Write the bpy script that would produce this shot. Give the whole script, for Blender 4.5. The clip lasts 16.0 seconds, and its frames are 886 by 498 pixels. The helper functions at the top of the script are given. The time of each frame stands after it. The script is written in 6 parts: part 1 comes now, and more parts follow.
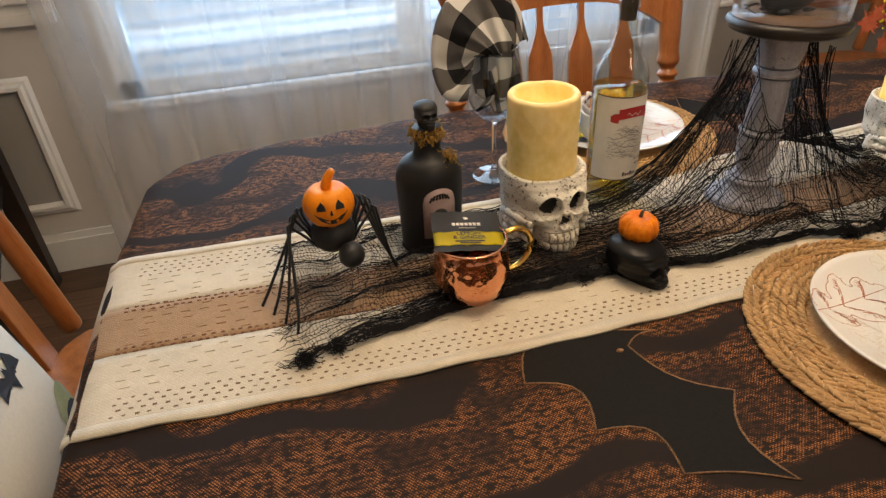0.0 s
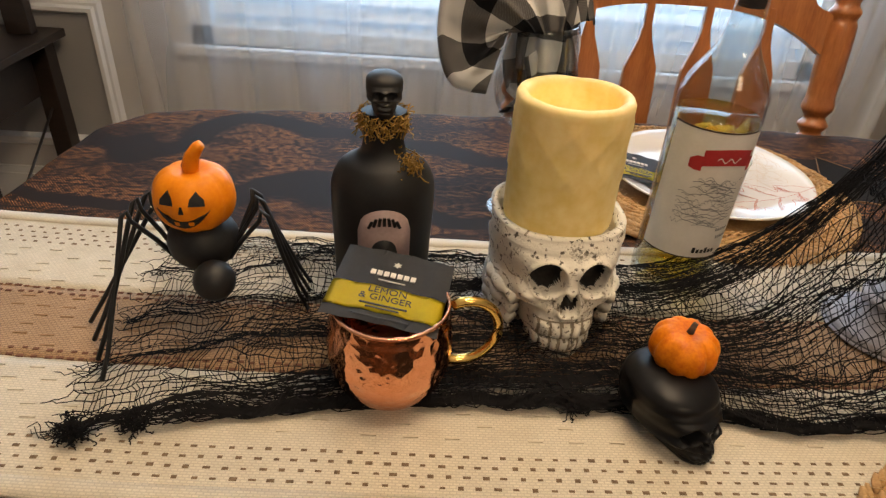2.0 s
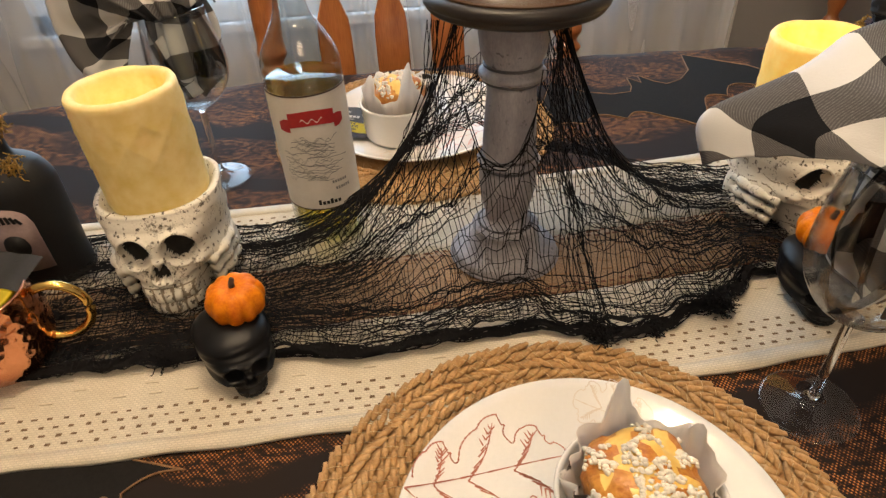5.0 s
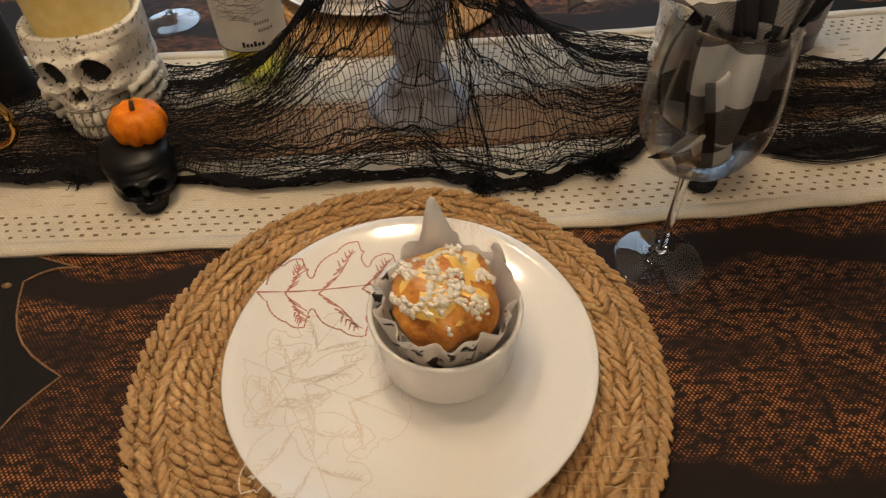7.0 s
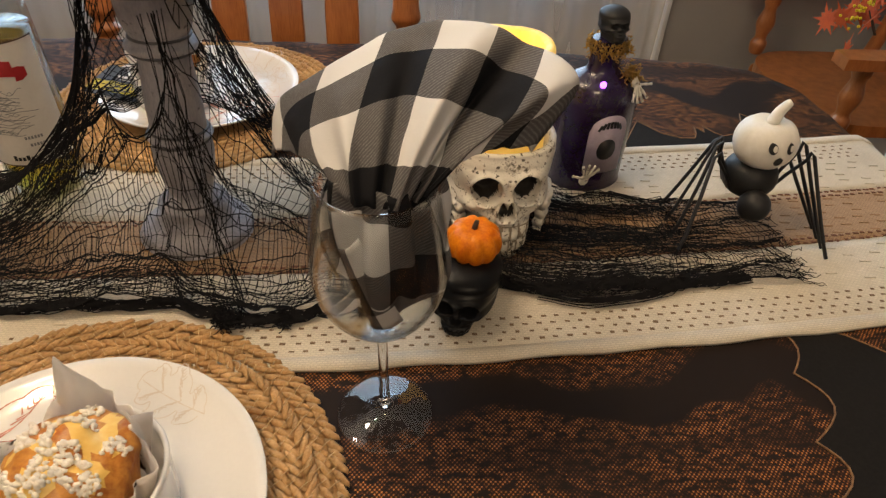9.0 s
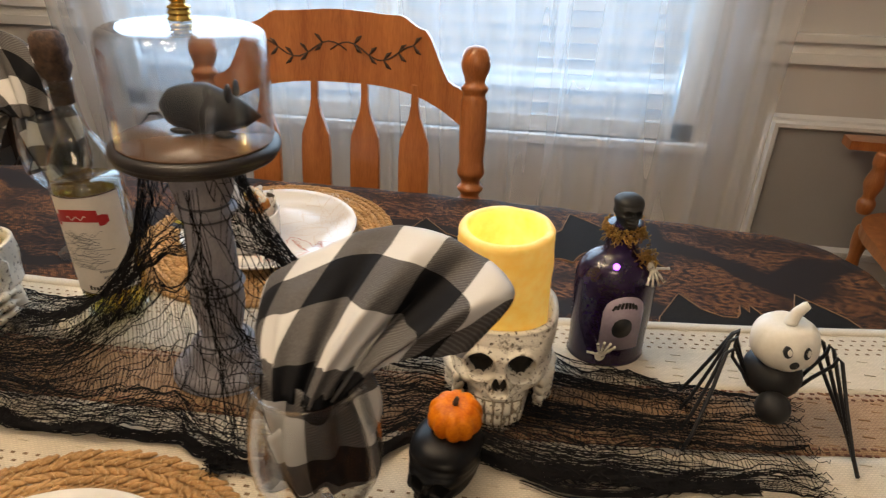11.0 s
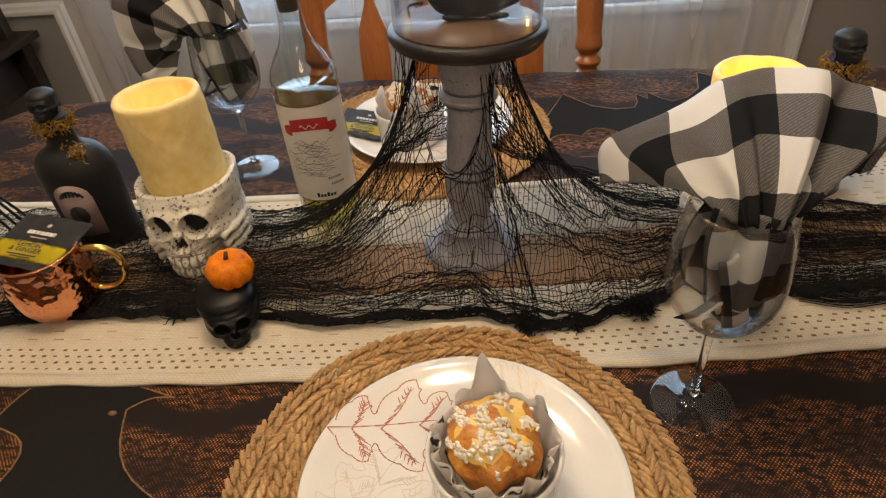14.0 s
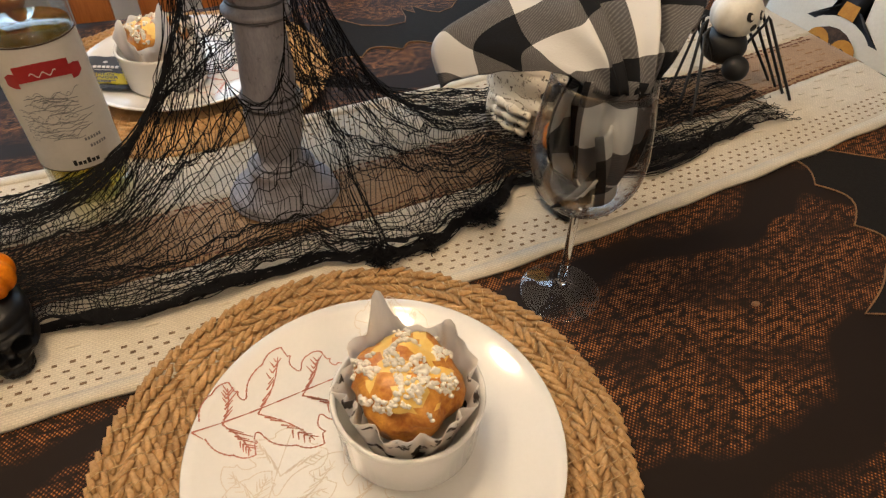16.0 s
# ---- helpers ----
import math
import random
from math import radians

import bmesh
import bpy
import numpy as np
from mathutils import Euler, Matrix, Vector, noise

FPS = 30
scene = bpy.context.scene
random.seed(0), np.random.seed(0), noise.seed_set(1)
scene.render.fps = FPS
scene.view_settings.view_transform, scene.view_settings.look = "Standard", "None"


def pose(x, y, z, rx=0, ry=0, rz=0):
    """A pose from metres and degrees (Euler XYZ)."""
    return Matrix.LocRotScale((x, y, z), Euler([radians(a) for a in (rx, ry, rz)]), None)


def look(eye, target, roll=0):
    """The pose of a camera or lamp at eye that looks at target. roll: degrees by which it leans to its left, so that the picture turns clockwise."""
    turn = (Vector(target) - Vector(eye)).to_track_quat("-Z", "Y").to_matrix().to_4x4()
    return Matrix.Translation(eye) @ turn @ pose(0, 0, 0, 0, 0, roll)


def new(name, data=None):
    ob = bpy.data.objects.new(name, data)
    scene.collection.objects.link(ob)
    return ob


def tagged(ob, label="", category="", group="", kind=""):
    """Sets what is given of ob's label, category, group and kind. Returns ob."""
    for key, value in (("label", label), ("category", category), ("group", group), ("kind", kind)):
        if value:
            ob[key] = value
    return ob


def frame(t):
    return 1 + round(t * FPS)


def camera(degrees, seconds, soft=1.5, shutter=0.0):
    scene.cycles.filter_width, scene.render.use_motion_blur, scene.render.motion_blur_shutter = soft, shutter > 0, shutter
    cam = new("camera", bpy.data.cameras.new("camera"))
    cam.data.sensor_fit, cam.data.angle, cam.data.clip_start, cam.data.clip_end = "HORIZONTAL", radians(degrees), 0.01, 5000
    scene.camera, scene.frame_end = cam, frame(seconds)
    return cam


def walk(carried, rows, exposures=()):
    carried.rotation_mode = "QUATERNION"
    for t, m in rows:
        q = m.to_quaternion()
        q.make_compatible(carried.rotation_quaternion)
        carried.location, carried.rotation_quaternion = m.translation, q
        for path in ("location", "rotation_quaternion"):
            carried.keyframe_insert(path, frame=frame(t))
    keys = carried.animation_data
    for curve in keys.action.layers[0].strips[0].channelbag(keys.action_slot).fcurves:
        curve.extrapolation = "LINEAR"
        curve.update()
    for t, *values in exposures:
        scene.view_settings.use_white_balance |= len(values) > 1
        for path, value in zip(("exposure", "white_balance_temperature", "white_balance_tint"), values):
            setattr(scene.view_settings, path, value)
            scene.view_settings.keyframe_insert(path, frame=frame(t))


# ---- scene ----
cam = camera(70.1, 16.0, soft=1.3, shutter=0.2)
PATH = [
    (0.0, (-0.6336, -0.6746, 1.2503), (-0.1952, 1.0831, 0.0361), -2.8),
    (0.5, (-0.517, -0.7045, 1.2503), (-0.2189, 1.0846, 0.0415), -1.6),
    (1.0, (-0.4685, -0.6269, 1.1936), (-0.2862, 1.2011, 0.0197), -1.6),
    (1.5, (-0.4567, -0.4865, 1.1479), (-0.2473, 1.333, -0.0348), 2.4),
    (2.0, (-0.4353, -0.4362, 1.1261), (-0.34, 1.388, -0.0653), 4.4),
    (2.5, (-0.3942, -0.415, 1.1141), (-0.4522, 1.3944, -0.1024), 3.5),
    (3.0, (-0.3483, -0.4094, 1.1402), (-0.3703, 1.3907, -0.0893), 2.3),
    (3.5, (-0.2825, -0.4328, 1.1642), (-0.25, 1.3514, -0.0871), 1.8),
    (4.0, (-0.2507, -0.4765, 1.1871), (0.0892, 1.3162, -0.0043), 2.5),
    (4.2, (-0.2148, -0.4766, 1.1936), (0.1109, 1.283, -0.0511), 0.5),
    (6.3, (-0.0008, -0.5482, 1.1457), (-0.0803, 1.0711, -0.3116), -3.2),
    (6.5, (-0.0012, -0.5526, 1.1457), (-0.0156, 0.996, -0.388), -2.1),
    (7.0, (0.0421, -0.5576, 1.1555), (0.0022, 0.9225, -0.4446), -2.3),
    (7.5, (0.1121, -0.5722, 1.1588), (-0.0537, 0.9019, -0.4381), -0.9),
    (8.0, (0.1802, -0.5825, 1.1806), (-0.0544, 0.9844, -0.3182), -3.3),
    (8.5, (0.1972, -0.5608, 1.1784), (0.1294, 1.1237, -0.2037), 0.4),
    (8.7, (0.2081, -0.53, 1.1675), (0.3033, 1.1474, -0.2212), 2.6),
    (10.8, (0.3736, -0.4651, 1.2187), (0.0731, 1.3717, 0.084), -0.1),
    (10.9, (0.3613, -0.4735, 1.222), (0.034, 1.3821, 0.1265), -0.1),
    (11.0, (0.3376, -0.4881, 1.2296), (0.0146, 1.3798, 0.1538), 0.8),
    (11.5, (0.2234, -0.5424, 1.259), (0.05, 1.307, 0.1178), -0.1),
    (12.0, (0.1194, -0.5875, 1.2122), (-0.0303, 1.088, -0.1743), -0.6),
    (12.5, (0.0832, -0.5885, 1.1893), (-0.304, 0.9529, -0.3018), -1.9),
    (13.0, (0.1087, -0.5559, 1.1849), (-0.4113, 1.0154, -0.2343), -4.4),
    (13.5, (0.0855, -0.5592, 1.2078), (-0.3367, 1.0594, -0.1896), -5.4),
    (14.0, (0.0438, -0.5756, 1.234), (-0.1572, 1.1181, -0.1231), -5.5),
    (14.2, (0.0384, -0.5517, 1.2165), (-0.1232, 1.1454, -0.1416), -4.2),
    (14.5, (0.0298, -0.5012, 1.2263), (0.0215, 1.2628, -0.0544), -5.4),
    (15.0, (-0.0098, -0.4825, 1.1904), (0.4815, 1.1117, -0.2125), 1.9),
    (15.2, (-0.0248, -0.476, 1.2111), (0.5556, 0.9754, -0.3084), 2.0),
    (15.5, (-0.0554, -0.5033, 1.2013), (0.546, 0.877, -0.376), 2.2),
    (16.0, (-0.0352, -0.5278, 1.1817), (0.5632, 0.9253, -0.328), 1.4),
]
EXPOSURES = ((0, 0.14), (1.5, 0.08), (3, 0.12), (4.2, 0.2), (6.3, -0.08), (7, -0.32), (8, -0.36), (8.7, -0.05), (10.8, 0.08), (11.5, 0.05), (12, 0.03), (13, -0.16), (14, -0.06), (14.5, 0.05), (15, 0.2), (15.5, 0.12), (16, 0.0))
walk(cam, [(t, look(eye, target, roll)) for t, eye, target, roll in PATH], EXPOSURES)

# ---- world and light ----
world = bpy.data.worlds.new("sky")
scene.world = world
world.use_nodes = True
wn = world.node_tree
sky = wn.nodes.new("ShaderNodeTexSky")
sky.sky_type = "NISHITA"
sky.sun_disc = False
sky.sun_elevation, sky.sun_rotation = radians(35), radians(200)
wn.links.new(sky.outputs[0], wn.nodes["Background"].inputs[0])
wn.nodes["Background"].inputs[1].default_value = 0.1


def lamp(name, kind, place, watts, colour, size=0.05, target=None, size_y=None):
    data = bpy.data.lights.new(name, kind)
    data.energy, data.color = watts, colour
    if kind == "AREA":
        data.shape, data.size, data.size_y = "RECTANGLE", size, size_y or size
    else:
        data.shadow_soft_size = size
    ob = new(name, data)
    ob.matrix_world = look(place, target) if target else pose(*place)
    return ob


WARM = (1.0, 0.75, 0.48)
for k in range(3):
    a = radians(100 + 120 * k)
    lamp("ceiling_bulb", "POINT", (-0.2 + 0.2 * math.cos(a), -0.02 + 0.2 * math.sin(a), 2.0), 11.5, WARM, 0.05)
# unseen fill lamp, added to brighten the faces turned to the camera
lamp("ceiling_panel", "AREA", (0.4, -1.9, 2.45), 16, WARM, 0.6, (0.4, -1.9, 0.0))
lamp("window_daylight", "AREA", (-0.17, 1.34, 1.35), 26, (0.58, 0.79, 1.0), 1.8, (-0.17, 0, 1.0), 1.3)

# ---- materials ----


def mat(name, c1, c2=None, rough=0.6, metal=0.0, scale=30.0, fine=300.0, bump=0.0, depth=0.001, stretch=(1, 1, 1), sheen=0.0, coat=0.0, trans=0.0, sss=0.0, emit=None, mix=(0.35, 0.65), random_value=0.0, ior=1.45, spec=0.5):
    m = bpy.data.materials.new(name)
    m.use_nodes = True
    nt = m.node_tree
    b = nt.nodes["Principled BSDF"]
    b.inputs["Roughness"].default_value = rough
    b.inputs["Metallic"].default_value = metal
    b.inputs["Sheen Weight"].default_value = sheen
    b.inputs["Coat Weight"].default_value = coat
    b.inputs["Transmission Weight"].default_value = trans
    b.inputs["IOR"].default_value = ior
    b.inputs["Specular IOR Level"].default_value = spec
    if sss:
        b.inputs["Subsurface Weight"].default_value = sss
        b.inputs["Subsurface Radius"].default_value = (0.03, 0.015, 0.006)
        b.inputs["Subsurface Scale"].default_value = 0.6
    if emit:
        b.inputs["Emission Color"].default_value = (*emit[0], 1)
        b.inputs["Emission Strength"].default_value = emit[1]
    tc = nt.nodes.new("ShaderNodeTexCoord")
    mp = nt.nodes.new("ShaderNodeMapping")
    mp.inputs["Scale"].default_value = stretch
    nt.links.new(tc.outputs["Object"], mp.inputs[0])
    n1 = nt.nodes.new("ShaderNodeTexNoise")
    n1.inputs["Scale"].default_value, n1.inputs["Detail"].default_value = scale, 5
    nt.links.new(mp.outputs[0], n1.inputs[0])
    n2 = nt.nodes.new("ShaderNodeTexNoise")
    n2.inputs["Scale"].default_value, n2.inputs["Detail"].default_value = fine, 3
    nt.links.new(mp.outputs[0], n2.inputs[0])
    mx = nt.nodes.new("ShaderNodeMath")
    mx.operation = "MULTIPLY_ADD"
    nt.links.new(n2.outputs[0], mx.inputs[0])
    mx.inputs[1].default_value = 0.4
    sub = nt.nodes.new("ShaderNodeMath")
    sub.operation = "MULTIPLY_ADD"
    nt.links.new(n1.outputs[0], sub.inputs[0])
    sub.inputs[1].default_value, sub.inputs[2].default_value = 0.6, 0.0
    nt.links.new(sub.outputs[0], mx.inputs[2])
    ramp = nt.nodes.new("ShaderNodeValToRGB")
    c2 = c2 or tuple(0.82 * v for v in c1)
    ramp.color_ramp.elements[0].position, ramp.color_ramp.elements[1].position = mix
    ramp.color_ramp.elements[0].color, ramp.color_ramp.elements[1].color = (*c2, 1), (*c1, 1)
    nt.links.new(mx.outputs[0], ramp.inputs[0])
    colour = ramp.outputs[0]
    if random_value:
        oi = nt.nodes.new("ShaderNodeObjectInfo")
        hs = nt.nodes.new("ShaderNodeHueSaturation")
        mr = nt.nodes.new("ShaderNodeMapRange")
        mr.inputs[3].default_value, mr.inputs[4].default_value = 1 - random_value, 1 + random_value
        nt.links.new(oi.outputs["Random"], mr.inputs[0])
        nt.links.new(mr.outputs[0], hs.inputs["Value"])
        nt.links.new(colour, hs.inputs["Color"])
        colour = hs.outputs[0]
    nt.links.new(colour, b.inputs["Base Color"])
    if bump:
        bn = nt.nodes.new("ShaderNodeBump")
        bn.inputs["Strength"].default_value, bn.inputs["Distance"].default_value = bump, depth
        nt.links.new(mx.outputs[0], bn.inputs["Height"])
        nt.links.new(bn.outputs[0], b.inputs["Normal"])
    m["ramp"] = ramp.name
    return m


def node(nt, kind, op=None, *values):
    n = nt.nodes.new(kind)
    if op:
        n.operation = op
    for i, v in enumerate(values):
        if v is None:
            continue
        if hasattr(v, "is_linked"):
            nt.links.new(v, n.inputs[i])
        else:
            n.inputs[i].default_value = v
    return n


def math_node(nt, op, a, b=None, c=None):
    return node(nt, "ShaderNodeMath", op, a, b, c).outputs[0]


M_PANEL = mat("panel_paint_grey", (0.36, 0.35, 0.34), (0.33, 0.32, 0.31), 0.55, scale=6, bump=0.1)
M_WALL = mat("wall_paint_pale", (0.62, 0.59, 0.56), (0.58, 0.55, 0.52), 0.55, scale=6, bump=0.1)
M_WHITE = mat("white_trim_paint", (0.80, 0.79, 0.77), (0.74, 0.73, 0.71), 0.35, scale=8, bump=0.05)
M_CEIL = mat("ceiling_paint", (0.8, 0.79, 0.77), (0.76, 0.75, 0.73), 0.8, bump=0.2)
M_FLOOR = mat("floor_wood", (0.14, 0.07, 0.035), (0.07, 0.035, 0.018), 0.4, scale=8, fine=120, bump=0.15, stretch=(1, 8, 1), random_value=0.2)
M_OAK = mat("honey_oak_varnish", (0.43, 0.155, 0.045), (0.26, 0.08, 0.02), 0.28, scale=14, fine=160, bump=0.08, stretch=(3, 3, 0.35), coat=0.3)
M_GLOSSBLACK = mat("black_painted_resin", (0.006, 0.006, 0.007), (0.010, 0.010, 0.011), 0.33, scale=50, bump=0.1, spec=0.22)
M_BLACK = mat("black_matte", (0.008, 0.008, 0.009), (0.014, 0.014, 0.015), 0.5, scale=50, bump=0.1)
M_BLACKGLASS = mat("black_painted_glass", (0.008, 0.008, 0.009), (0.013, 0.013, 0.014), 0.5, scale=40, bump=0.05)
M_PURPLE = mat("purple_black_glass", (0.022, 0.008, 0.045), (0.012, 0.006, 0.022), 0.25, scale=40, bump=0.03, coat=0.4)
M_BONE = mat("aged_bone_resin", (0.72, 0.68, 0.59), (0.20, 0.17, 0.13), 0.7, scale=75, fine=520, bump=0.7, depth=0.0014, mix=(0.33, 0.43))
M_GROOVESHADE = mat("brown_groove_shade_wash", (0.34, 0.29, 0.22), (0.20, 0.165, 0.12), 0.8, scale=120, fine=600, bump=0.4)
M_SOCKET = mat("dark_socket", (0.012, 0.011, 0.010), (0.03, 0.026, 0.022), 0.8, scale=90)
# both waxes emit: stands in for the LED's light coming through the wall
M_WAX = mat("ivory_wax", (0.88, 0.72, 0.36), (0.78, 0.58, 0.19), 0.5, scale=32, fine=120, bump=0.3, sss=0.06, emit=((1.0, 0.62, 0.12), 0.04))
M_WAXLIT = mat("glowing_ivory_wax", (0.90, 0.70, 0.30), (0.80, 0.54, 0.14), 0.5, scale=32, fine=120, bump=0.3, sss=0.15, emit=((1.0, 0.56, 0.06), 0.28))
M_ORANGE = mat("orange_pumpkin_paint", (0.85, 0.28, 0.008), (0.76, 0.20, 0.005), 0.45, scale=35, bump=0.1, spec=0.25)
M_ORANGE2 = mat("mottled_orange_pumpkin", (0.85, 0.27, 0.008), (0.60, 0.12, 0.004), 0.38, scale=90, fine=400, bump=0.2, spec=0.3)
M_WHITEPK = mat("white_pumpkin_paint", (0.80, 0.77, 0.70), (0.72, 0.69, 0.61), 0.45, scale=40, bump=0.1)
M_COPPER = mat("hammered_copper", (0.86, 0.42, 0.24), (0.78, 0.34, 0.18), 0.12, 1.0, scale=60, bump=0.0)
M_BRASS = mat("polished_brass", (0.85, 0.58, 0.18), (0.75, 0.48, 0.12), 0.18, 1.0, scale=60)
M_CERAMIC = mat("white_ceramic", (0.80, 0.78, 0.75), (0.77, 0.75, 0.72), 0.12, scale=10, coat=0.5)
M_PRINT = mat("brown_leaf_print", (0.52, 0.20, 0.14), (0.40, 0.14, 0.10), 0.3, scale=80)
M_PRINT2 = mat("faint_leaf_print", (0.72, 0.65, 0.57), (0.66, 0.58, 0.50), 0.25, scale=80)
M_MAT = mat("natural_seagrass", (0.62, 0.39, 0.18), (0.37, 0.205, 0.08), 0.75, scale=60, fine=420, bump=0.5, random_value=0.12)
M_THREAD = mat("straw_thread", (0.62, 0.46, 0.25), (0.5, 0.34, 0.17), 0.8, scale=90)
M_NET = mat("black_gauze_thread", (0.008, 0.008, 0.009), (0.014, 0.013, 0.014), 0.9, scale=200, spec=0.1)
M_MOSS = mat("dry_golden_moss", (0.42, 0.25, 0.05), (0.25, 0.13, 0.025), 0.9, scale=200)
M_CORK = mat("dark_cork", (0.10, 0.055, 0.035), (0.03, 0.02, 0.015), 0.8, scale=120, bump=0.8, depth=0.002)
M_PAPER = mat("white_paper_label", (0.76, 0.72, 0.66), (0.70, 0.66, 0.60), 0.6, scale=60)
M_INK = mat("grey_ink", (0.16, 0.16, 0.17), (0.26, 0.26, 0.26), 0.6, scale=300)
M_RED = mat("red_ribbon_print", (0.45, 0.025, 0.03), (0.36, 0.02, 0.02), 0.45, scale=60)
M_PINKLABEL = mat("dusty_pink_label", (0.36, 0.27, 0.27), (0.28, 0.20, 0.20), 0.5, scale=60)
M_LILAC = mat("lilac_label", (0.42, 0.36, 0.44), (0.34, 0.28, 0.36), 0.5, scale=60)
M_TEAGREY = mat("charcoal_sachet", (0.075, 0.075, 0.08), (0.062, 0.062, 0.066), 0.42, scale=30, bump=0.1)
M_YELLOW = mat("yellow_sachet", (0.82, 0.66, 0.02), (0.76, 0.58, 0.015), 0.4, scale=30, bump=0.1)
M_MUFFIN = mat("baked_golden_crumb", (0.74, 0.36, 0.07), (0.40, 0.11, 0.02), 0.3, scale=60, fine=300, bump=0.8, depth=0.002)
M_CUSTARD = mat("yellow_custard", (0.90, 0.66, 0.22), (0.84, 0.52, 0.12), 0.35, scale=60, bump=0.4)
M_SUGAR = mat("pearl_sugar", (0.88, 0.83, 0.74), (0.84, 0.78, 0.68), 0.5)
M_MOUSE = mat("grey_black_rubber", (0.018, 0.019, 0.021), (0.03, 0.031, 0.034), 0.5, scale=60, bump=0.25)
M_STANDRING = mat("dark_grey_groove_shade", (0.12, 0.115, 0.125), (0.08, 0.078, 0.085), 0.5, scale=60)
M_STAND = mat("whitewashed_turned_wood", (0.41, 0.395, 0.43), (0.27, 0.26, 0.29), 0.5, scale=30, fine=200, bump=0.3, stretch=(3, 3, 1))
M_DISC = mat("dark_wood_disc", (0.016, 0.013, 0.012), (0.024, 0.019, 0.017), 0.4, scale=40, bump=0.2)
M_DISCTOP = mat("brown_wood_disc_top", (0.22, 0.13, 0.08), (0.15, 0.085, 0.05), 0.25, scale=20, fine=150, stretch=(1, 6, 1))
M_DARKWOOD = mat("dark_stained_wood", (0.030, 0.019, 0.013), (0.018, 0.012, 0.009), 0.4, scale=12, fine=150, bump=0.15, stretch=(1, 6, 6))
M_PILLOW = mat("white_pillow_canvas", (0.72, 0.68, 0.60), (0.66, 0.62, 0.54), 0.85, scale=200, fine=900, bump=0.3)
M_PILLOWBLK = mat("navy_black_print", (0.02, 0.022, 0.03), (0.03, 0.032, 0.04), 0.8, scale=100)
M_PILLOWORG = mat("amber_print", (0.55, 0.26, 0.04), (0.45, 0.19, 0.03), 0.8, scale=100)
M_PILLOWGRN = mat("green_print", (0.30, 0.32, 0.14), (0.42, 0.44, 0.28), 0.8, scale=30)
M_PILLOWTEAL = mat("teal_print", (0.06, 0.14, 0.15), (0.04, 0.10, 0.11), 0.8, scale=100)
M_MAPLE = mat("orange_maple_leaf", (0.55, 0.10, 0.015), (0.40, 0.05, 0.01), 0.7, scale=50, bump=0.3)
M_BLIND = mat("white_blind_slat", (0.78, 0.80, 0.82), (0.74, 0.76, 0.78), 0.4, scale=10)
M_BATBLACK = mat("solid_black_lace", (0.009, 0.008, 0.008), (0.014, 0.012, 0.011), 0.85, scale=300, fine=1500, bump=0.3, spec=0.2)
M_EDGE = mat("tan_lace_edging", (0.30, 0.17, 0.075), (0.18, 0.09, 0.04), 0.8, scale=300)


def glass(name, tint=(1, 1, 1), rough=0.0, gloss_edge=0.78, gloss_face=0.05):
    m = bpy.data.materials.new(name)
    m.use_nodes = True
    nt = m.node_tree
    nt.nodes.clear()
    out = nt.nodes.new("ShaderNodeOutputMaterial")
    gl = nt.nodes.new("ShaderNodeBsdfGlossy")
    gl.inputs["Roughness"].default_value = rough + 0.02
    tr = nt.nodes.new("ShaderNodeBsdfTransparent")
    tr.inputs[0].default_value = (*tint, 1)
    lw = nt.nodes.new("ShaderNodeLayerWeight")
    lw.inputs[0].default_value = 0.5
    gloss = math_node(nt, "MULTIPLY_ADD", math_node(nt, "POWER", lw.outputs["Facing"], 3.0), gloss_edge, gloss_face)
    mx = nt.nodes.new("ShaderNodeMixShader")
    nt.links.new(gloss, mx.inputs[0])
    nt.links.new(tr.outputs[0], mx.inputs[1])
    nt.links.new(gl.outputs[0], mx.inputs[2])
    nt.links.new(mx.outputs[0], out.inputs[0])
    return m


M_SOLID = mat("solid_clear_glass", (0.97, 0.98, 0.98), (0.96, 0.97, 0.97), 0.02, trans=1.0, ior=1.45)


def pitted(m, colour, scale, lo, hi):
    """Dark specks rubbed into the pits of a surface."""
    nt = m.node_tree
    tc = nt.nodes.new("ShaderNodeTexCoord")
    nz = nt.nodes.new("ShaderNodeTexNoise")
    nz.inputs["Scale"].default_value, nz.inputs["Detail"].default_value = scale, 4
    nt.links.new(tc.outputs["Object"], nz.inputs[0])
    mr = nt.nodes.new("ShaderNodeMapRange")
    mr.inputs[1].default_value, mr.inputs[2].default_value = lo, hi
    nt.links.new(nz.outputs[0], mr.inputs[0])
    mx = nt.nodes.new("ShaderNodeMix")
    mx.data_type = "RGBA"
    nt.links.new(mr.outputs[0], mx.inputs[0])
    nt.links.new(nt.nodes[m["ramp"]].outputs[0], mx.inputs[6])
    mx.inputs[7].default_value = (*colour, 1)
    nt.links.new(mx.outputs[2], nt.nodes["Principled BSDF"].inputs["Base Color"])


def hammered(m, scale, depth):
    """Shallow round hammer marks as relief."""
    nt = m.node_tree
    tc = nt.nodes.new("ShaderNodeTexCoord")
    vo = nt.nodes.new("ShaderNodeTexVoronoi")
    vo.inputs["Scale"].default_value = scale
    nt.links.new(tc.outputs["Object"], vo.inputs["Vector"])
    bn = nt.nodes.new("ShaderNodeBump")
    bn.inputs["Strength"].default_value, bn.inputs["Distance"].default_value = 0.8, depth
    nt.links.new(vo.outputs["Distance"], bn.inputs["Height"])
    nt.links.new(bn.outputs[0], nt.nodes["Principled BSDF"].inputs["Normal"])


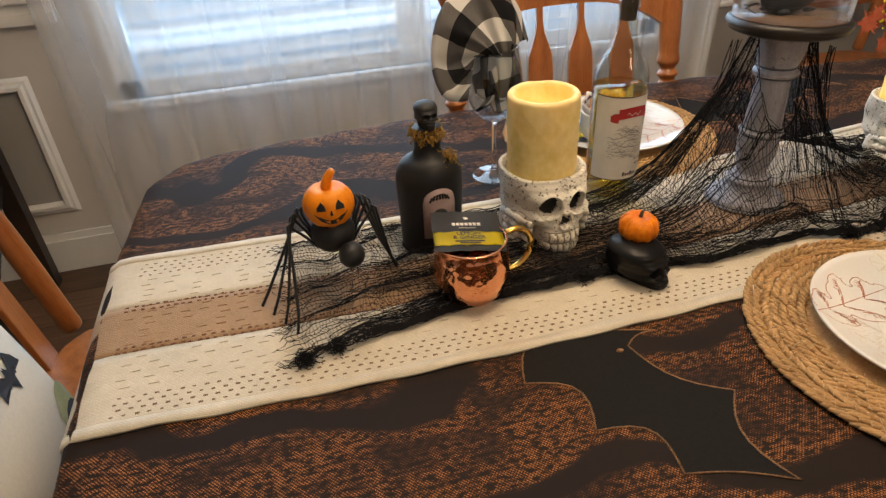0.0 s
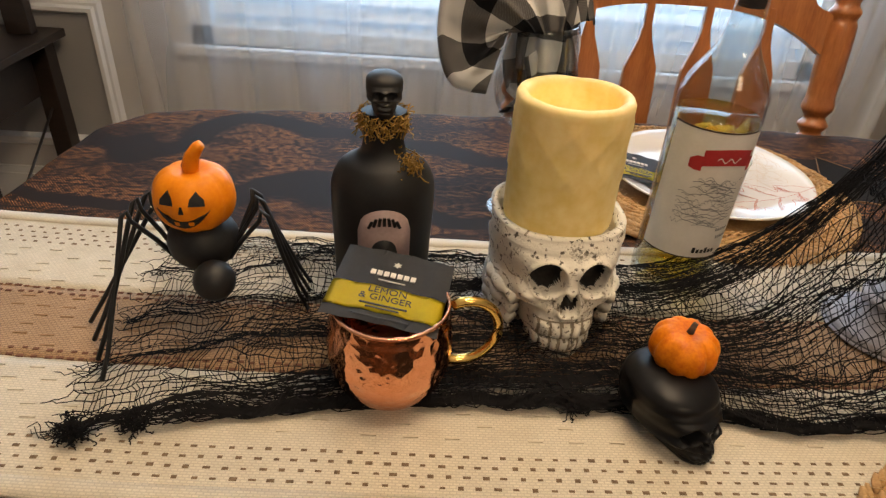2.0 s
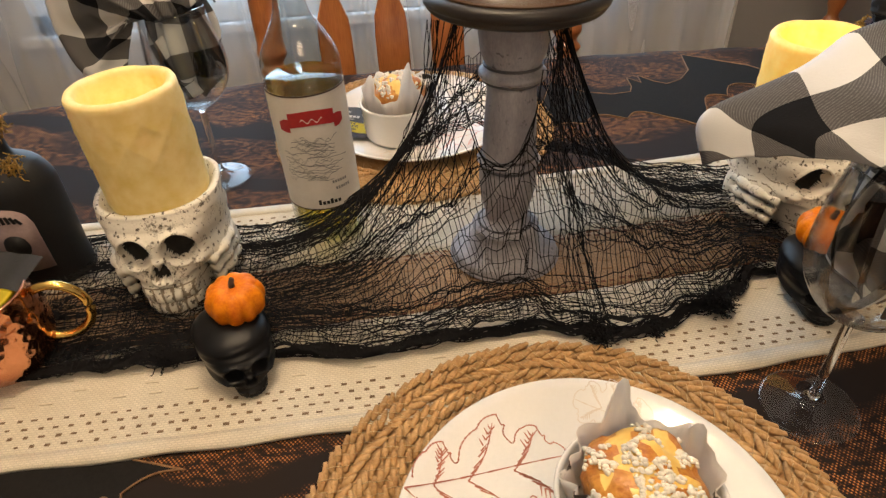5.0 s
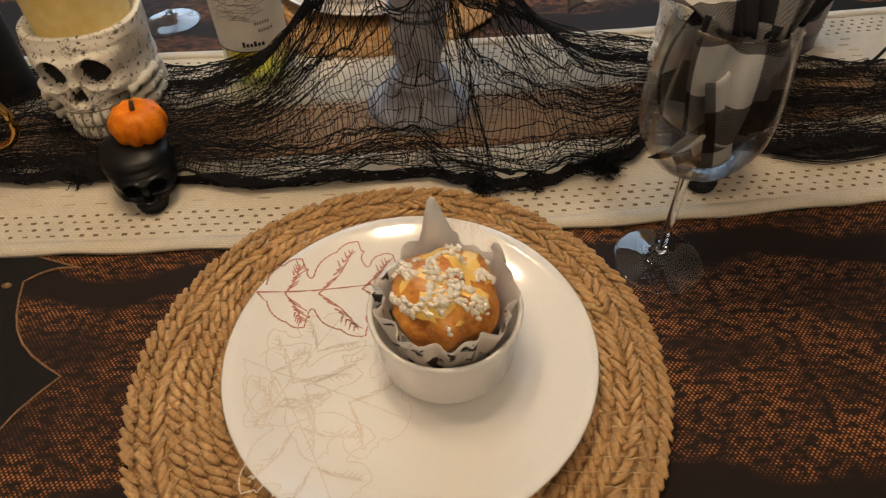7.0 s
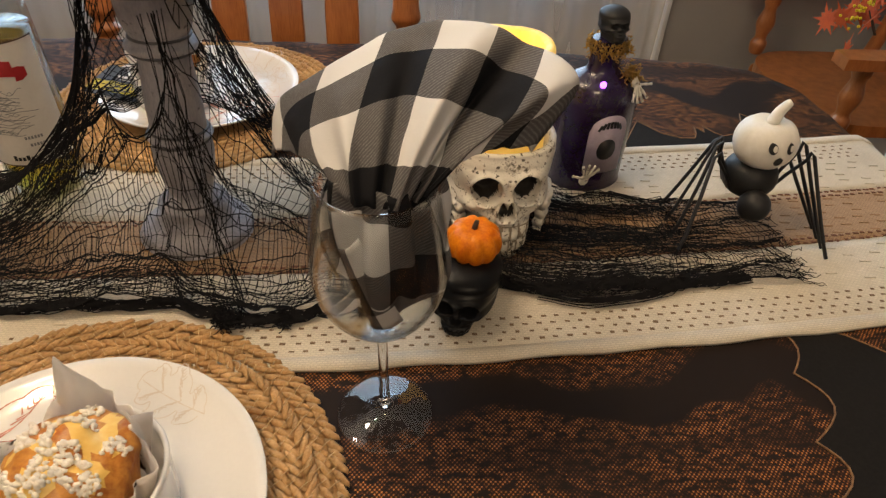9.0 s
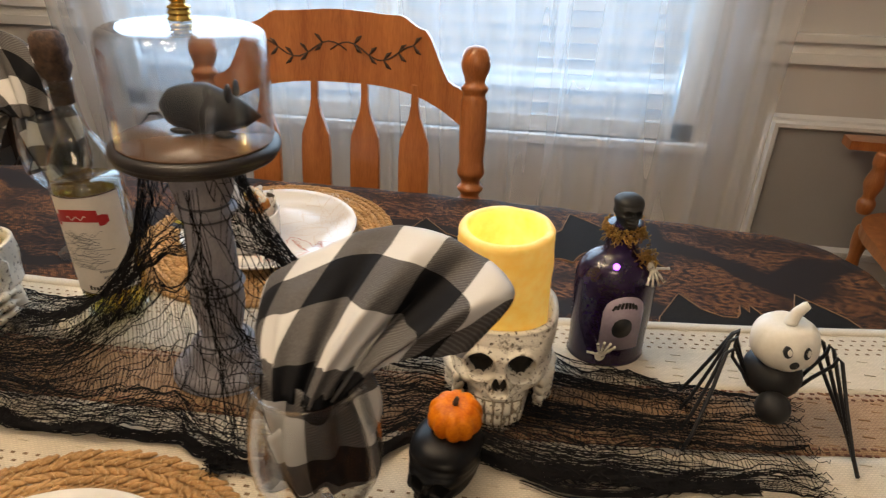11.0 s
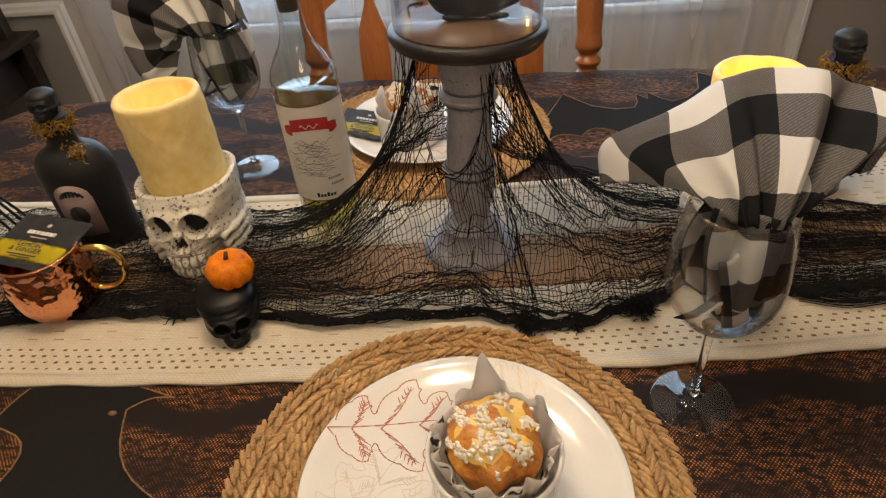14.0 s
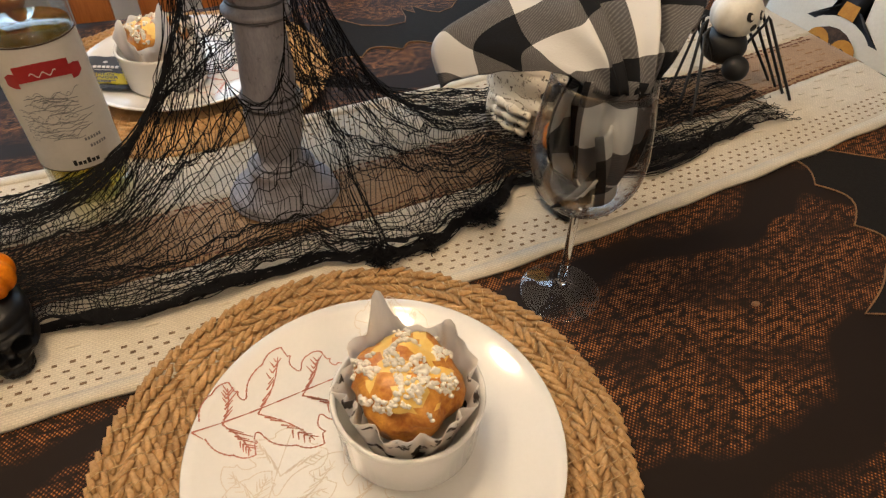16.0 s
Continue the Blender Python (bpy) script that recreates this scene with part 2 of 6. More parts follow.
hammered(M_COPPER, 115, 0.0011)
pitted(M_BONE, (0.10, 0.085, 0.065), 210, 0.60, 0.66)
pitted(M_STAND, (0.16, 0.15, 0.17), 150, 0.62, 0.70)
M_GLASS = glass("clear_glass", (0.94, 0.95, 0.95))
M_FOOT = glass("clear_foot_glass", (0.97, 0.97, 0.97), 0.0, 0.85, 0.07)
M_DOME = glass("clear_dome_glass", (0.93, 0.94, 0.95))
M_BOTTLE = glass("clear_bottle_glass", (0.84, 0.87, 0.87))
M_WINE = glass("pale_wine", (0.92, 0.78, 0.28))


def sheer():
    m = bpy.data.materials.new("sheer_white_voile")
    m.use_nodes = True
    nt = m.node_tree
    nt.nodes.clear()
    out = nt.nodes.new("ShaderNodeOutputMaterial")
    df = nt.nodes.new("ShaderNodeBsdfDiffuse")
    df.inputs[0].default_value = (0.80, 0.77, 0.75, 1)
    tl = nt.nodes.new("ShaderNodeBsdfTranslucent")
    tl.inputs[0].default_value = (0.80, 0.79, 0.80, 1)
    tr = nt.nodes.new("ShaderNodeBsdfTransparent")
    a = nt.nodes.new("ShaderNodeMixShader")
    a.inputs[0].default_value = 0.4
    nt.links.new(df.outputs[0], a.inputs[1])
    nt.links.new(tl.outputs[0], a.inputs[2])
    tc = nt.nodes.new("ShaderNodeTexCoord")
    nz = nt.nodes.new("ShaderNodeTexNoise")
    nz.inputs["Scale"].default_value = 6
    mp = nt.nodes.new("ShaderNodeMapping")
    mp.inputs["Scale"].default_value = (1, 1, 0.1)
    nt.links.new(tc.outputs["Object"], mp.inputs[0])
    nt.links.new(mp.outputs[0], nz.inputs[0])
    f = math_node(nt, "MULTIPLY_ADD", nz.outputs[0], 0.35, 0.17)
    b = nt.nodes.new("ShaderNodeMixShader")
    nt.links.new(f, b.inputs[0])
    nt.links.new(tr.outputs[0], b.inputs[1])
    nt.links.new(a.outputs[0], b.inputs[2])
    nt.links.new(b.outputs[0], out.inputs[0])
    return m


M_SHEER = sheer()


def thin_paper(name, c1, c2, scale, lo, hi):
    """White tissue that lets light through, printed in blots."""
    m = bpy.data.materials.new(name)
    m.use_nodes = True
    nt = m.node_tree
    nt.nodes.clear()
    out_ = nt.nodes.new("ShaderNodeOutputMaterial")
    tc = nt.nodes.new("ShaderNodeTexCoord")
    nz = nt.nodes.new("ShaderNodeTexNoise")
    nz.inputs["Scale"].default_value, nz.inputs["Detail"].default_value = scale, 3
    nt.links.new(tc.outputs["Object"], nz.inputs[0])
    ramp = nt.nodes.new("ShaderNodeValToRGB")
    ramp.color_ramp.elements[0].position, ramp.color_ramp.elements[1].position = lo, hi
    ramp.color_ramp.elements[0].color, ramp.color_ramp.elements[1].color = (*c2, 1), (*c1, 1)
    nt.links.new(nz.outputs[0], ramp.inputs[0])
    df = nt.nodes.new("ShaderNodeBsdfDiffuse")
    tl = nt.nodes.new("ShaderNodeBsdfTranslucent")
    nt.links.new(ramp.outputs[0], df.inputs[0])
    nt.links.new(ramp.outputs[0], tl.inputs[0])
    mx = nt.nodes.new("ShaderNodeMixShader")
    mx.inputs[0].default_value = 0.5
    nt.links.new(df.outputs[0], mx.inputs[1])
    nt.links.new(tl.outputs[0], mx.inputs[2])
    nt.links.new(mx.outputs[0], out_.inputs[0])
    return m


M_LINER = thin_paper("printed_paper_liner", (0.88, 0.85, 0.81), (0.10, 0.085, 0.075), 75, 0.38, 0.42)
M_LINERW = thin_paper("white_paper_liner", (0.90, 0.87, 0.83), (0.86, 0.82, 0.78), 40, 0.3, 0.7)


def glow(name, colour, strength):
    m = bpy.data.materials.new(name)
    m.use_nodes = True
    nt = m.node_tree
    nt.nodes.clear()
    out = nt.nodes.new("ShaderNodeOutputMaterial")
    em = nt.nodes.new("ShaderNodeEmission")
    em.inputs[0].default_value, em.inputs[1].default_value = (*colour, 1), strength
    nt.links.new(em.outputs[0], out.inputs[0])
    return m


M_OUTSIDE = glow("bright_daylight", (0.33, 0.62, 1.0), 2.1)
M_LED = glow("purple_led", (0.45, 0.10, 1.0), 6.0)


def lace():
    """Brown and black lace: a knitted dot grid, broken by black branch shapes."""
    m = mat("black_brown_lace_cloth", (0.2, 0.09, 0.03), rough=0.75, bump=0.0, spec=0.25)
    nt = m.node_tree
    b = nt.nodes["Principled BSDF"]
    tc = nt.nodes.new("ShaderNodeTexCoord")
    sep = nt.nodes.new("ShaderNodeSeparateXYZ")
    nt.links.new(tc.outputs["Object"], sep.inputs[0])
    gx = math_node(nt, "SINE", math_node(nt, "MULTIPLY", sep.outputs[0], 1900.0))
    gy = math_node(nt, "SINE", math_node(nt, "MULTIPLY", sep.outputs[1], 1650.0))
    dots = math_node(nt, "MULTIPLY_ADD", math_node(nt, "MULTIPLY", gx, gy), 0.5, 0.5)
    big = nt.nodes.new("ShaderNodeTexNoise")
    big.inputs["Scale"].default_value, big.inputs["Detail"].default_value, big.inputs["Distortion"].default_value = 16, 6, 0.6
    mp = nt.nodes.new("ShaderNodeMapping")
    mp.inputs["Scale"].default_value, mp.inputs["Rotation"].default_value = (0.75, 1.5, 1), (0, 0, 0.35)
    nt.links.new(tc.outputs["Object"], mp.inputs[0])
    nt.links.new(mp.outputs[0], big.inputs[0])
    fine = nt.nodes.new("ShaderNodeTexNoise")
    fine.inputs["Scale"].default_value, fine.inputs["Detail"].default_value = 210, 6
    mf = nt.nodes.new("ShaderNodeMapping")
    mf.inputs["Scale"].default_value = (0.5, 1.0, 1)
    nt.links.new(tc.outputs["Object"], mf.inputs[0])
    nt.links.new(mf.outputs[0], fine.inputs[0])
    wave = nt.nodes.new("ShaderNodeTexWave")
    wave.inputs["Scale"].default_value, wave.inputs["Distortion"].default_value = 1.7, 7.0
    wave.inputs["Detail"].default_value, wave.inputs["Detail Scale"].default_value = 3, 1.6
    wave.bands_direction = "Y"
    nt.links.new(tc.outputs["Object"], wave.inputs[0])
    branch = nt.nodes.new("ShaderNodeMapRange")
    branch.inputs[1].default_value, branch.inputs[2].default_value = 0.07, 0.15
    nt.links.new(wave.outputs[1], branch.inputs[0])
    speck = nt.nodes.new("ShaderNodeMapRange")
    speck.inputs[1].default_value, speck.inputs[2].default_value = 0.41, 0.59
    nt.links.new(fine.outputs[0], speck.inputs[0])
    patch = nt.nodes.new("ShaderNodeMapRange")
    patch.inputs[1].default_value, patch.inputs[2].default_value = 0.38, 0.60
    nt.links.new(big.outputs[0], patch.inputs[0])
    amount = math_node(nt, "MULTIPLY", speck.outputs[0], math_node(nt, "MULTIPLY_ADD", math_node(nt, "POWER", dots, 3.5), 2.1, 0.05))
    amount = math_node(nt, "MULTIPLY", amount, math_node(nt, "MULTIPLY_ADD", patch.outputs[0], 0.8, 0.2))
    amount = math_node(nt, "MULTIPLY", amount, branch.outputs[0])
    ramp = nt.nodes.new("ShaderNodeValToRGB")
    e = ramp.color_ramp.elements
    e[0].position, e[0].color = 0.0, (0.013, 0.007, 0.005, 1)
    e[1].position, e[1].color = 1.0, (0.55, 0.22, 0.06, 1)
    mid = e.new(0.25)
    mid.color = (0.085, 0.031, 0.011, 1)
    nt.links.new(amount, ramp.inputs[0])
    nt.links.new(ramp.outputs[0], b.inputs["Base Color"])
    bn = nt.nodes.new("ShaderNodeBump")
    bn.inputs["Strength"].default_value, bn.inputs["Distance"].default_value = 0.5, 0.0008
    nt.links.new(amount, bn.inputs["Height"])
    nt.links.new(bn.outputs[0], b.inputs["Normal"])
    return m


M_LACE = lace()


def cotton(name, c1, c2, dark):
    """Loose cotton weave: ribs, slubs, little woven dashes."""
    m = mat(name, c1, c2, 0.85, scale=45, fine=600, bump=0.35, depth=0.0012, sheen=0.15)
    nt = m.node_tree
    b = nt.nodes["Principled BSDF"]
    tc = nt.nodes.new("ShaderNodeTexCoord")
    bk = nt.nodes.new("ShaderNodeTexBrick")
    bk.inputs["Scale"].default_value = 1.0
    bk.inputs["Brick Width"].default_value, bk.inputs["Row Height"].default_value = 0.0045, 0.0022
    bk.inputs["Mortar Size"].default_value = 0.00045
    bk.inputs["Color1"].default_value, bk.inputs["Color2"].default_value = (1, 1, 1, 1), (0.9, 0.9, 0.9, 1)
    bk.inputs["Mortar"].default_value = (dark, dark, dark, 1)
    nt.links.new(tc.outputs["UV"], bk.inputs[0])
    mul = nt.nodes.new("ShaderNodeMix")
    mul.data_type, mul.blend_type = "RGBA", "MULTIPLY"
    mul.inputs[0].default_value = 1.0
    nt.links.new(nt.nodes[m["ramp"]].outputs[0], mul.inputs[6])
    nt.links.new(bk.outputs[0], mul.inputs[7])
    nt.links.new(mul.outputs[2], b.inputs["Base Color"])
    return m


M_CREAM = cotton("cream_cotton_weave", (0.72, 0.65, 0.53), (0.62, 0.55, 0.43), 0.78)
M_TAN = cotton("tan_cotton_weave", (0.47, 0.30, 0.17), (0.38, 0.23, 0.12), 0.6)
M_HOLE = mat("openwork_shadow_thread", (0.24, 0.165, 0.10), (0.15, 0.10, 0.06), 0.9, scale=300)
M_SLUB = mat("cream_slub_thread", (0.66, 0.59, 0.47), (0.56, 0.49, 0.38), 0.9, scale=200)
M_SEAM = mat("red_brown_seam_thread", (0.20, 0.085, 0.05), (0.13, 0.055, 0.03), 0.9, scale=200)
M_SLUBTAN = mat("tan_slub_thread", (0.34, 0.19, 0.095), (0.27, 0.15, 0.07), 0.9, scale=200)


def check():
    """Black, grey and white woven check, laid out by the cloth's own metres."""
    m = mat("black_white_check_cotton", (0.5, 0.5, 0.5), rough=0.9, spec=0.1)
    nt = m.node_tree
    b = nt.nodes["Principled BSDF"]
    tc = nt.nodes.new("ShaderNodeTexCoord")
    sep = nt.nodes.new("ShaderNodeSeparateXYZ")
    nt.links.new(tc.outputs["UV"], sep.inputs[0])
    size = 0.034
    u = math_node(nt, "DIVIDE", sep.outputs[0], size)
    v = math_node(nt, "DIVIDE", sep.outputs[1], size)
    a = math_node(nt, "GREATER_THAN", math_node(nt, "PINGPONG", u, 1.0), 0.5)
    c = math_node(nt, "GREATER_THAN", math_node(nt, "PINGPONG", v, 1.0), 0.5)
    twill = math_node(nt, "MULTIPLY_ADD", math_node(nt, "SINE", math_node(nt, "MULTIPLY", math_node(nt, "ADD", sep.outputs[0], sep.outputs[1]), 2600.0)), 0.05, 0.5)
    both = math_node(nt, "ADD", math_node(nt, "MULTIPLY", a, twill), math_node(nt, "MULTIPLY", c, math_node(nt, "SUBTRACT", 1.0, twill)))
    nz = nt.nodes.new("ShaderNodeTexNoise")
    nz.inputs["Scale"].default_value, nz.inputs["Detail"].default_value = 700, 3
    nt.links.new(tc.outputs["UV"], nz.inputs[0])
    value = math_node(nt, "ADD", both, math_node(nt, "MULTIPLY_ADD", nz.outputs[0], 0.16, -0.08))
    ramp = nt.nodes.new("ShaderNodeValToRGB")
    e = ramp.color_ramp.elements
    e[0].position, e[0].color = 0.02, (0.012, 0.012, 0.014, 1)
    e[1].position, e[1].color = 0.98, (0.62, 0.61, 0.60, 1)
    mid = e.new(0.5)
    mid.color = (0.10, 0.095, 0.095, 1)
    nt.links.new(value, ramp.inputs[0])
    nt.links.new(ramp.outputs[0], b.inputs["Base Color"])
    bn = nt.nodes.new("ShaderNodeBump")
    bn.inputs["Strength"].default_value, bn.inputs["Distance"].default_value = 0.3, 0.0006
    nt.links.new(nz.outputs[0], bn.inputs["Height"])
    nt.links.new(bn.outputs[0], b.inputs["Normal"])
    return m


M_CHECK = check()

# ---- mesh tools ----


def mesh(name, bm, materials, smooth=True):
    me = bpy.data.meshes.new(name)
    bmesh.ops.recalc_face_normals(bm, faces=bm.faces[:])
    bm.to_mesh(me)
    bm.free()
    for m in materials if isinstance(materials, (list, tuple)) else [materials]:
        me.materials.append(m)
    if smooth:
        me.polygons.foreach_set("use_smooth", [True] * len(me.polygons))
    return me


def part(name, bm, materials, parent=None, label="", smooth=True, m=None):
    ob = new(name, mesh(name, bm, materials, smooth))
    if m is not None:
        ob.matrix_basis = m
    if parent is not None:
        ob.parent = parent
    if label:
        ob["label"] = label
    return ob


def thing(name, m, label, category, group=""):
    ob = new(name)
    ob.empty_display_size = 0.02
    ob.matrix_basis = m
    return tagged(ob, label, category, group)


def box(x0, x1, y0, y1, z0, z1, bevel=0.0, bm=None):
    own = bm is None
    bm = bm or bmesh.new()
    vs = bmesh.ops.create_cube(bm, size=1)["verts"]
    bmesh.ops.transform(bm, matrix=Matrix.Translation(((x0 + x1) / 2, (y0 + y1) / 2, (z0 + z1) / 2)) @ Matrix.Diagonal((x1 - x0, y1 - y0, z1 - z0, 1)), verts=vs)
    if bevel and own:
        bmesh.ops.bevel(bm, geom=bm.edges[:], offset=bevel, segments=2, affect="EDGES", profile=0.6)
    return bm


def lathe(profile, n=40, bm=None, sx=1.0, sy=1.0):
    """A turned body from (radius, height) pairs; a radius of 0 closes it."""
    bm = bm or bmesh.new()
    rings = []
    for r, z in profile:
        if r <= 1e-6:
            rings.append([bm.verts.new((0, 0, z))])
        else:
            rings.append([bm.verts.new((sx * r * math.cos(2 * math.pi * i / n), sy * r * math.sin(2 * math.pi * i / n), z)) for i in range(n)])
    for a, b in zip(rings, rings[1:]):
        for i in range(n):
            j = (i + 1) % n
            if len(a) == 1 and len(b) > 1:
                bm.faces.new((a[0], b[j], b[i]))
            elif len(b) == 1 and len(a) > 1:
                bm.faces.new((a[i], a[j], b[0]))
            elif len(a) > 1:
                bm.faces.new((a[i], a[j], b[j], b[i]))
    return bm


def smooth_profile(points, steps=5):
    """Catmull-Rom through (radius, height) pairs."""
    out = []
    p = [points[0], *points, points[-1]]
    for i in range(1, len(p) - 2):
        for k in range(steps):
            t = k / steps
            out.append(tuple(max(0.0, 0.5 * (2 * p[i][c] + (p[i + 1][c] - p[i - 1][c]) * t + (2 * p[i - 1][c] - 5 * p[i][c] + 4 * p[i + 1][c] - p[i + 2][c]) * t * t + (3 * p[i][c] - p[i - 1][c] - 3 * p[i + 1][c] + p[i + 2][c]) * t ** 3)) if c == 0 else 0.5 * (2 * p[i][c] + (p[i + 1][c] - p[i - 1][c]) * t + (2 * p[i - 1][c] - 5 * p[i][c] + 4 * p[i + 1][c] - p[i + 2][c]) * t * t + (3 * p[i][c] - p[i - 1][c] - 3 * p[i + 1][c] + p[i + 2][c]) * t ** 3) for c in (0, 1)))
    out.append(points[-1])
    return out


def tube(points, radius, n=6, bm=None, taper=None, closed=False):
    """A round tube along points."""
    bm = bm or bmesh.new()
    pts = [Vector(p) for p in points]
    rings = []
    count = len(pts)
    for i, p in enumerate(pts):
        a = pts[i - 1] if (i or closed) else p
        b = pts[(i + 1) % count] if (i < count - 1 or closed) else p
        d = (b - a).normalized()
        u = d.cross(Vector((0, 0, 1)))
        if u.length < 0.05:
            u = d.cross(Vector((0, 1, 0)))
        u.normalize()
        w = d.cross(u)
        r = radius * (taper(i / max(1, count - 1)) if taper else 1)
        rings.append([bm.verts.new(p + r * (math.cos(2 * math.pi * k / n) * u + math.sin(2 * math.pi * k / n) * w)) for k in range(n)])
    pairs = list(zip(rings, rings[1:]))
    if closed:
        pairs.append((rings[-1], rings[0]))
    for a, b in pairs:
        for k in range(n):
            j = (k + 1) % n
            bm.faces.new((a[k], a[j], b[j], b[k]))
    if not closed:
        bm.faces.new(rings[0][::-1])
        bm.faces.new(rings[-1])
    return bm


def ball(radius, place=(0, 0, 0), scale=(1, 1, 1), level=3, bm=None):
    bm = bm or bmesh.new()
    vs = bmesh.ops.create_icosphere(bm, subdivisions=level, radius=radius)["verts"]
    bmesh.ops.transform(bm, matrix=Matrix.Translation(place) @ Matrix.Diagonal((*scale, 1)), verts=vs)
    return bm


def plate_shape(outline, z0, z1, bm=None, m=None):
    """A flat piece cut along an outline of (x, y), with thickness."""
    bm = bm or bmesh.new()
    lo = [bm.verts.new((x, y, z0)) for x, y in outline]
    hi = [bm.verts.new((x, y, z1)) for x, y in outline]
    bm.faces.new(lo[::-1])
    bm.faces.new(hi)
    n = len(outline)
    for i in range(n):
        j = (i + 1) % n
        bm.faces.new((lo[i], lo[j], hi[j], hi[i]))
    if m is not None:
        bmesh.ops.transform(bm, matrix=m, verts=lo + hi)
    return bm


def gauss(p, c, s):
    return math.exp(-sum(((a - b) / w) ** 2 for a, b, w in zip(p, c, s)))


# ---- the room ----
FLOOR_Z, TABLE_Z = 0.0, 0.762
WY = 1.45
WX0, WX1, WZ0, WZ1 = -1.12, 0.765, 0.57, 2.05


def setting(name, bm, m, label, category, smooth=False):
    ob = part(name, bm, m, smooth=smooth)
    tagged(ob, label, category, kind="structure")
    return ob


floor = setting("floor", box(-3.0, 2.8, -2.8, WY, -0.05, -0.006), M_FLOOR, "dark brown wooden plank floor under the dining table", "floor")
setting("ceiling", box(-3.0, 2.8, -2.8, WY + 0.2, 2.5, 2.55), M_CEIL, "plain white painted ceiling over the dining room", "ceiling")
setting("wall_south", box(-3.0, 2.8, -2.9, -2.8, 0, 2.5), M_WALL, "plain grey wall closing the dining room", "wall")
setting("wall_west", box(-3.1, -3.0, -2.8, WY + 0.15, 0, 2.5), M_WALL, "plain grey wall closing the dining room", "wall")
setting("wall_east", box(2.8, 2.9, -2.8, WY + 0.15, 0, 2.5), M_WALL, "plain grey wall closing the dining room", "wall")
bm = box(-3.0, WX0, WY, WY + 0.15, 0, 2.5)
box(WX1, 2.8, WY, WY + 0.15, 0, 2.5, bm=bm)
box(WX0, WX1, WY, WY + 0.15, 0, WZ0, bm=bm)
box(WX0, WX1, WY, WY + 0.15, WZ1, 2.5, bm=bm)
setting("wall_north", bm, M_WALL, "grey painted wall with a wide window opening", "wall")


def moulding(x0, x1, z0, z1, w=0.045):
    """A rectangular picture-frame moulding on the north wall: four mitred lengths with a stepped section."""
    bm = bmesh.new()
    section = ((0.0, 0.0), (0.010, 0.012), (0.018, 0.012), (0.024, 0.022), (w - 0.010, 0.022), (w, 0.0))
    loops = []
    for inset, out in section:
        loops.append([bm.verts.new((x, WY - 0.002 - out, z)) for x, z in ((x0 + inset, z0 + inset), (x1 - inset, z0 + inset), (x1 - inset, z1 - inset), (x0 + inset, z1 - inset))])
    for a, b in zip(loops, loops[1:]):
        for i in range(4):
            bm.faces.new((a[i], a[(i + 1) % 4], b[(i + 1) % 4], b[i]))
    return bm


for x0, x1 in ((-2.6, -1.355), (0.955, 2.4)):
    setting("trim", box(x0 + 0.043, x1 - 0.043, WY - 0.004, WY - 0.0005, 0.263, 0.637), M_PANEL, "grey painted wall panel inside the moulding", "wall panel")
    setting("trim", moulding(x0, x1, 0.22, 0.68), M_WHITE, "white picture-frame moulding on the lower wall", "moulding")
for x0, x1 in ((-3.0, WX0 - 0.1), (WX1 + 0.1, 2.8)):
    bm = box(x0, x1, WY - 0.03, WY - 0.002, 0.885, 0.905)
    box(x0, x1, WY - 0.014, WY - 0.002, 0.855, 0.885, bm=bm)
    box(x0, x1, WY - 0.022, WY - 0.002, 0.825, 0.855, bm=bm)
    setting("trim", bm, M_WHITE, "white painted chair rail along the wall", "chair rail")
bm = box(-3.0, 2.8, WY - 0.016, WY - 0.002, 0.0, 0.12)
box(-3.0, 2.8, WY - 0.011, WY - 0.002, 0.12, 0.145, bm=bm)
setting("baseboard", bm, M_WHITE, "tall white painted baseboard along the wall", "baseboard")

# window with frame, pane, blind
win = tagged(new("window_1"), "wide window with white frame behind a slatted blind", "window", kind="structure")
bm = box(WX0, WX0 + 0.06, WY + 0.02, WY + 0.12, WZ0, WZ1)
box(WX1 - 0.06, WX1, WY + 0.02, WY + 0.12, WZ0, WZ1, bm=bm)
box(WX0, WX1, WY + 0.02, WY + 0.12, WZ1 - 0.06, WZ1, bm=bm)
box(WX0, WX1, WY + 0.02, WY + 0.12, WZ0, WZ0 + 0.05, bm=bm)
box(-0.22, -0.12, WY + 0.03, WY + 0.11, WZ0, WZ1, bm=bm)
part("window_frame", bm, M_WHITE, win, smooth=False)
part("window_sill", box(WX0 - 0.05, WX1 + 0.05, WY - 0.022, WY + 0.02, WZ0 - 0.03, WZ0, 0.004), M_WHITE, win, smooth=False)
pane = part("pane", box(WX0 + 0.06, WX1 - 0.06, WY + 0.09, WY + 0.094, WZ0 + 0.05, WZ1 - 0.06), M_GLASS, win, smooth=False)
pane.visible_shadow = False
out = setting("backdrop", box(-3.2, 2.9, 2.6, 2.62, -0.5, 3.2), M_OUTSIDE, "bright blue-white daylight outside the window", "daylight")

blind = thing("window_blind", pose(0, 0, 0), "white horizontal slatted blind, closed, with daylight between the slats", "window blind")
slat_me = mesh("blind_slat", box(WX0 + 0.065, WX1 - 0.065, -0.026, 0.026, -0.0014, 0.0014), M_BLIND, False)
z = WZ0 + 0.06
while z < WZ1 - 0.08:
    s = new("slat", slat_me)
    s.matrix_basis = pose(0, WY + 0.05, z, 50, 0, 0)
    s.parent = blind
    z += 0.046
part("head_rail", box(WX0 + 0.065, WX1 - 0.065, WY + 0.025, WY + 0.08, WZ1 - 0.08, WZ1 - 0.062), M_BLIND, blind, smooth=False)


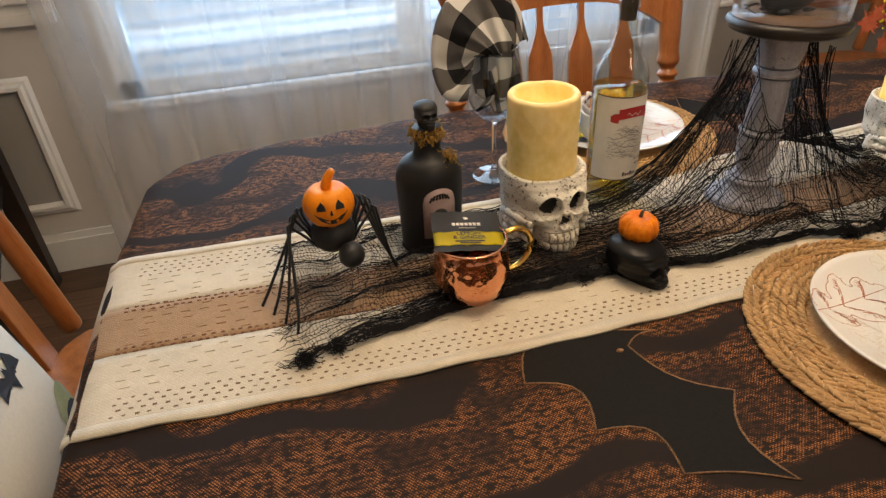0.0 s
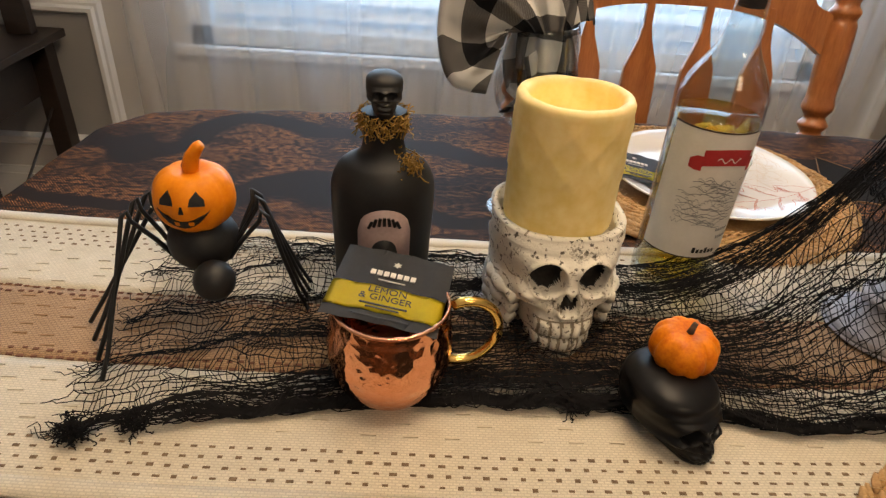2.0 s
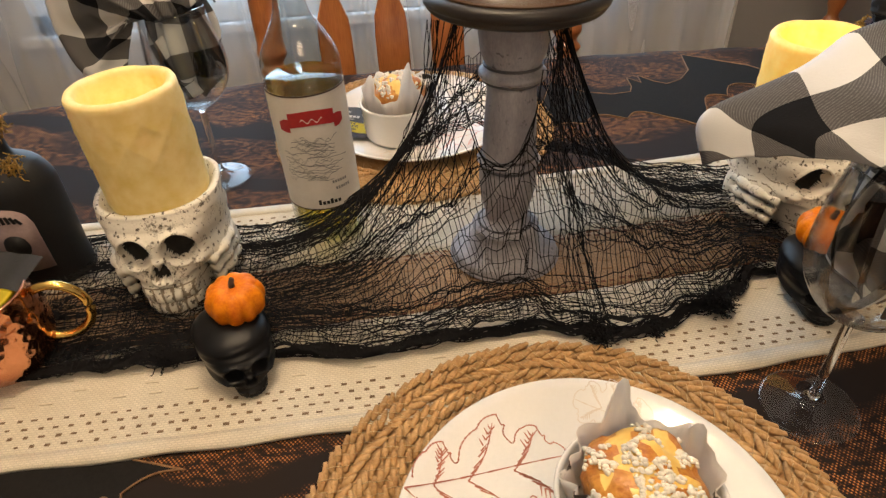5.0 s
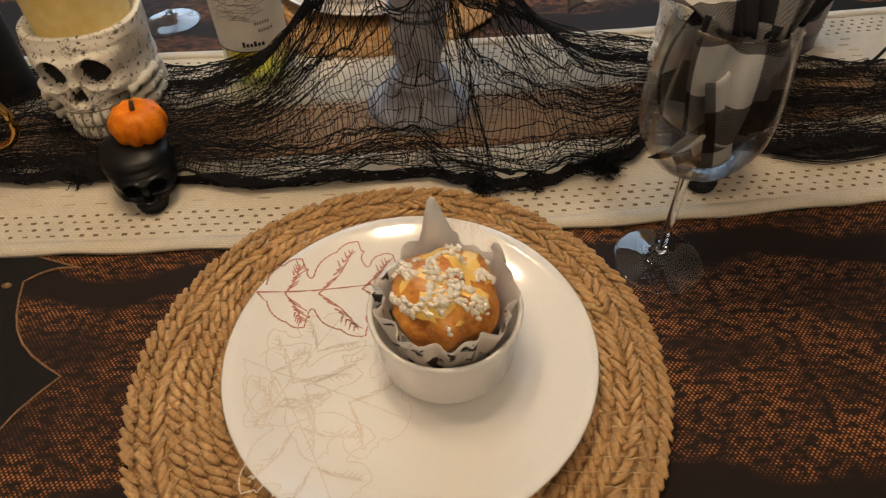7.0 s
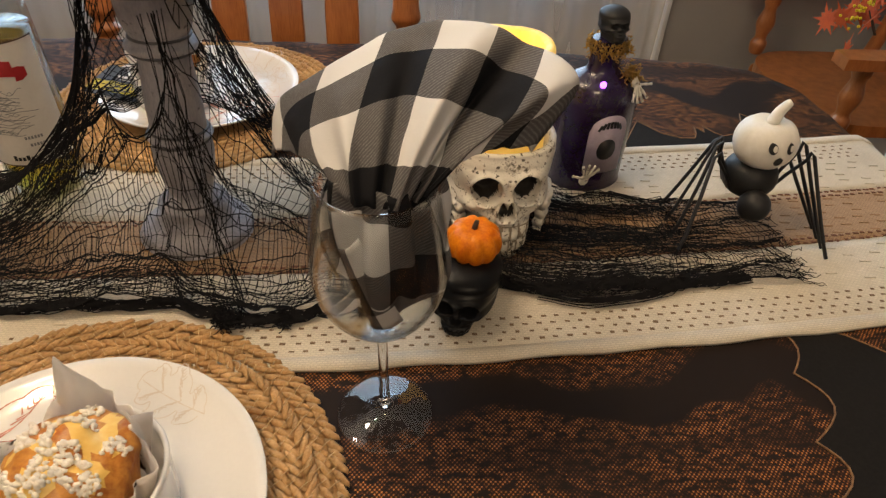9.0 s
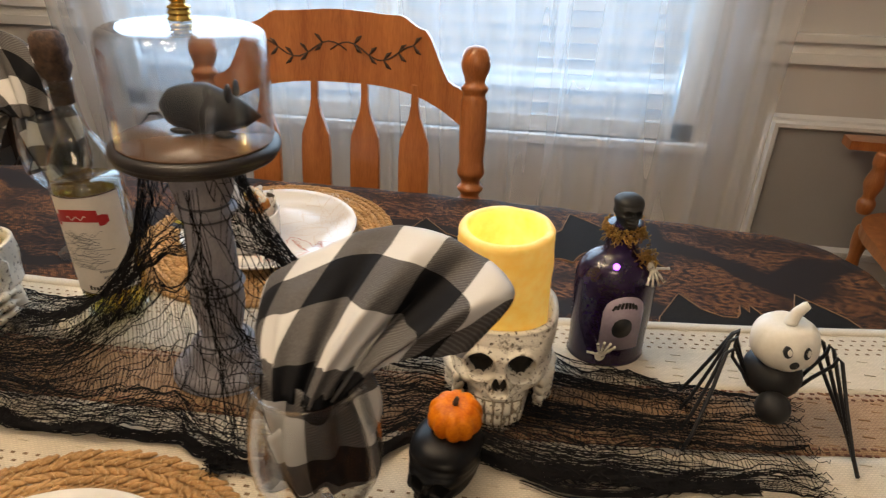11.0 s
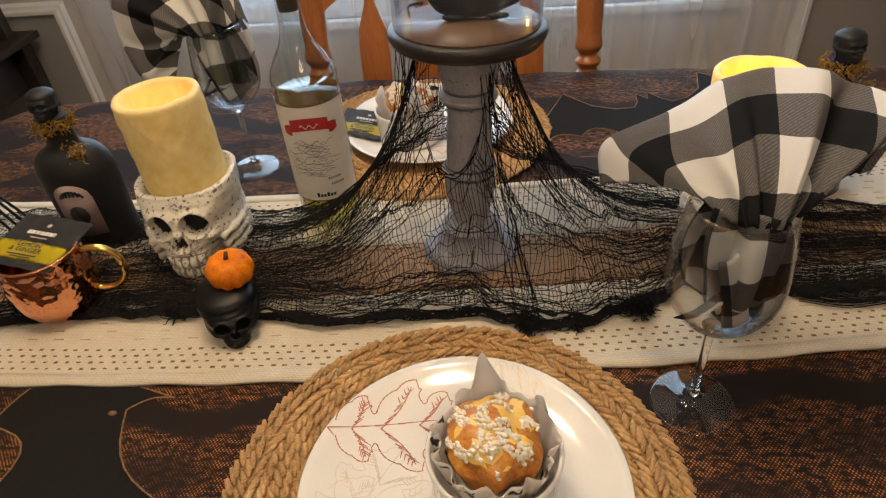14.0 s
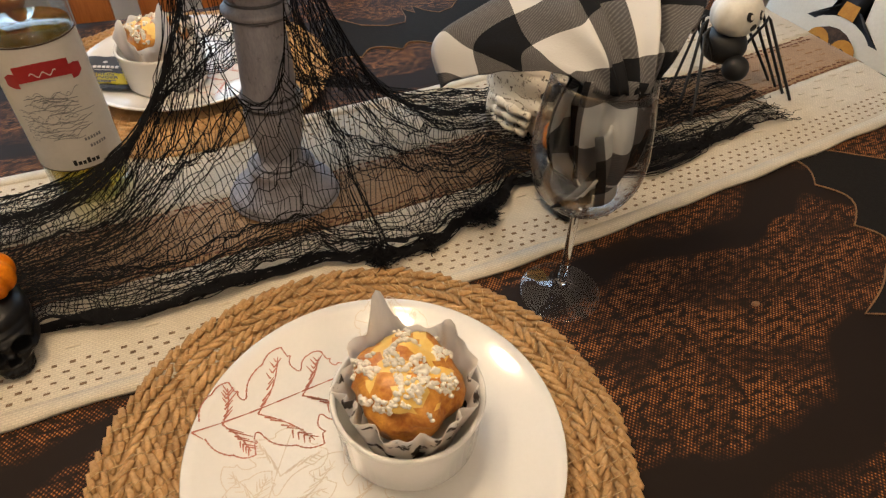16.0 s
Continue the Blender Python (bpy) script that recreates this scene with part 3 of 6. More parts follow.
def curtain(x0, x1, seed):
    rnd = random.Random(seed)
    ph = [rnd.uniform(0, 6.28) for _ in range(4)]
    bm = bmesh.new()
    nx, nz = 110, 14
    grid = []
    for k in range(nz + 1):
        z = 0.03 + (2.32 - 0.03) * k / nz
        row = []
        for i in range(nx + 1):
            s = i / nx
            y = 0.016 * math.sin(s * 30 + ph[0] + 0.5 * math.sin(z * 1.5 + ph[1])) + 0.005 * math.sin(s * 71 + ph[2]) + 0.008 * math.sin(s * 17 + z * 2 + ph[3])
            row.append(bm.verts.new((x0 + (x1 - x0) * s + 0.01 * math.sin(s * 30 + z), WY - 0.085 + y, z)))
        grid.append(row)
    for k in range(nz):
        for i in range(nx):
            bm.faces.new((grid[k][i], grid[k][i + 1], grid[k + 1][i + 1], grid[k + 1][i]))
    ob = part("sheer_curtain", bm, M_SHEER)
    tagged(ob, "sheer white voile curtain hanging in soft folds before the window", "curtain", "window curtains")


for k, (x0, x1) in enumerate(((-1.26, -0.62), (-0.66, -0.12), (-0.15, 0.36), (0.32, 0.95))):
    curtain(x0, x1, k)
rod = part("curtain_rod", tube([(-1.5, WY - 0.085, 2.34), (1.1, WY - 0.085, 2.34)], 0.012, 10), M_WHITE)
tagged(rod, "white metal curtain rod over the window", "curtain rod")

# ---- the table ----
TX0, TX1, TY0, TY1 = -0.87, 0.80, -0.56, 0.455


def table_outline(grow=0.0):
    pts = []
    for cx, cy, a0 in ((TX1, TY1, 0), (TX0, TY1, 90), (TX0, TY0, 180), (TX1, TY0, 270)):
        r = 0.10
        px, py = cx - math.copysign(r, cx - (TX0 + TX1) / 2), cy - math.copysign(r, cy - (TY0 + TY1) / 2)
        for k in range(9):
            a = radians(a0 + 90 * k / 8)
            pts.append((px + (r + grow) * math.cos(a), py + (r + grow) * math.sin(a)))
    return pts


def bowed(x, y):
    """The table's edges swell outward in the middle: the long sides most, the ends a little."""
    cx, cy = (TX0 + TX1) / 2, (TY0 + TY1) / 2
    u, v = (x - cx) / (TX1 - cx), (y - cy) / (TY1 - cy)
    return x + 0.030 * u * max(0.0, 1 - v * v), y + 0.062 * v * max(0.0, 1 - u * u)


table = thing("dining_table", pose(0, 0, 0), "oak dining table under a dark lace tablecloth", "table")
part("tabletop", plate_shape(table_outline(-0.004), TABLE_Z - 0.032, TABLE_Z - 0.003), M_OAK, table, smooth=False)
leg_profile = smooth_profile([(0.035, 0), (0.03, 0.06), (0.05, 0.2), (0.03, 0.3), (0.045, 0.42), (0.03, 0.55), (0.045, 0.62), (0.045, 0.73)], 4)
for x in (TX0 + 0.15, TX1 - 0.15):
    for y in (TY0 + 0.12, TY1 - 0.12):
        part("leg", lathe(leg_profile, 20), M_OAK, table, m=pose(x, y, 0))

bm = bmesh.new()
rings = []
top = table_outline(0.0)
dense = []
for i in range(len(top)):
    a, b = top[i], top[(i + 1) % len(top)]
    n = max(1, int(math.dist(a, b) / 0.03))
    dense += [(a[0] + (b[0] - a[0]) * k / n, a[1] + (b[1] - a[1]) * k / n) for k in range(n)]
dense = [bowed(x, y) for x, y in dense]
cx, cy = (TX0 + TX1) / 2, (TY0 + TY1) / 2
for out_, z in ((-0.02, 0.0), (-0.002, 0.0), (0.006, -0.006), (0.011, -0.03), (0.016, -0.1), (0.02, -0.18), (0.022, -0.26)):
    ring = []
    for k, (x, y) in enumerate(dense):
        d = Vector((x - cx, y - cy)).normalized()
        w = 0.012 * math.sin(k * 0.9) * min(1, -z / 0.1)
        ring.append(bm.verts.new((x + d.x * (out_ + w), y + d.y * (out_ + w), TABLE_Z + z + 0.0012 * math.sin(k * 1.7) * (out_ > -0.01))))
    rings.append(ring)
bm.faces.new(rings[0])
for a, b in zip(rings, rings[1:]):
    for i in range(len(a)):
        j = (i + 1) % len(a)
        bm.faces.new((a[i], a[j], b[j], b[i]))
cloth = part("tablecloth", bm, M_LACE)
tagged(cloth, "black and brown lace tablecloth with bat and branch pattern", "tablecloth")


def bat_outline(s, n=8):
    """A bat with spread wings: scalloped trailing edge, eared head."""
    half = [(0.0, 0.30), (0.05, 0.42), (0.10, 0.28), (0.16, 0.20), (0.30, 0.22), (0.46, 0.34), (0.60, 0.62), (0.74, 0.44), (0.92, 0.20), (1.05, -0.18)]
    lobes = [((1.05, -0.18), (0.72, -0.10)), ((0.72, -0.10), (0.42, -0.16)), ((0.42, -0.16), (0.16, -0.26)), ((0.16, -0.26), (0.0, -0.55))]
    pts = list(half)
    for (ax, ay), (bx, by) in lobes:
        for k in range(1, n + 1):
            t = k / n
            pts.append((ax + (bx - ax) * t, ay + (by - ay) * t + 0.11 * math.sin(math.pi * t) * (1 if bx > 0 else 0.3)))
    left = [(-x, y) for x, y in pts[1:-1]][::-1]
    return [(s * x, s * y) for x, y in pts + left]


def scallops(spikes, n=7):
    """Points joined by arcs; each spike carries how far the arc after it swings to its left."""
    pts = []
    for k, (x, y, swing) in enumerate(spikes):
        bx, by, _ = spikes[(k + 1) % len(spikes)]
        d = Vector((bx - x, by - y))
        nrm = Vector((-d.y, d.x))
        for j in range(n):
            t = j / n
            pts.append((x + d.x * t + nrm.x * swing * math.sin(math.pi * t), y + d.y * t + nrm.y * swing * math.sin(math.pi * t)))
    return pts


WING = [(-0.40, -0.165, 0.0), (-0.272, -0.208, -0.15), (-0.315, -0.222, -0.14), (-0.246, -0.313, -0.2), (-0.258, -0.420, -0.05), (-0.350, -0.385, -0.35), (-0.402, -0.318, -0.35), (-0.444, -0.240, 0.1)]


def bat(x, y, turn, s):
    o = bat_outline(s) if s else scallops(WING)
    bm = plate_shape(o, 0.0002, 0.0010)
    ob = part("bat_motif", bm, M_BATBLACK, cloth, "solid black bat woven in the lace", smooth=False, m=pose(x, y, TABLE_Z, 0, 0, turn))
    part("edging", tube([(px, py, 0.0009) for px, py in o], 0.0009, 5, closed=True), M_EDGE, ob, "thin tan edging cord")


for x, y, turn, s in ((0.57, -0.33, -90, 0.22), (0.30, 0.33, 15, 0.20), (0.62, 0.20, 10, 0.13), (0.0, 0.0, 0, 0)):
    bat(x, y, turn, s)
for x, y in ((-0.327, -0.226), (0.365, -0.287)):
    part("eye_motif", plate_shape([(0.0042 * math.cos(a), 0.0026 * math.sin(a)) for a in [2 * math.pi * k / 14 for k in range(14)]], 0.001, 0.0018), M_EDGE, cloth, "small tan eye woven in the lace", m=pose(x, y, TABLE_Z))


# ---- the runner ----
def front(x):
    return -0.193 + 0.068 * (x + 0.4) ** 2


RW = 0.325
RUN_Z = TABLE_Z + 0.0035


def runner_point(x, v):
    """x along the runner, v from its front edge (0) to its back edge (1), draped over the table's ends."""
    y = front(max(-1.0, min(0.9, x))) + RW * v
    z = RUN_Z + 0.0012 * noise.noise((x * 9, v * 4, 2.0)) + 0.0006 * noise.noise((x * 40, v * 30, 0))
    for edge, sign in ((TX0 - 0.018, -1), (TX1 + 0.022, 1)):
        over = sign * (x - edge)
        if over > -0.01:
            over += 0.01
            turn_ = min(over / 0.03, 1.0) * math.pi / 2
            down = 0.019 * (1 - math.cos(turn_)) + max(0, over - 0.03)
            x = edge - sign * 0.01 + sign * (0.033 * math.sin(turn_))
            z -= down
    return Vector((x, y, z))


def runner_strip(name, v0, v1, m, n_v, lift=0.0, thick=0.0035, parent=None):
    bm = bmesh.new()
    uv = bm.loops.layers.uv.new("UVMap")
    n = 150
    xs = [TX0 - 0.23 + (TX1 - TX0 + 0.46) * i / n for i in range(n + 1)]
    grids = []
    for side in (0, 1):
        grid = [[bm.verts.new(runner_point(x, v0 + (v1 - v0) * j / n_v) + Vector((0, 0.0012 * math.sin(x * 60) * (v0 <= 0 and j == 0), lift - side * thick))) for j in range(n_v + 1)] for x in xs]
        grids.append(grid)

    def quad(vs, co):
        f = bm.faces.new(vs)
        for loop, c in zip(f.loops, co):
            loop[uv].uv = c
    for side, g in enumerate(grids):
        for i in range(n):
            for j in range(n_v):
                co = [(xs[a], (v0 + (v1 - v0) * b / n_v) * RW) for a, b in ((i, j), (i + 1, j), (i + 1, j + 1), (i, j + 1))]
                quad((g[i][j], g[i + 1][j], g[i + 1][j + 1], g[i][j + 1]), co)
    for j in (0, n_v):
        for i in range(n):
            quad((grids[0][i][j], grids[0][i + 1][j], grids[1][i + 1][j], grids[1][i][j]), [(xs[i], 0), (xs[i + 1], 0), (xs[i + 1], 0.004), (xs[i], 0.004)])
    return part(name, bm, m, parent)


runner = thing("table_runner", pose(0, 0, 0), "cream cotton table runner with a tan centre band and openwork rows", "table runner")
runner_strip("cream_band", 0.0, 0.365, M_CREAM, 10, parent=runner)
runner_strip("tan_band", 0.365, 0.635, M_TAN, 8, 0.0004, parent=runner)
runner_strip("cream_band", 0.635, 1.0, M_CREAM, 10, parent=runner)
runner_strip("hem", -0.004, 0.040, M_CREAM, 2, 0.0012, parent=runner)
runner_strip("hem", 0.960, 1.004, M_CREAM, 2, 0.0012, parent=runner)

stitch = bmesh.new()
rnd = random.Random(4)
for base in (0.10, 0.89):
    for r in range(4):
        x = TX0 + 0.01 + 0.005 * (r % 2)
        while x < TX1 - 0.01:
            p = runner_point(x, base + 0.026 * (r - 1.5))
            p.x += rnd.uniform(-0.0008, 0.0008)
            w, d = 0.0024 * rnd.uniform(0.7, 1.1), 0.0013 * rnd.uniform(0.7, 1.2)
            vs = [stitch.verts.new((p.x + a * w * c, p.y + b * d * c, p.z + h)) for c, h in ((1, 0.0002), (0.35, 0.0009)) for a, b in ((-1, -1), (1, -1), (1, 1), (-1, 1))]
            stitch.faces.new(vs[4:8])
            for i in range(4):
                stitch.faces.new((vs[i], vs[(i + 1) % 4], vs[4 + (i + 1) % 4], vs[4 + i]))
            x += 0.0125
tagged(part("openwork_stitch", stitch, M_HOLE, runner, "rows of small dark openwork holes"), kind="stuff")
seam = bmesh.new()
for v in (0.369, 0.392, 0.608, 0.631):
    x = TX0
    while x < TX1:
        p = runner_point(x, v + rnd.uniform(-0.003, 0.003))
        box(p.x, p.x + rnd.uniform(0.0035, 0.006), p.y - 0.0011, p.y + 0.0011, p.z - 0.0005, p.z + 0.0012, bm=seam)
        x += rnd.choice((0.0085, 0.0085, 0.011))
tagged(part("seam_stitch", seam, M_SEAM, runner, "red-brown stitches along the tan band", smooth=False), kind="stuff")
dash, dash_tan = bmesh.new(), bmesh.new()
for r in range(26):
    v = 0.04 + 0.92 * r / 25
    if 0.03 < abs(v - 0.5) - 0.31 < 0.13:
        continue
    x = TX0 + rnd.uniform(0, 0.03)
    while x < TX1:
        p = runner_point(x, v)
        box(p.x, p.x + 0.011, p.y - 0.0007, p.y + 0.0007, p.z - 0.0005, p.z + 0.0009, bm=dash_tan if abs(v - 0.5) < 0.135 else dash)
        x += rnd.choice((0.022, 0.022, 0.044)) if abs(v - 0.5) < 0.13 else rnd.choice((0.03, 0.06))
for b_, m_ in ((dash, M_SLUB), (dash_tan, M_SLUBTAN)):
    tagged(part("raised_thread", b_, m_, runner, "short raised woven threads", smooth=False), kind="stuff")

# ---- placemats, plates, food ----
def braid_mat(m, label, group):
    """A coiled seagrass braid: rows of slanting fat strands, rings of straw thread."""
    root = thing("placemat", m, label, "placemat", group)
    part("backing", lathe([(0, 0.0005), (0.186, 0.0005), (0.186, 0.003), (0, 0.003)], 72), M_MAT, root)
    rnd = random.Random(7)
    rest = bmesh.new()
    strand = ball(1.0, level=1)
    bmesh.ops.transform(strand, matrix=Matrix.Diagonal((0.0110, 0.0031, 0.0030, 1)), verts=strand.verts[:])
    me = mesh("strand", strand, M_MAT)
    rings = [0.1855 - 0.0098 * k for k in range(7)]
    count = 0
    for ri, r in enumerate(rings):
        n = int(2 * math.pi * r / 0.0088)
        for k in range(n):
            a = 2 * math.pi * (k + 0.5 * (ri % 2)) / n + rnd.uniform(-0.008, 0.008)
            tilt = 30 if ri != 2 else -24
            mm = pose((r + rnd.uniform(-0.0008, 0.0008)) * math.cos(a), (r + rnd.uniform(-0.0008, 0.0008)) * math.sin(a), 0.0042 + rnd.uniform(-0.0006, 0.0012), 0, 0, math.degrees(a) + 90 + tilt + rnd.uniform(-7, 7)) @ Matrix.Diagonal((rnd.uniform(0.85, 1.1), rnd.uniform(0.85, 1.15), 1, 1))
            if ri < 3 and count < 296:
                s = new("strand", me)
                s.matrix_basis = mm
                s.parent = root
                count += 1
            else:
                b = bmesh.ops.create_icosphere(rest, subdivisions=1, radius=1.0)["verts"]
                bmesh.ops.transform(rest, matrix=mm @ Matrix.Diagonal((0.0110, 0.0031, 0.0030, 1)), verts=b)
    tagged(part("woven_strand", rest, M_MAT, root), kind="stuff")
    th = bmesh.new()
    for ri in range(7):
        r = 0.1810 - 0.0098 * ri
        n = int(2 * math.pi * r / 0.011)
        for k in range(n):
            a, b = 2 * math.pi * k / n, 2 * math.pi * (k + 0.55) / n
            tube([((r + dr) * math.cos(c), (r + dr) * math.sin(c), z) for dr, c, z in ((-0.005, a, 0.0066), (0, (a + b) / 2, 0.0078), (0.005, b, 0.0066))], 0.00035, 3, th)
    tagged(part("binding_thread", th, M_THREAD, root, "thin straw binding thread"), kind="stuff")
    return root


def leaf_lines(origin, turn, size, bm, w=0.0006):
    """A maple leaf drawn in fine raised lines: veins, hatching and an edge."""
    rnd = random.Random(int(size * 1000) + int(turn))
    mtx = Matrix.Translation((*origin, 0)) @ Matrix.Rotation(radians(turn), 4, "Z")

    def line(a, b):
        p, q = mtx @ Vector((*a, 0)), mtx @ Vector((*b, 0))
        d = (q - p).normalized() * w
        s = Vector((-d.y, d.x, 0)) * 0.7
        vs = [bm.verts.new((v.x, v.y, PLATE(v.xy.length) + 0.0004)) for v in (p - s, q - s * 0.4, q + s * 0.4, p + s)]
        bm.faces.new(vs)

    def bow(a, b, lift, steps=6):
        """A line from a to b that bows to its left."""
        a, b = Vector(a), Vector(b)
        n = Vector((a.y - b.y, b.x - a.x)) * lift
        pts = [a.lerp(b, k / steps) + n * math.sin(math.pi * k / steps) for k in range(steps + 1)]
        for p, q in zip(pts, pts[1:]):
            line(p, q)
    # middle vein, bowed side veins with hatching, and a lobed edge with small teeth
    bow((-0.52 * size, 0), (0.55 * size, 0.02 * size), 0.02)
    line((-0.52 * size, 0), (-0.47 * size, -0.06 * size))
    for sgn in (1, -1):
        valley = Vector((-0.46 * size, 0.06 * sgn * size))
        for px, reach, lean in ((-0.34, 0.27, 0.12), (-0.12, 0.40, 0.30), (0.18, 0.27, 0.24)):
            base = Vector((px * size, 0.0))
            tip = Vector(((px + lean) * size, sgn * reach * size))
            bow(base, base.lerp(tip, 0.86), -0.07 * sgn)
            d = tip - base
            for j in range(9):
                t = 0.10 + 0.085 * j
                c = base + d * t
                l = size * 0.14 * (1.1 - 0.7 * t) * rnd.uniform(0.6, 1.2)
                if j % 3 != 2:
                    line(c, c + Vector((0.80, 0.60 * sgn)).normalized() * l)
                if j > 4:
                    line(c, c + Vector((-0.25, 0.97 * sgn)).normalized() * l * 0.6)
            shoulder = valley.lerp(tip, 0.55) + Vector((-0.035 * size, 0.035 * sgn * size))
            tooth = shoulder + Vector((0.022 * size, 0.004 * sgn * size))
            bow(valley, shoulder, 0.12 * sgn)
            bow(shoulder, tooth, 0.0, 1)
            bow(tooth, tip, 0.14 * sgn)
            barb = tip + Vector((0.016 * size, -0.075 * sgn * size))
            bow(tip, barb, 0.0, 2)
            hook = barb + Vector((0.022 * size, -0.004 * sgn * size))
            bow(barb, hook, 0.1 * sgn, 2)
            nxt = Vector(((px + lean + 0.035) * size, sgn * reach * 0.52 * size))
            bow(hook, nxt, -0.22 * sgn)
            valley = nxt + Vector((0.035 * size, -0.006 * sgn * size))
            bow(nxt, valley, -0.4 * sgn, 4)
        bow(valley, (0.55 * size, 0.02 * size), 0.16 * sgn)


PLATE_PROFILE = [(0.0, 0.0055), (0.080, 0.0055), (0.095, 0.0065), (0.110, 0.0100), (0.125, 0.0150), (0.1325, 0.0180), (0.1335, 0.0172), (0.1330, 0.0155), (0.115, 0.0065), (0.09, 0.0008), (0.0, 0.0008)]


def PLATE(r):
    for (a, za), (b, zb) in zip(PLATE_PROFILE, PLATE_PROFILE[1:6]):
        if r <= b:
            return za + (zb - za) * (r - a) / (b - a)
    return 0.018


def dinner_plate(m, label):
    root = thing("dinner_plate", m, label, "plate", "dinner plates")
    part("dish", lathe(PLATE_PROFILE, 96), M_CERAMIC, root)
    bm = bmesh.new()
    leaf_lines((-0.062, 0.060), 8, 0.115, bm, 0.0010)
    tagged(part("leaf_print", bm, M_PRINT, root, "brown line-drawn maple leaf", smooth=False), kind="stuff")
    for at_, turn_, size_ in (((-0.078, -0.012), 62, 0.10), ((-0.062, -0.030), -22, 0.12), ((-0.070, -0.068), -62, 0.11), ((0.045, 0.100), 150, 0.06)):
        bm = bmesh.new()
        leaf_lines(at_, turn_, size_, bm, 0.0007)
        tagged(part("leaf_print", bm, M_PRINT2, root, "faint beige line-drawn leaf", smooth=False), kind="stuff")
    return root


def muffin_cup(m, label):
    """A plain ramekin with a rounded rim."""
    root = thing("ramekin", m, label, "ramekin", "ramekins")
    part("bowl", lathe([(0, 0), (0.043, 0), (0.0465, 0.002), (0.0485, 0.006), (0.0505, 0.044), (0.0515, 0.0475), (0.0505, 0.0495), (0.0485, 0.049), (0.0475, 0.046), (0.0455, 0.008), (0, 0.006)], 56), M_CERAMIC, root)
    return root


def muffin(m, label, seed=1):
    rnd = random.Random(seed)
    root = thing("muffin", m, label, "muffin", "muffins")
    bm = ball(1.0, level=4)
    for v in bm.verts:
        p = v.co.copy()
        n = noise.noise(p * 1.8 + Vector((seed, 0, 0))) * 0.20 + noise.noise(p * 5) * 0.10
        v.co = Vector((0.0345 * p.x * (1 + n), 0.0345 * p.y * (1 + n), 0.056 + (0.024 if p.z > 0 else 0.038) * p.z * (1 + 1.2 * n)))
    for f in bm.faces:
        c = f.calc_center_median()
        f.material_index = 1 if noise.noise(Vector((c.x * 75 + seed, c.y * 75, 3))) > -0.02 and c.z > 0.068 else 0
    part("cake", bm, [M_MUFFIN, M_CUSTARD], root)
    bm = bmesh.new()
    for _ in range(900):
        a, r = rnd.uniform(0, 6.28), 0.0330 * math.sqrt(rnd.random())
        x, y = r * math.cos(a), r * math.sin(a)
        if noise.noise(Vector((x * 85, y * 85, 9 + seed))) < 0.02:
            continue
        nn = Vector((x / 0.0345, y / 0.0345, 0))
        zz = 0.056 + 0.024 * math.sqrt(max(0, 1 - nn.length_squared))
        q = Vector((nn.x, nn.y, math.sqrt(max(0, 1 - nn.length_squared))))
        n = noise.noise(q * 1.8 + Vector((seed, 0, 0))) * 0.20 + noise.noise(q * 5) * 0.10
        zz = 0.056 + (zz - 0.056) * (1 + 1.2 * n)
        s = rnd.uniform(0.0009, 0.0024)
        vs = bmesh.ops.create_icosphere(bm, subdivisions=1, radius=s)["verts"]
        bmesh.ops.transform(bm, matrix=pose(x * (1 + n), y * (1 + n), zz + s * 0.4, rnd.uniform(0, 90), rnd.uniform(0, 90), 0) @ Matrix.Diagonal((1.2, 0.8, 0.9, 1)), verts=vs)
    tagged(part("pearl_sugar", bm, M_SUGAR, root, "scattered white pearl sugar"), kind="stuff")
    bm = bmesh.new()
    n = 96
    rows = []
    peaks = [(100, 0.054, 15), (24, 0.034, 13), (62, 0.006, 20), (200, 0.016, 24), (250, 0.010, 12), (290, 0.012, 16), (325, 0.008, 9)]
    for j in range(7):
        t = j / 6
        row = []
        for i in range(n):
            a = 360 * i / n
            hgt = 0.010 + sum(h * math.exp(-(((a - c + 180) % 360 - 180) / w) ** 2) for c, h, w in peaks)
            z = 0.012 + (0.036 + hgt) * t
            r = 0.0335 + 0.0115 * t + t * (0.0030 * math.sin(radians(a) * 9 + seed) + 0.0026 * math.sin(radians(a) * 17 + 2 * seed)) - (0.006 * max(0, t - 0.8) * 5 if hgt > 0.025 else 0)
            r = min(r, 0.0452 if z < 0.046 else 0.054)
            row.append(bm.verts.new((r * math.cos(radians(a)), r * math.sin(radians(a)), z)))
        rows.append(row)
    for a, b in zip(rows, rows[1:]):
        for i in range(n):
            f = bm.faces.new((a[i], a[(i + 1) % n], b[(i + 1) % n], b[i]))
            ang = 360 * i / n
            f.material_index = 1 if (60 < ang < 140 or ang < 45 or ang > 345) else 0
    ob = part("paper_liner", bm, [M_LINER, M_LINERW], root, "crumpled white and black printed paper liner")
    ob.modifiers.new("thickness", "SOLIDIFY").thickness = 0.0004
    return root


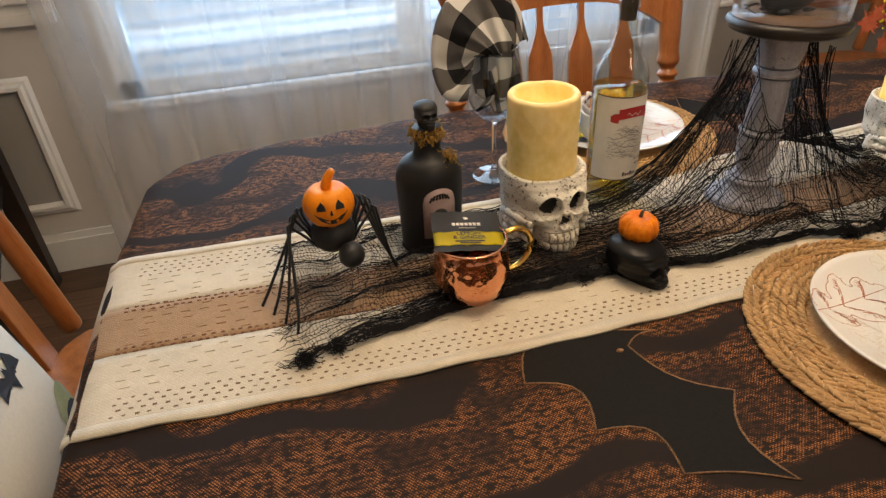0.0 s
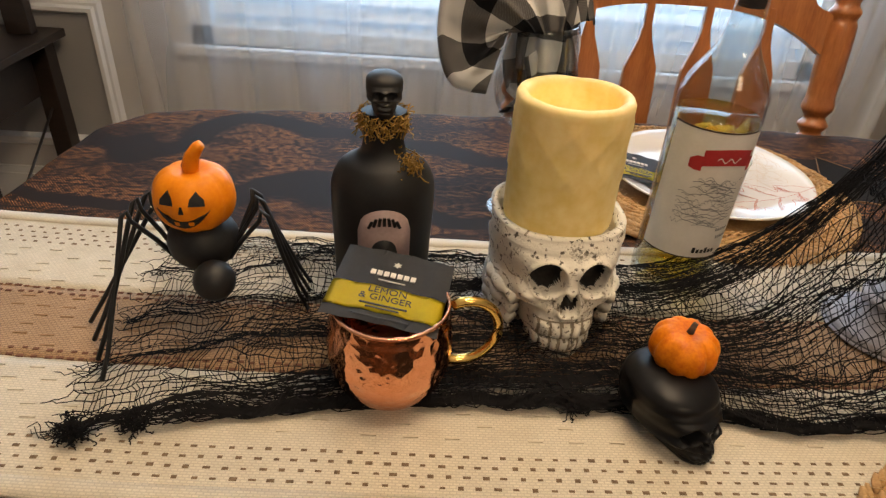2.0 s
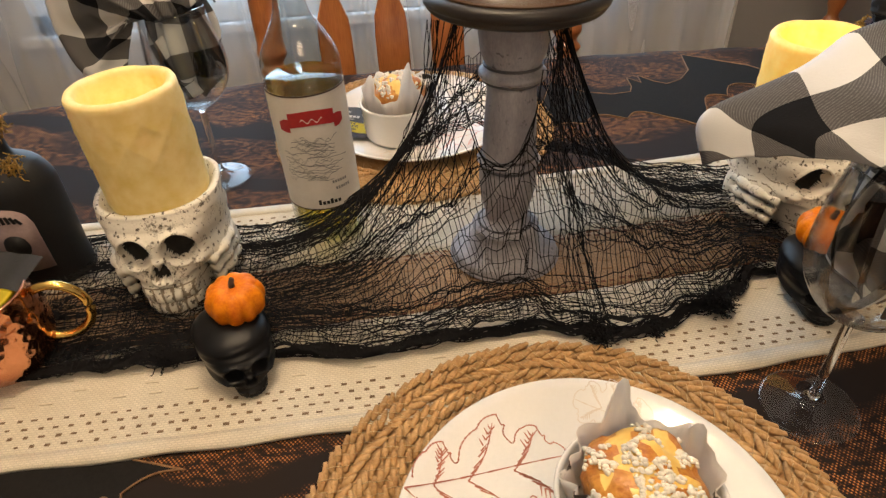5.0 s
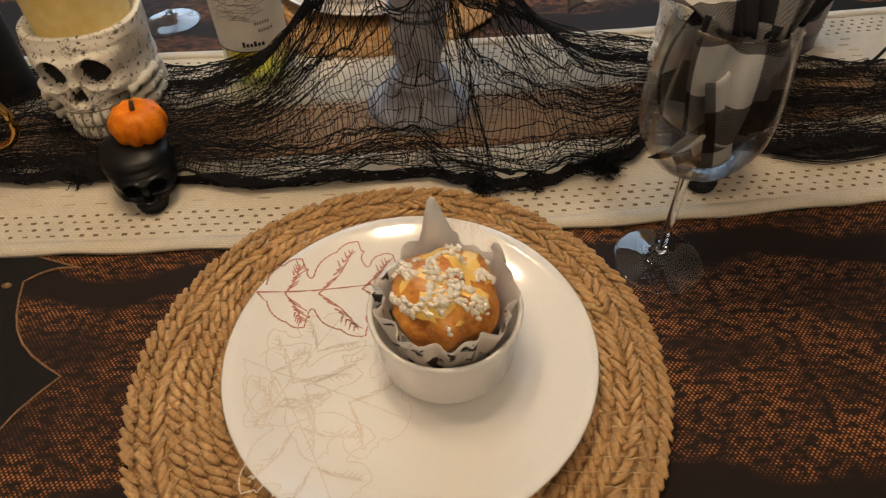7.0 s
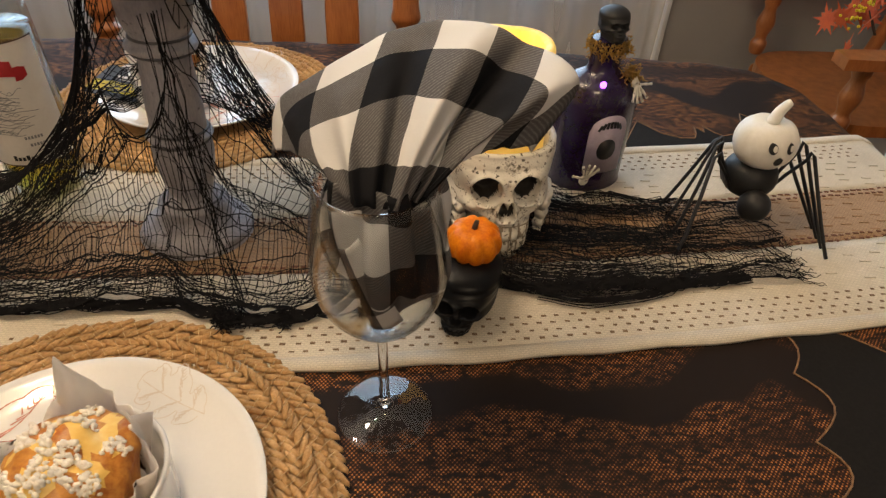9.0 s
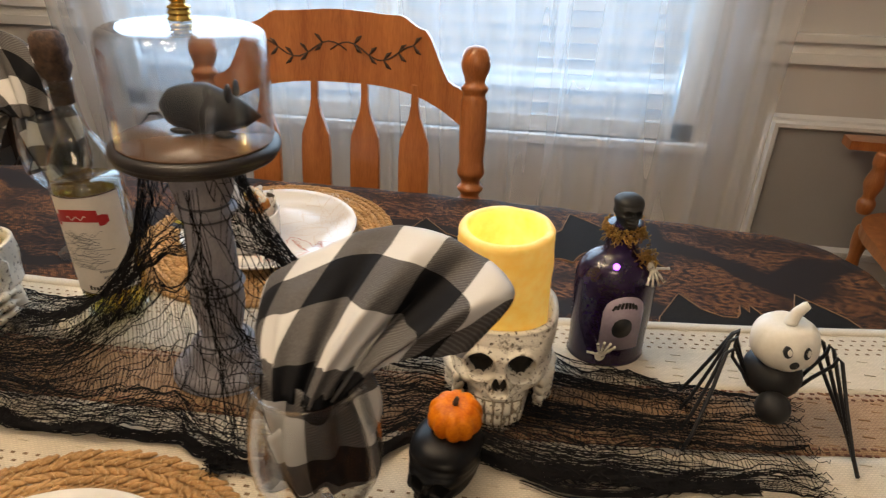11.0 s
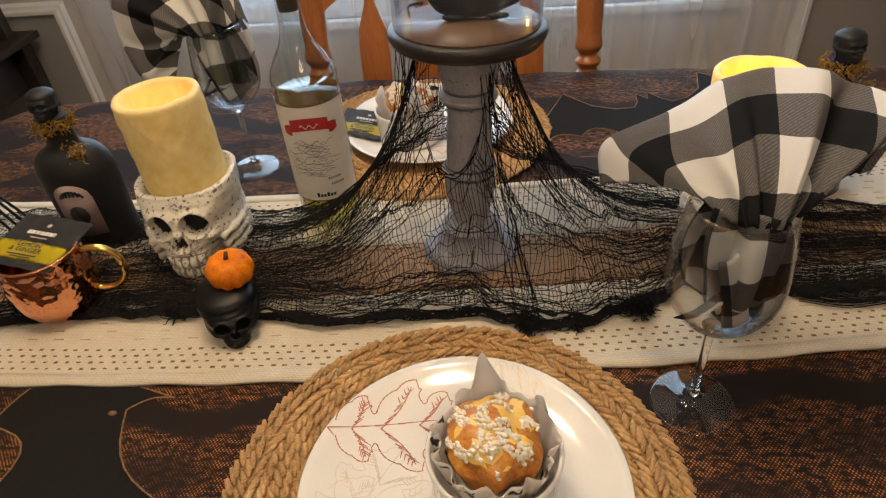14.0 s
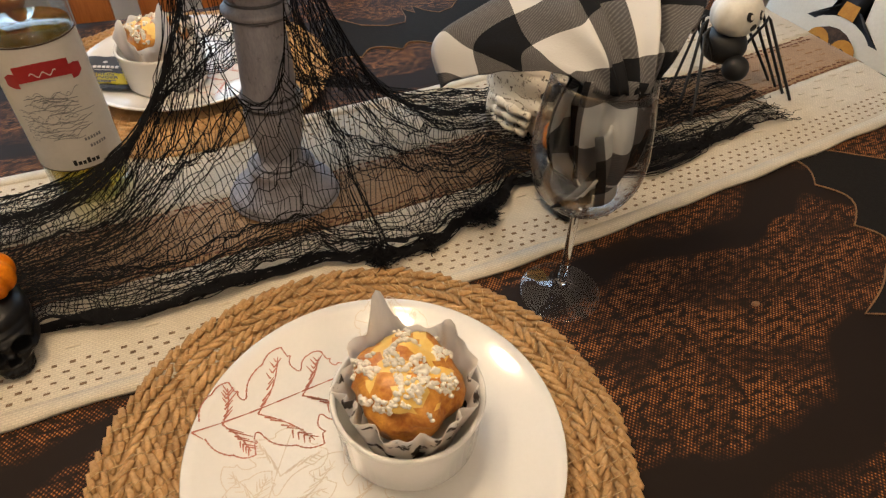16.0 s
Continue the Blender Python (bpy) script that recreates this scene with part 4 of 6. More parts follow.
NEAR, FAR = (0.0, -0.312), (-0.068, 0.300)
MAT_Z, DISH_Z = TABLE_Z + 0.0015, TABLE_Z + 0.0095
braid_mat(pose(NEAR[0], NEAR[1], MAT_Z), "round natural braided seagrass placemat on the tablecloth", "placemats")
braid_mat(pose(FAR[0], FAR[1], MAT_Z, 0, 0, 77), "round natural braided seagrass placemat on the tablecloth", "placemats")
dinner_plate(pose(0.010, -0.309, DISH_Z) @ Matrix.Diagonal((0.965, 0.965, 1, 1)), "white ceramic dinner plate with brown line-drawn autumn leaves")
dinner_plate(pose(FAR[0] + 0.005, FAR[1] + 0.0, DISH_Z, 0, 0, 185) @ Matrix.Diagonal((0.965, 0.965, 1, 1)), "white ceramic dinner plate with brown line-drawn autumn leaves")
for (x, y), seed, turn in (((0.035, -0.303), 1, 0), ((-0.086, 0.268), 5, 190)):
    muffin_cup(pose(x, y, DISH_Z + 0.006, 0, 0, turn), "small white ceramic ramekin standing on the plate")
    muffin(pose(x, y, DISH_Z + 0.006, 0, 0, turn), "sugared muffin in a crumpled paper liner in the ramekin", seed)


# ---- glasses with napkins ----
GLASS = smooth_profile([(0.0, 0.0015), (0.036, 0.001), (0.0365, 0.002), (0.030, 0.0035), (0.010, 0.007), (0.0048, 0.013), (0.0036, 0.030), (0.0036, 0.082), (0.0046, 0.094), (0.013, 0.1005), (0.028, 0.111), (0.0395, 0.130), (0.0430, 0.150), (0.0410, 0.178), (0.0355, 0.214)], 4)


def wine_glass(m, label):
    root = thing("wine_glass", m, label, "wine glass", "wine glasses")
    part("foot", lathe([(0.0355, 0.0002), (0.0364, 0.0010), (0.0360, 0.0019), (0.034, 0.0024), (0.030, 0.0031), (0.024, 0.0040), (0.018, 0.0050), (0.012, 0.0066), (0.008, 0.0085), (0.0058, 0.0105), (0.0048, 0.0125)], 72), M_FOOT, root).visible_shadow = False
    part("stem", lathe([(0, 0.0125), *[p for p in GLASS if 0.0125 < p[1] < 0.0980 and p[0] < 0.012], (0, 0.0985)], 20), M_SOLID, root).visible_shadow = False
    bowl = [p for p in GLASS if p[1] >= 0.0985]
    inner = [(max(0, r - 0.0012), z + 0.0008) for r, z in bowl][::-1]
    part("bowl", lathe([(0, 0.0985), *bowl, *inner[:-1], (0, 0.1005)], 56), M_GLASS, root)
    return root


def spline(points, t):
    """A point at t (0 to 1) on a Catmull-Rom curve."""
    p = [Vector(q) for q in points]
    p = [2 * p[0] - p[1], *p, 2 * p[-1] - p[-2]]
    u = t * (len(p) - 3)
    k = min(int(u), len(p) - 4)
    f = u - k
    a, b, c, d = p[k:k + 4]
    return 0.5 * (2 * b + (c - a) * f + (2 * a - 5 * b + 4 * c - d) * f * f + (3 * b - a - 3 * c + d) * f ** 3)


def cloth_sheet(name, root, nu, nv, place, chart):
    """A thin check cloth from a grid; place gives a point, chart its place on the weave in metres."""
    bm = bmesh.new()
    uv = bm.loops.layers.uv.new("UVMap")
    grid = [[(bm.verts.new(place(i / nu, j / nv)), chart(i / nu, j / nv)) for i in range(nu + 1)] for j in range(nv + 1)]
    for j in range(nv):
        for i in range(nu):
            cs = (grid[j][i], grid[j][i + 1], grid[j + 1][i + 1], grid[j + 1][i])
            f = bm.faces.new([c[0] for c in cs])
            for loop, c in zip(f.loops, cs):
                loop[uv].uv = c[1]
    ob = part(name, bm, M_CHECK, root)
    ob.modifiers.new("thickness", "SOLIDIFY").thickness = 0.0016
    return ob


def napkin(m, label, outer, neck, arc, pleats, lift, span=0.25, start=0.0):
    """A check cloth pulled through a glass: a fan from the neck to an outer line, and folded ends inside the bowl."""
    root = thing("napkin", m, label, "napkin", "napkins")
    neck = Vector(neck)

    def place(u, t):
        tip = spline(outer, u)
        a = radians(arc[0] + (arc[1] - arc[0]) * u)
        base = neck + Vector((0.027 * math.cos(a), 0.024 * math.sin(a), 0.0))
        p = base.lerp(tip, t)
        swell = math.sin(math.pi * min(1.0, t ** 0.75))
        p += Vector((0, -0.35, 1.0)) * lift * swell
        fold = sum(h * math.exp(-((u - c) / (w * (0.45 + 0.75 * t))) ** 2) for c, h, w in pleats)
        out_ = Vector((0.1 * math.cos(a), -0.9, 0.45))
        p += out_ * fold * math.sin(math.pi * min(1.0, 0.18 + 0.72 * t))
        # the hem turns under a little
        hem = max(0.0, t - 0.93) / 0.07
        p += Vector((0, 0.004, -0.006)) * hem * hem
        return p + Vector((0, 0.0010, 0.0014)) * noise.noise((u * 14, t * 9, start * 40))

    def chart(u, t):
        return ((u - 0.5) * span * (0.42 + 0.58 * t) + start, 0.115 * (1 - t) + 0.020)
    cloth_sheet("fan", root, 120, 40, place, chart)

    def hang(u, t):
        a = radians(205 + 330 * u)
        z = 0.220 - 0.104 * t
        r = (0.0255 + 0.0075 * math.sin(math.pi * min(1, t * 1.1))) * (1 - 0.75 * max(0, t - 0.78) / 0.22)
        r *= 1 + 0.20 * math.sin(4 * a + 2.5 * t + 30 * start) + 0.10 * math.sin(9 * a - 4 * t)
        return Vector((0.004 + r * math.cos(a), r * math.sin(a) * 0.92, z + 0.005 * math.sin(3 * a) * t))
    cloth_sheet("tail", root, 96, 26, hang, lambda u, t: (0.175 * u + start, 0.135 + 0.115 * t))
    # folded ends lying against the glass
    for x0, x1, y, z0, z1, w in ((-0.014, 0.006, -0.0325, 0.190, 0.122, 0.0085), (-0.004, -0.026, -0.0270, 0.158, 0.128, 0.0100)):
        def tongue(u, t, x0=x0, x1=x1, y=y, z0=z0, z1=z1, w=w):
            s = 2 * u - 1
            return Vector((x0 + (x1 - x0) * t + s * w * (0.7 + 0.4 * t), y + 0.004 * s * s - 0.003 * math.sin(math.pi * t) + 0.006 * t, z0 + (z1 - z0) * t + 0.004 * s))
        cloth_sheet("folded_end", root, 12, 16, tongue, lambda u, t, z0=z0: (0.010 + 0.020 * u, 0.045 + 0.07 * t + z0))
    return root


GLASS_NEAR, GLASS_FAR = Vector((0.2085, -0.2125, TABLE_Z + 0.0005)), Vector((-0.318, 0.216, TABLE_Z + 0.0005))
for at_, outer, neck, arc, pleats, lift, start in (
    (GLASS_NEAR, ((0.128, -0.122, 0.938), (0.132, -0.098, 0.966), (0.176, -0.118, 1.004), (0.222, -0.112, 1.028), (0.264, -0.118, 1.034), (0.300, -0.135, 1.028), (0.326, -0.158, 1.016), (0.298, -0.190, 0.985)), (0.004, -0.004, 0.214), (195, 350), ((0.30, 0.010, 0.06), (0.47, -0.016, 0.05), (0.60, 0.012, 0.05), (0.72, -0.020, 0.04), (0.86, 0.010, 0.06)), 0.014, 0.013),
    (GLASS_FAR, ((-0.372, 0.176, 0.918), (-0.410, 0.168, 0.930), (-0.425, 0.172, 0.985), (-0.408, 0.184, 1.045), (-0.350, 0.205, 1.082), (-0.288, 0.215, 1.040), (-0.268, 0.205, 0.985)), (-0.006, -0.012, 0.212), (175, 345), ((0.10, 0.010, 0.05), (0.28, -0.012, 0.05), (0.45, 0.010, 0.05), (0.62, -0.014, 0.05), (0.80, 0.012, 0.06)), 0.004, 0.007),
):
    wine_glass(Matrix.Translation(at_), "clear stemmed wine glass standing on the tablecloth")
    napkin(Matrix.Translation(at_), "black and white check napkin fanned out of a wine glass", [Vector(p) - at_ for p in outer], neck, arc, pleats, lift, 0.29, start)


# ---- skulls and candles ----
def curve(table, z):
    """Smooth value between (height, value) pairs."""
    for (z0, a), (z1, b) in zip(table, table[1:]):
        if z <= z1:
            t = (z - z0) / (z1 - z0)
            t = t * t * (3 - 2 * t)
            return a + (b - a) * t
    return table[-1][1]


WIDTH = ((0, 0.60), (0.10, 0.66), (0.28, 0.72), (0.40, 0.84), (0.50, 0.95), (0.62, 0.95), (0.80, 1.0), (1.0, 0.99))
FRONT = ((0, 1.30), (0.08, 1.36), (0.28, 1.39), (0.44, 1.33), (0.56, 1.28), (0.66, 1.20), (0.80, 1.24), (0.90, 1.10), (1.0, 1.0))
BACK = ((0, 0.55), (0.25, 0.70), (0.5, 0.95), (0.8, 1.03), (1.0, 0.98))


def step(a, b, x):
    t = min(1.0, max(0.0, (x - a) / (b - a)))
    return t * t * (3 - 2 * t)


def skull_mesh(size, height, n=150, rows=72, dome=0.0):
    """A skull facing -y: narrow toothed jaw, cheekbones, ringed sockets, nose, brow. Open and flat on top, or closed by a dome."""
    bm = bmesh.new()
    marks, grooves = {}, {}
    rings = []
    count = rows + (16 if dome else 0)
    for j in range(count + 1):
        z = j / rows if j <= rows else 1.0 + dome * math.sin(0.5 * math.pi * (j - rows) / 16)
        shrink = 1.0 if j <= rows else math.sqrt(max(0.0, 1 - ((z - 1) / dome) ** 2)) if j < count else 0.0
        zz = min(z, 1.0)
        w, f, bk = curve(WIDTH, zz), curve(FRONT, zz), curve(BACK, zz)
        ring = []
        if shrink < 0.02:
            rings.append([bm.verts.new((0, 0, z * height))])
            continue
        for i in range(n):
            a = 2 * math.pi * i / n
            c, s = math.cos(a), math.sin(a)
            x = w * math.copysign(abs(c) ** 0.90, c)
            y = (f if s < 0 else bk) * math.copysign(abs(s) ** 0.80, s)
            d = mark = groove = 0.0
            if s < 0 and z < 1.05:
                ax = abs(x)
                # the muzzle is narrow: behind it the cheeks fall back
                d += 0.45 * step(0.38, 0.64, ax) * step(0.50, 0.40, z) if z < 0.5 else 0.0
                d += 0.16 * step(0.62, 0.92, ax) * step(0.50, 0.60, z) * step(0.92, 0.80, z)
                e = ((ax - 0.335) / 0.215) ** 2 + ((z - 0.722 + 0.04 * (ax - 0.335)) / 0.118) ** 2
                sock = 1 / (1 + e ** 5)
                d += 0.34 * sock
                d -= 0.075 * math.exp(-((math.sqrt(e) - 1.22) / 0.14) ** 2)
                no = ((ax - 0.060) / (0.040 + 0.30 * max(0.0, 0.62 - z))) ** 2 + ((z - 0.545) / 0.072) ** 2
                nose = 1 / (1 + no ** 4)
                d += 0.16 * nose
                d -= 0.07 * math.exp(-((math.sqrt(no) - 1.5) / 0.32) ** 2)
                mark = max(sock, nose)
                d -= 0.05 * gauss((ax, z), (0.34, 0.860), (0.32, 0.03))
                d -= 0.12 * gauss((ax, z), (0.62, 0.565), (0.16, 0.05))
                d -= 0.10 * gauss((x, z), (0, 0.66), (0.09, 0.08))
                d += 0.05 * gauss((ax, z), (0.46, 0.44), (0.12, 0.035))
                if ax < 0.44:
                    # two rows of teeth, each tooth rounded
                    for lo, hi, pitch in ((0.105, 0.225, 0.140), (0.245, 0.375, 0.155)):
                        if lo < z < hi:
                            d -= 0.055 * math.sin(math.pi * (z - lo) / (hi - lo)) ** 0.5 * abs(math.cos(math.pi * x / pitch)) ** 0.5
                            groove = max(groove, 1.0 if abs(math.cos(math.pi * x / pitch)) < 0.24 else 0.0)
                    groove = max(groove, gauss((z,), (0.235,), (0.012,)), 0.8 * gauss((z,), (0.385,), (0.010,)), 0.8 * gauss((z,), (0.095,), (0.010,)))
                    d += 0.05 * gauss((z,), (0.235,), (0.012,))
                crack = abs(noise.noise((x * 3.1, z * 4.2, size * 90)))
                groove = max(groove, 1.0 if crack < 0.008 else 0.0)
            elif s < 0.6 and z < 1.0:
                mark = 0.0
                d = 0.0
                x *= 1 - 0.10 * gauss((s, z), (0.25, 0.74), (0.35, 0.16))
            v = bm.verts.new((x * shrink * size, (y + d) * shrink * size, z * height))
            marks[v] = mark
            grooves[v] = groove
            ring.append(v)
        rings.append(ring)
    for a, b in zip(rings, rings[1:]):
        for i in range(n):
            k = (i + 1) % n
            face = bm.faces.new((a[i], a[k], b[0])) if len(b) == 1 else bm.faces.new((a[i], a[k], b[k], b[i]))
            # brown wash in cracks and tooth gaps also paints in their cavity shade
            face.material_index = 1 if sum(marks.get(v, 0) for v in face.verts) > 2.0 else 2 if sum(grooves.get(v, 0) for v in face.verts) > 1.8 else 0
    bm.faces.new(rings[0][::-1])
    return bm


def skull_holder(m, label):
    """A resin skull, cut open on top to hold a candle, with bony fingers clasped to its sides."""
    root = thing("skull_candle_holder", m, label, "candle holder", "skull candle holders")
    bm = skull_mesh(0.0560, 0.1055, 300, 150)
    rim = [e for e in bm.edges if e.is_boundary]
    ext = bmesh.ops.extrude_edge_only(bm, edges=rim)["geom"]
    for v in [g for g in ext if isinstance(g, bmesh.types.BMVert)]:
        v.co.xy *= 0.90
        v.co.z += 0.001
    ext = bmesh.ops.extrude_edge_only(bm, edges=[g for g in ext if isinstance(g, bmesh.types.BMEdge) and g.is_boundary])["geom"]
    for v in [g for g in ext if isinstance(g, bmesh.types.BMVert)]:
        v.co.z -= 0.020
    bmesh.ops.contextual_create(bm, geom=[g for g in ext if isinstance(g, bmesh.types.BMEdge) and g.is_boundary])
    part("skull", bm, [M_BONE, M_SOCKET, M_GROOVESHADE], root)
    for side in (-1, 1):
        for k in range(4):
            # each finger curls from the wrist, low at the back, forward over the cheek
            pts = []
            for j in range(13):
                t = j / 12
                a = math.pi * (0.10 + 0.62 * t)
                pts.append((side * (0.045 + 0.010 * math.sin(a) - 0.014 * t * t), 0.006 - 0.060 * t + 0.003 * k, 0.007 + 0.0125 * (3 - k) + 0.006 * math.sin(a)))
            part("finger", tube(pts, 0.0064, 10, taper=lambda t: 0.62 + 0.46 * abs(math.cos(t * math.pi * 3)) - 0.16 * t * t), [M_BONE], root)
        part("palm", ball(0.017, (side * 0.046, 0.008, 0.030), (0.55, 0.80, 1.6), 3), M_BONE, root)
    return root


def pillar_candle(m, label, wax):
    root = thing("pillar_candle", m, label, "candle", "pillar candles")
    bm = lathe([(0, 0), (0.0415, 0.0), (0.0430, 0.003), *[(0.0435, 0.006 + 0.0035 * k) for k in range(29)], (0.0435, 0.1085), (0.0420, 0.1115), (0.0380, 0.1122), (0.0352, 0.1100), (0.0345, 0.104), (0.033, 0.070), (0.0, 0.066)], 128)
    for v in bm.verts:
        r = v.co.xy.length
        if r > 0.0432:
            a, z = math.atan2(v.co.y, v.co.x), v.co.z
            lat = max(0, math.cos(a * 9 + z * 170)) ** 10 + max(0, math.cos(a * 9 - z * 170)) ** 10
            v.co.xy *= 1 + 0.022 * min(1, lat) * (1 if 0.045 < z < 0.10 else 0)
        v.co.z += 0.0012 * noise.noise(v.co * 60)
    part("wax", bm, wax, root)
    part("bulb", ball(0.006, (0, 0, 0.076), (1, 1, 1.8), 3), glow("candle_led", (1.0, 0.60, 0.18), 1.5), root, "small warm flame-shaped bulb")
    return root


SKULLS = ((-0.317, 0.029, 4.5, 0, 0.097), (0.308, 0.041, 5, 1, 0.084))
for x, y, turn, lit, seat_z in SKULLS:
    skull_holder(pose(x, y, RUN_Z, 0, 0, turn), "aged bone-white resin skull holding a candle on the runner")
    pillar_candle(pose(x, y, RUN_Z + seat_z, -1.0, 0.0, 40) @ Matrix.Diagonal((1.05, 1.05, 0.955, 1)), "ivory wax pillar candle with diamond relief, LED glow put into its wax", M_WAXLIT if lit else M_WAX)
    lamp("candle_light", "POINT", (x, y, RUN_Z + 0.19), 0.05 if lit else 0.015, (1.0, 0.6, 0.2), 0.006)


def pumpkin_mesh(r, h, lobes, depth, bm=None, place=(0, 0, 0), n=64, rows=20):
    bm = bm or bmesh.new()
    rings = []
    for j in range(rows + 1):
        ph = -math.pi / 2 + math.pi * j / rows
        ring = []
        for i in range(n):
            a = 2 * math.pi * i / n
            rib = 1 - depth * abs(math.sin(a * lobes / 2)) ** 0.0 * (1 - abs(math.cos(a * lobes / 2)) ** 0.6)
            rr = r * (abs(math.cos(ph)) ** 0.75) * rib
            zz = h * (math.sin(ph) - (0.22 * math.exp(-(math.cos(ph) / 0.35) ** 2) if ph > 0 else 0))
            ring.append(bm.verts.new((place[0] + rr * math.cos(a), place[1] + rr * math.sin(a), place[2] + zz)))
        rings.append(ring)
    for a, b in zip(rings, rings[1:]):
        for i in range(n):
            bm.faces.new((a[i], a[(i + 1) % n], b[(i + 1) % n], b[i]))
    bmesh.ops.remove_doubles(bm, verts=bm.verts[:], dist=0.00005)
    return bm


def small_skull(m, label):
    high = 0.0400
    bm = skull_mesh(0.0310, high, 150, 80, 0.30)
    for v in bm.verts:
        # a tall brow over low sockets, narrow below the cheeks
        t = v.co.z / high
        low = max(0.0, 1 - t / 0.55)
        v.co.y *= 1.13 if v.co.y < 0 else 1.10
        v.co.x *= 1 - 0.14 * low
        if t < 1:
            v.co.z = high * t ** 1.35
    for f in bm.faces:
        f.material_index = 0
    ob = part("small_skull", bm, M_GLOSSBLACK)
    ob.matrix_basis = m
    return tagged(ob, label, "skull figurine", "small skulls")


def small_pumpkin(m, label):
    root = thing("small_pumpkin", m, label, "pumpkin", "small pumpkins")
    part("rind", pumpkin_mesh(0.0250, 0.0185, 10, 0.15), M_ORANGE2, root)
    part("stem", tube([(0, 0, 0.012), (0.0005, 0, 0.017), (0.002, 0, 0.0225)], 0.0026, 6, taper=lambda t: 1.2 - 0.4 * t), M_CORK, root, "short dark brown stem")
    return root


for x, y, turn, px, py in ((-0.245, -0.104, 24, -0.237, -0.093), (0.275, -0.090, -14, 0.280, -0.080)):
    small_skull(pose(x, y, RUN_Z, 0, 0, turn), "small matte black skull carrying a pumpkin on the runner")
    small_pumpkin(pose(px, py, RUN_Z + 0.0615, 3, 0, turn), "small mottled orange pumpkin set on a black skull")


# ---- bottles ----
def potion_bottle(m, glass_m, label_m, label, plain, turn_label, moss_drop):
    root = thing("potion_bottle", m, label, "bottle", "potion bottles")
    prof = smooth_profile([(0.0, 0.0), (0.040, 0.0), (0.0430, 0.006), (0.0430, 0.03), (0.0450, 0.09), (0.0435, 0.109), (0.036, 0.1225), (0.0235, 0.130), (0.0182, 0.136), (0.0170, 0.148), (0.0168, 0.163), (0.0180, 0.166), (0.0, 0.1665)], 4)
    part("body", lathe(prof, 64, sy=0.80), glass_m, root)
    bm = skull_mesh(0.0150, 0.0235, 60, 40, 0.36)
    for v in bm.verts:
        v.co.z += 0.166
    for f in bm.faces:
        f.material_index = 0
    part("stopper", bm, M_BLACK, root, "black skull-shaped stopper")
    # arched label, bent round the body
    for name, mm, x0, grow in (("label", label_m, 0.023, 0.0), ("label_motif", M_BLACK, 0.011, 0.0)):
        bm = bmesh.new()
        cols = 16
        lo, hi = [], []
        for i in range(cols + 1):
            s = 2 * i / cols - 1
            if name == "label":
                z0, z1 = 0.026, 0.076 + 0.020 * math.sqrt(max(0, 1 - s * s))
            else:
                z0, z1 = 0.056 - 0.010 * math.sqrt(max(0, 1 - s * s)) - 0.003, 0.056 + 0.012 * math.sqrt(max(0, 1 - s * s))
            a = s * x0 / 0.045
            r = 0.0456 + (0.0006 if name != "label" else 0)
            p = (r * math.sin(a), -0.80 * r * math.cos(a) - 0.0004)
            lo.append(bm.verts.new((*p, z0)))
            hi.append(bm.verts.new((*p, z1)))
        for i in range(cols):
            bm.faces.new((lo[i], lo[i + 1], hi[i + 1], hi[i]))
        ob = part(name, bm, mm, root, plain if name == "label" else "black figure printed on the label", m=pose(0, 0, 0, 0, 0, turn_label))
        ob.modifiers.new("thickness", "SOLIDIFY").thickness = 0.0004
    bars = bmesh.new()
    for k in range(7):
        s = -0.75 + 0.25 * k
        a = s * 0.019 / 0.045
        z = 0.0785 + 0.011 * math.sqrt(max(0, 1 - s * s))
        vs = bmesh.ops.create_cube(bars, size=1)["verts"]
        bmesh.ops.transform(bars, matrix=Matrix.Rotation(a, 4, "Z") @ pose(0, -0.0377, z - 0.004, 0, -s * 35, 0) @ Matrix.Diagonal((0.0026, 0.0012, 0.0075, 1)), verts=vs)
    part("lettering", bars, M_BLACK, root, "dark bars of lettering on the label", smooth=False, m=pose(0, 0, 0, 0, 0, turn_label))
    rnd = random.Random(3)
    bm = bmesh.new()
    for k in range(330):
        hang = k > 250
        a = rnd.uniform(-0.9, 0.3) if hang else rnd.uniform(0, 6.28)
        base = Vector((0.0195 * math.cos(a), 0.0195 * math.sin(a), 0.160 + rnd.uniform(-0.006, 0.007)))
        if hang:
            base = Vector((0.022, -0.020, 0.136 - rnd.uniform(0, moss_drop * 0.4))) + Vector([rnd.gauss(0, 0.004) for _ in range(3)])
        pts = [base]
        for _ in range(4):
            pts.append(pts[-1] + Vector((rnd.gauss(0, 0.0020), rnd.gauss(0, 0.0020), rnd.gauss(-0.0012, 0.0018))))
        tube(pts, 0.0006, 3, bm)
    tagged(part("moss", bm, M_MOSS, root, "dry golden moss tied round the neck"), kind="stuff")
    return root


potion_bottle(pose(-0.466, 0.054, RUN_Z, 0, 0, 6) @ Matrix.Diagonal((1, 1, 1.035, 1)), M_BLACKGLASS, M_PINKLABEL, "matte black potion bottle with moss and a skull stopper", "dusty pink arched label", 0, 0.03)
purple = potion_bottle(pose(0.425, 0.124, RUN_Z, 0, 0, 14), M_PURPLE, M_LILAC, "dark purple potion bottle with moss and skeleton ornaments", "lilac arched label", 2, 0.0)
part("led", ball(0.0035, (-0.012, -0.026, 0.127), level=2), M_LED, purple, "glowing purple light spot")


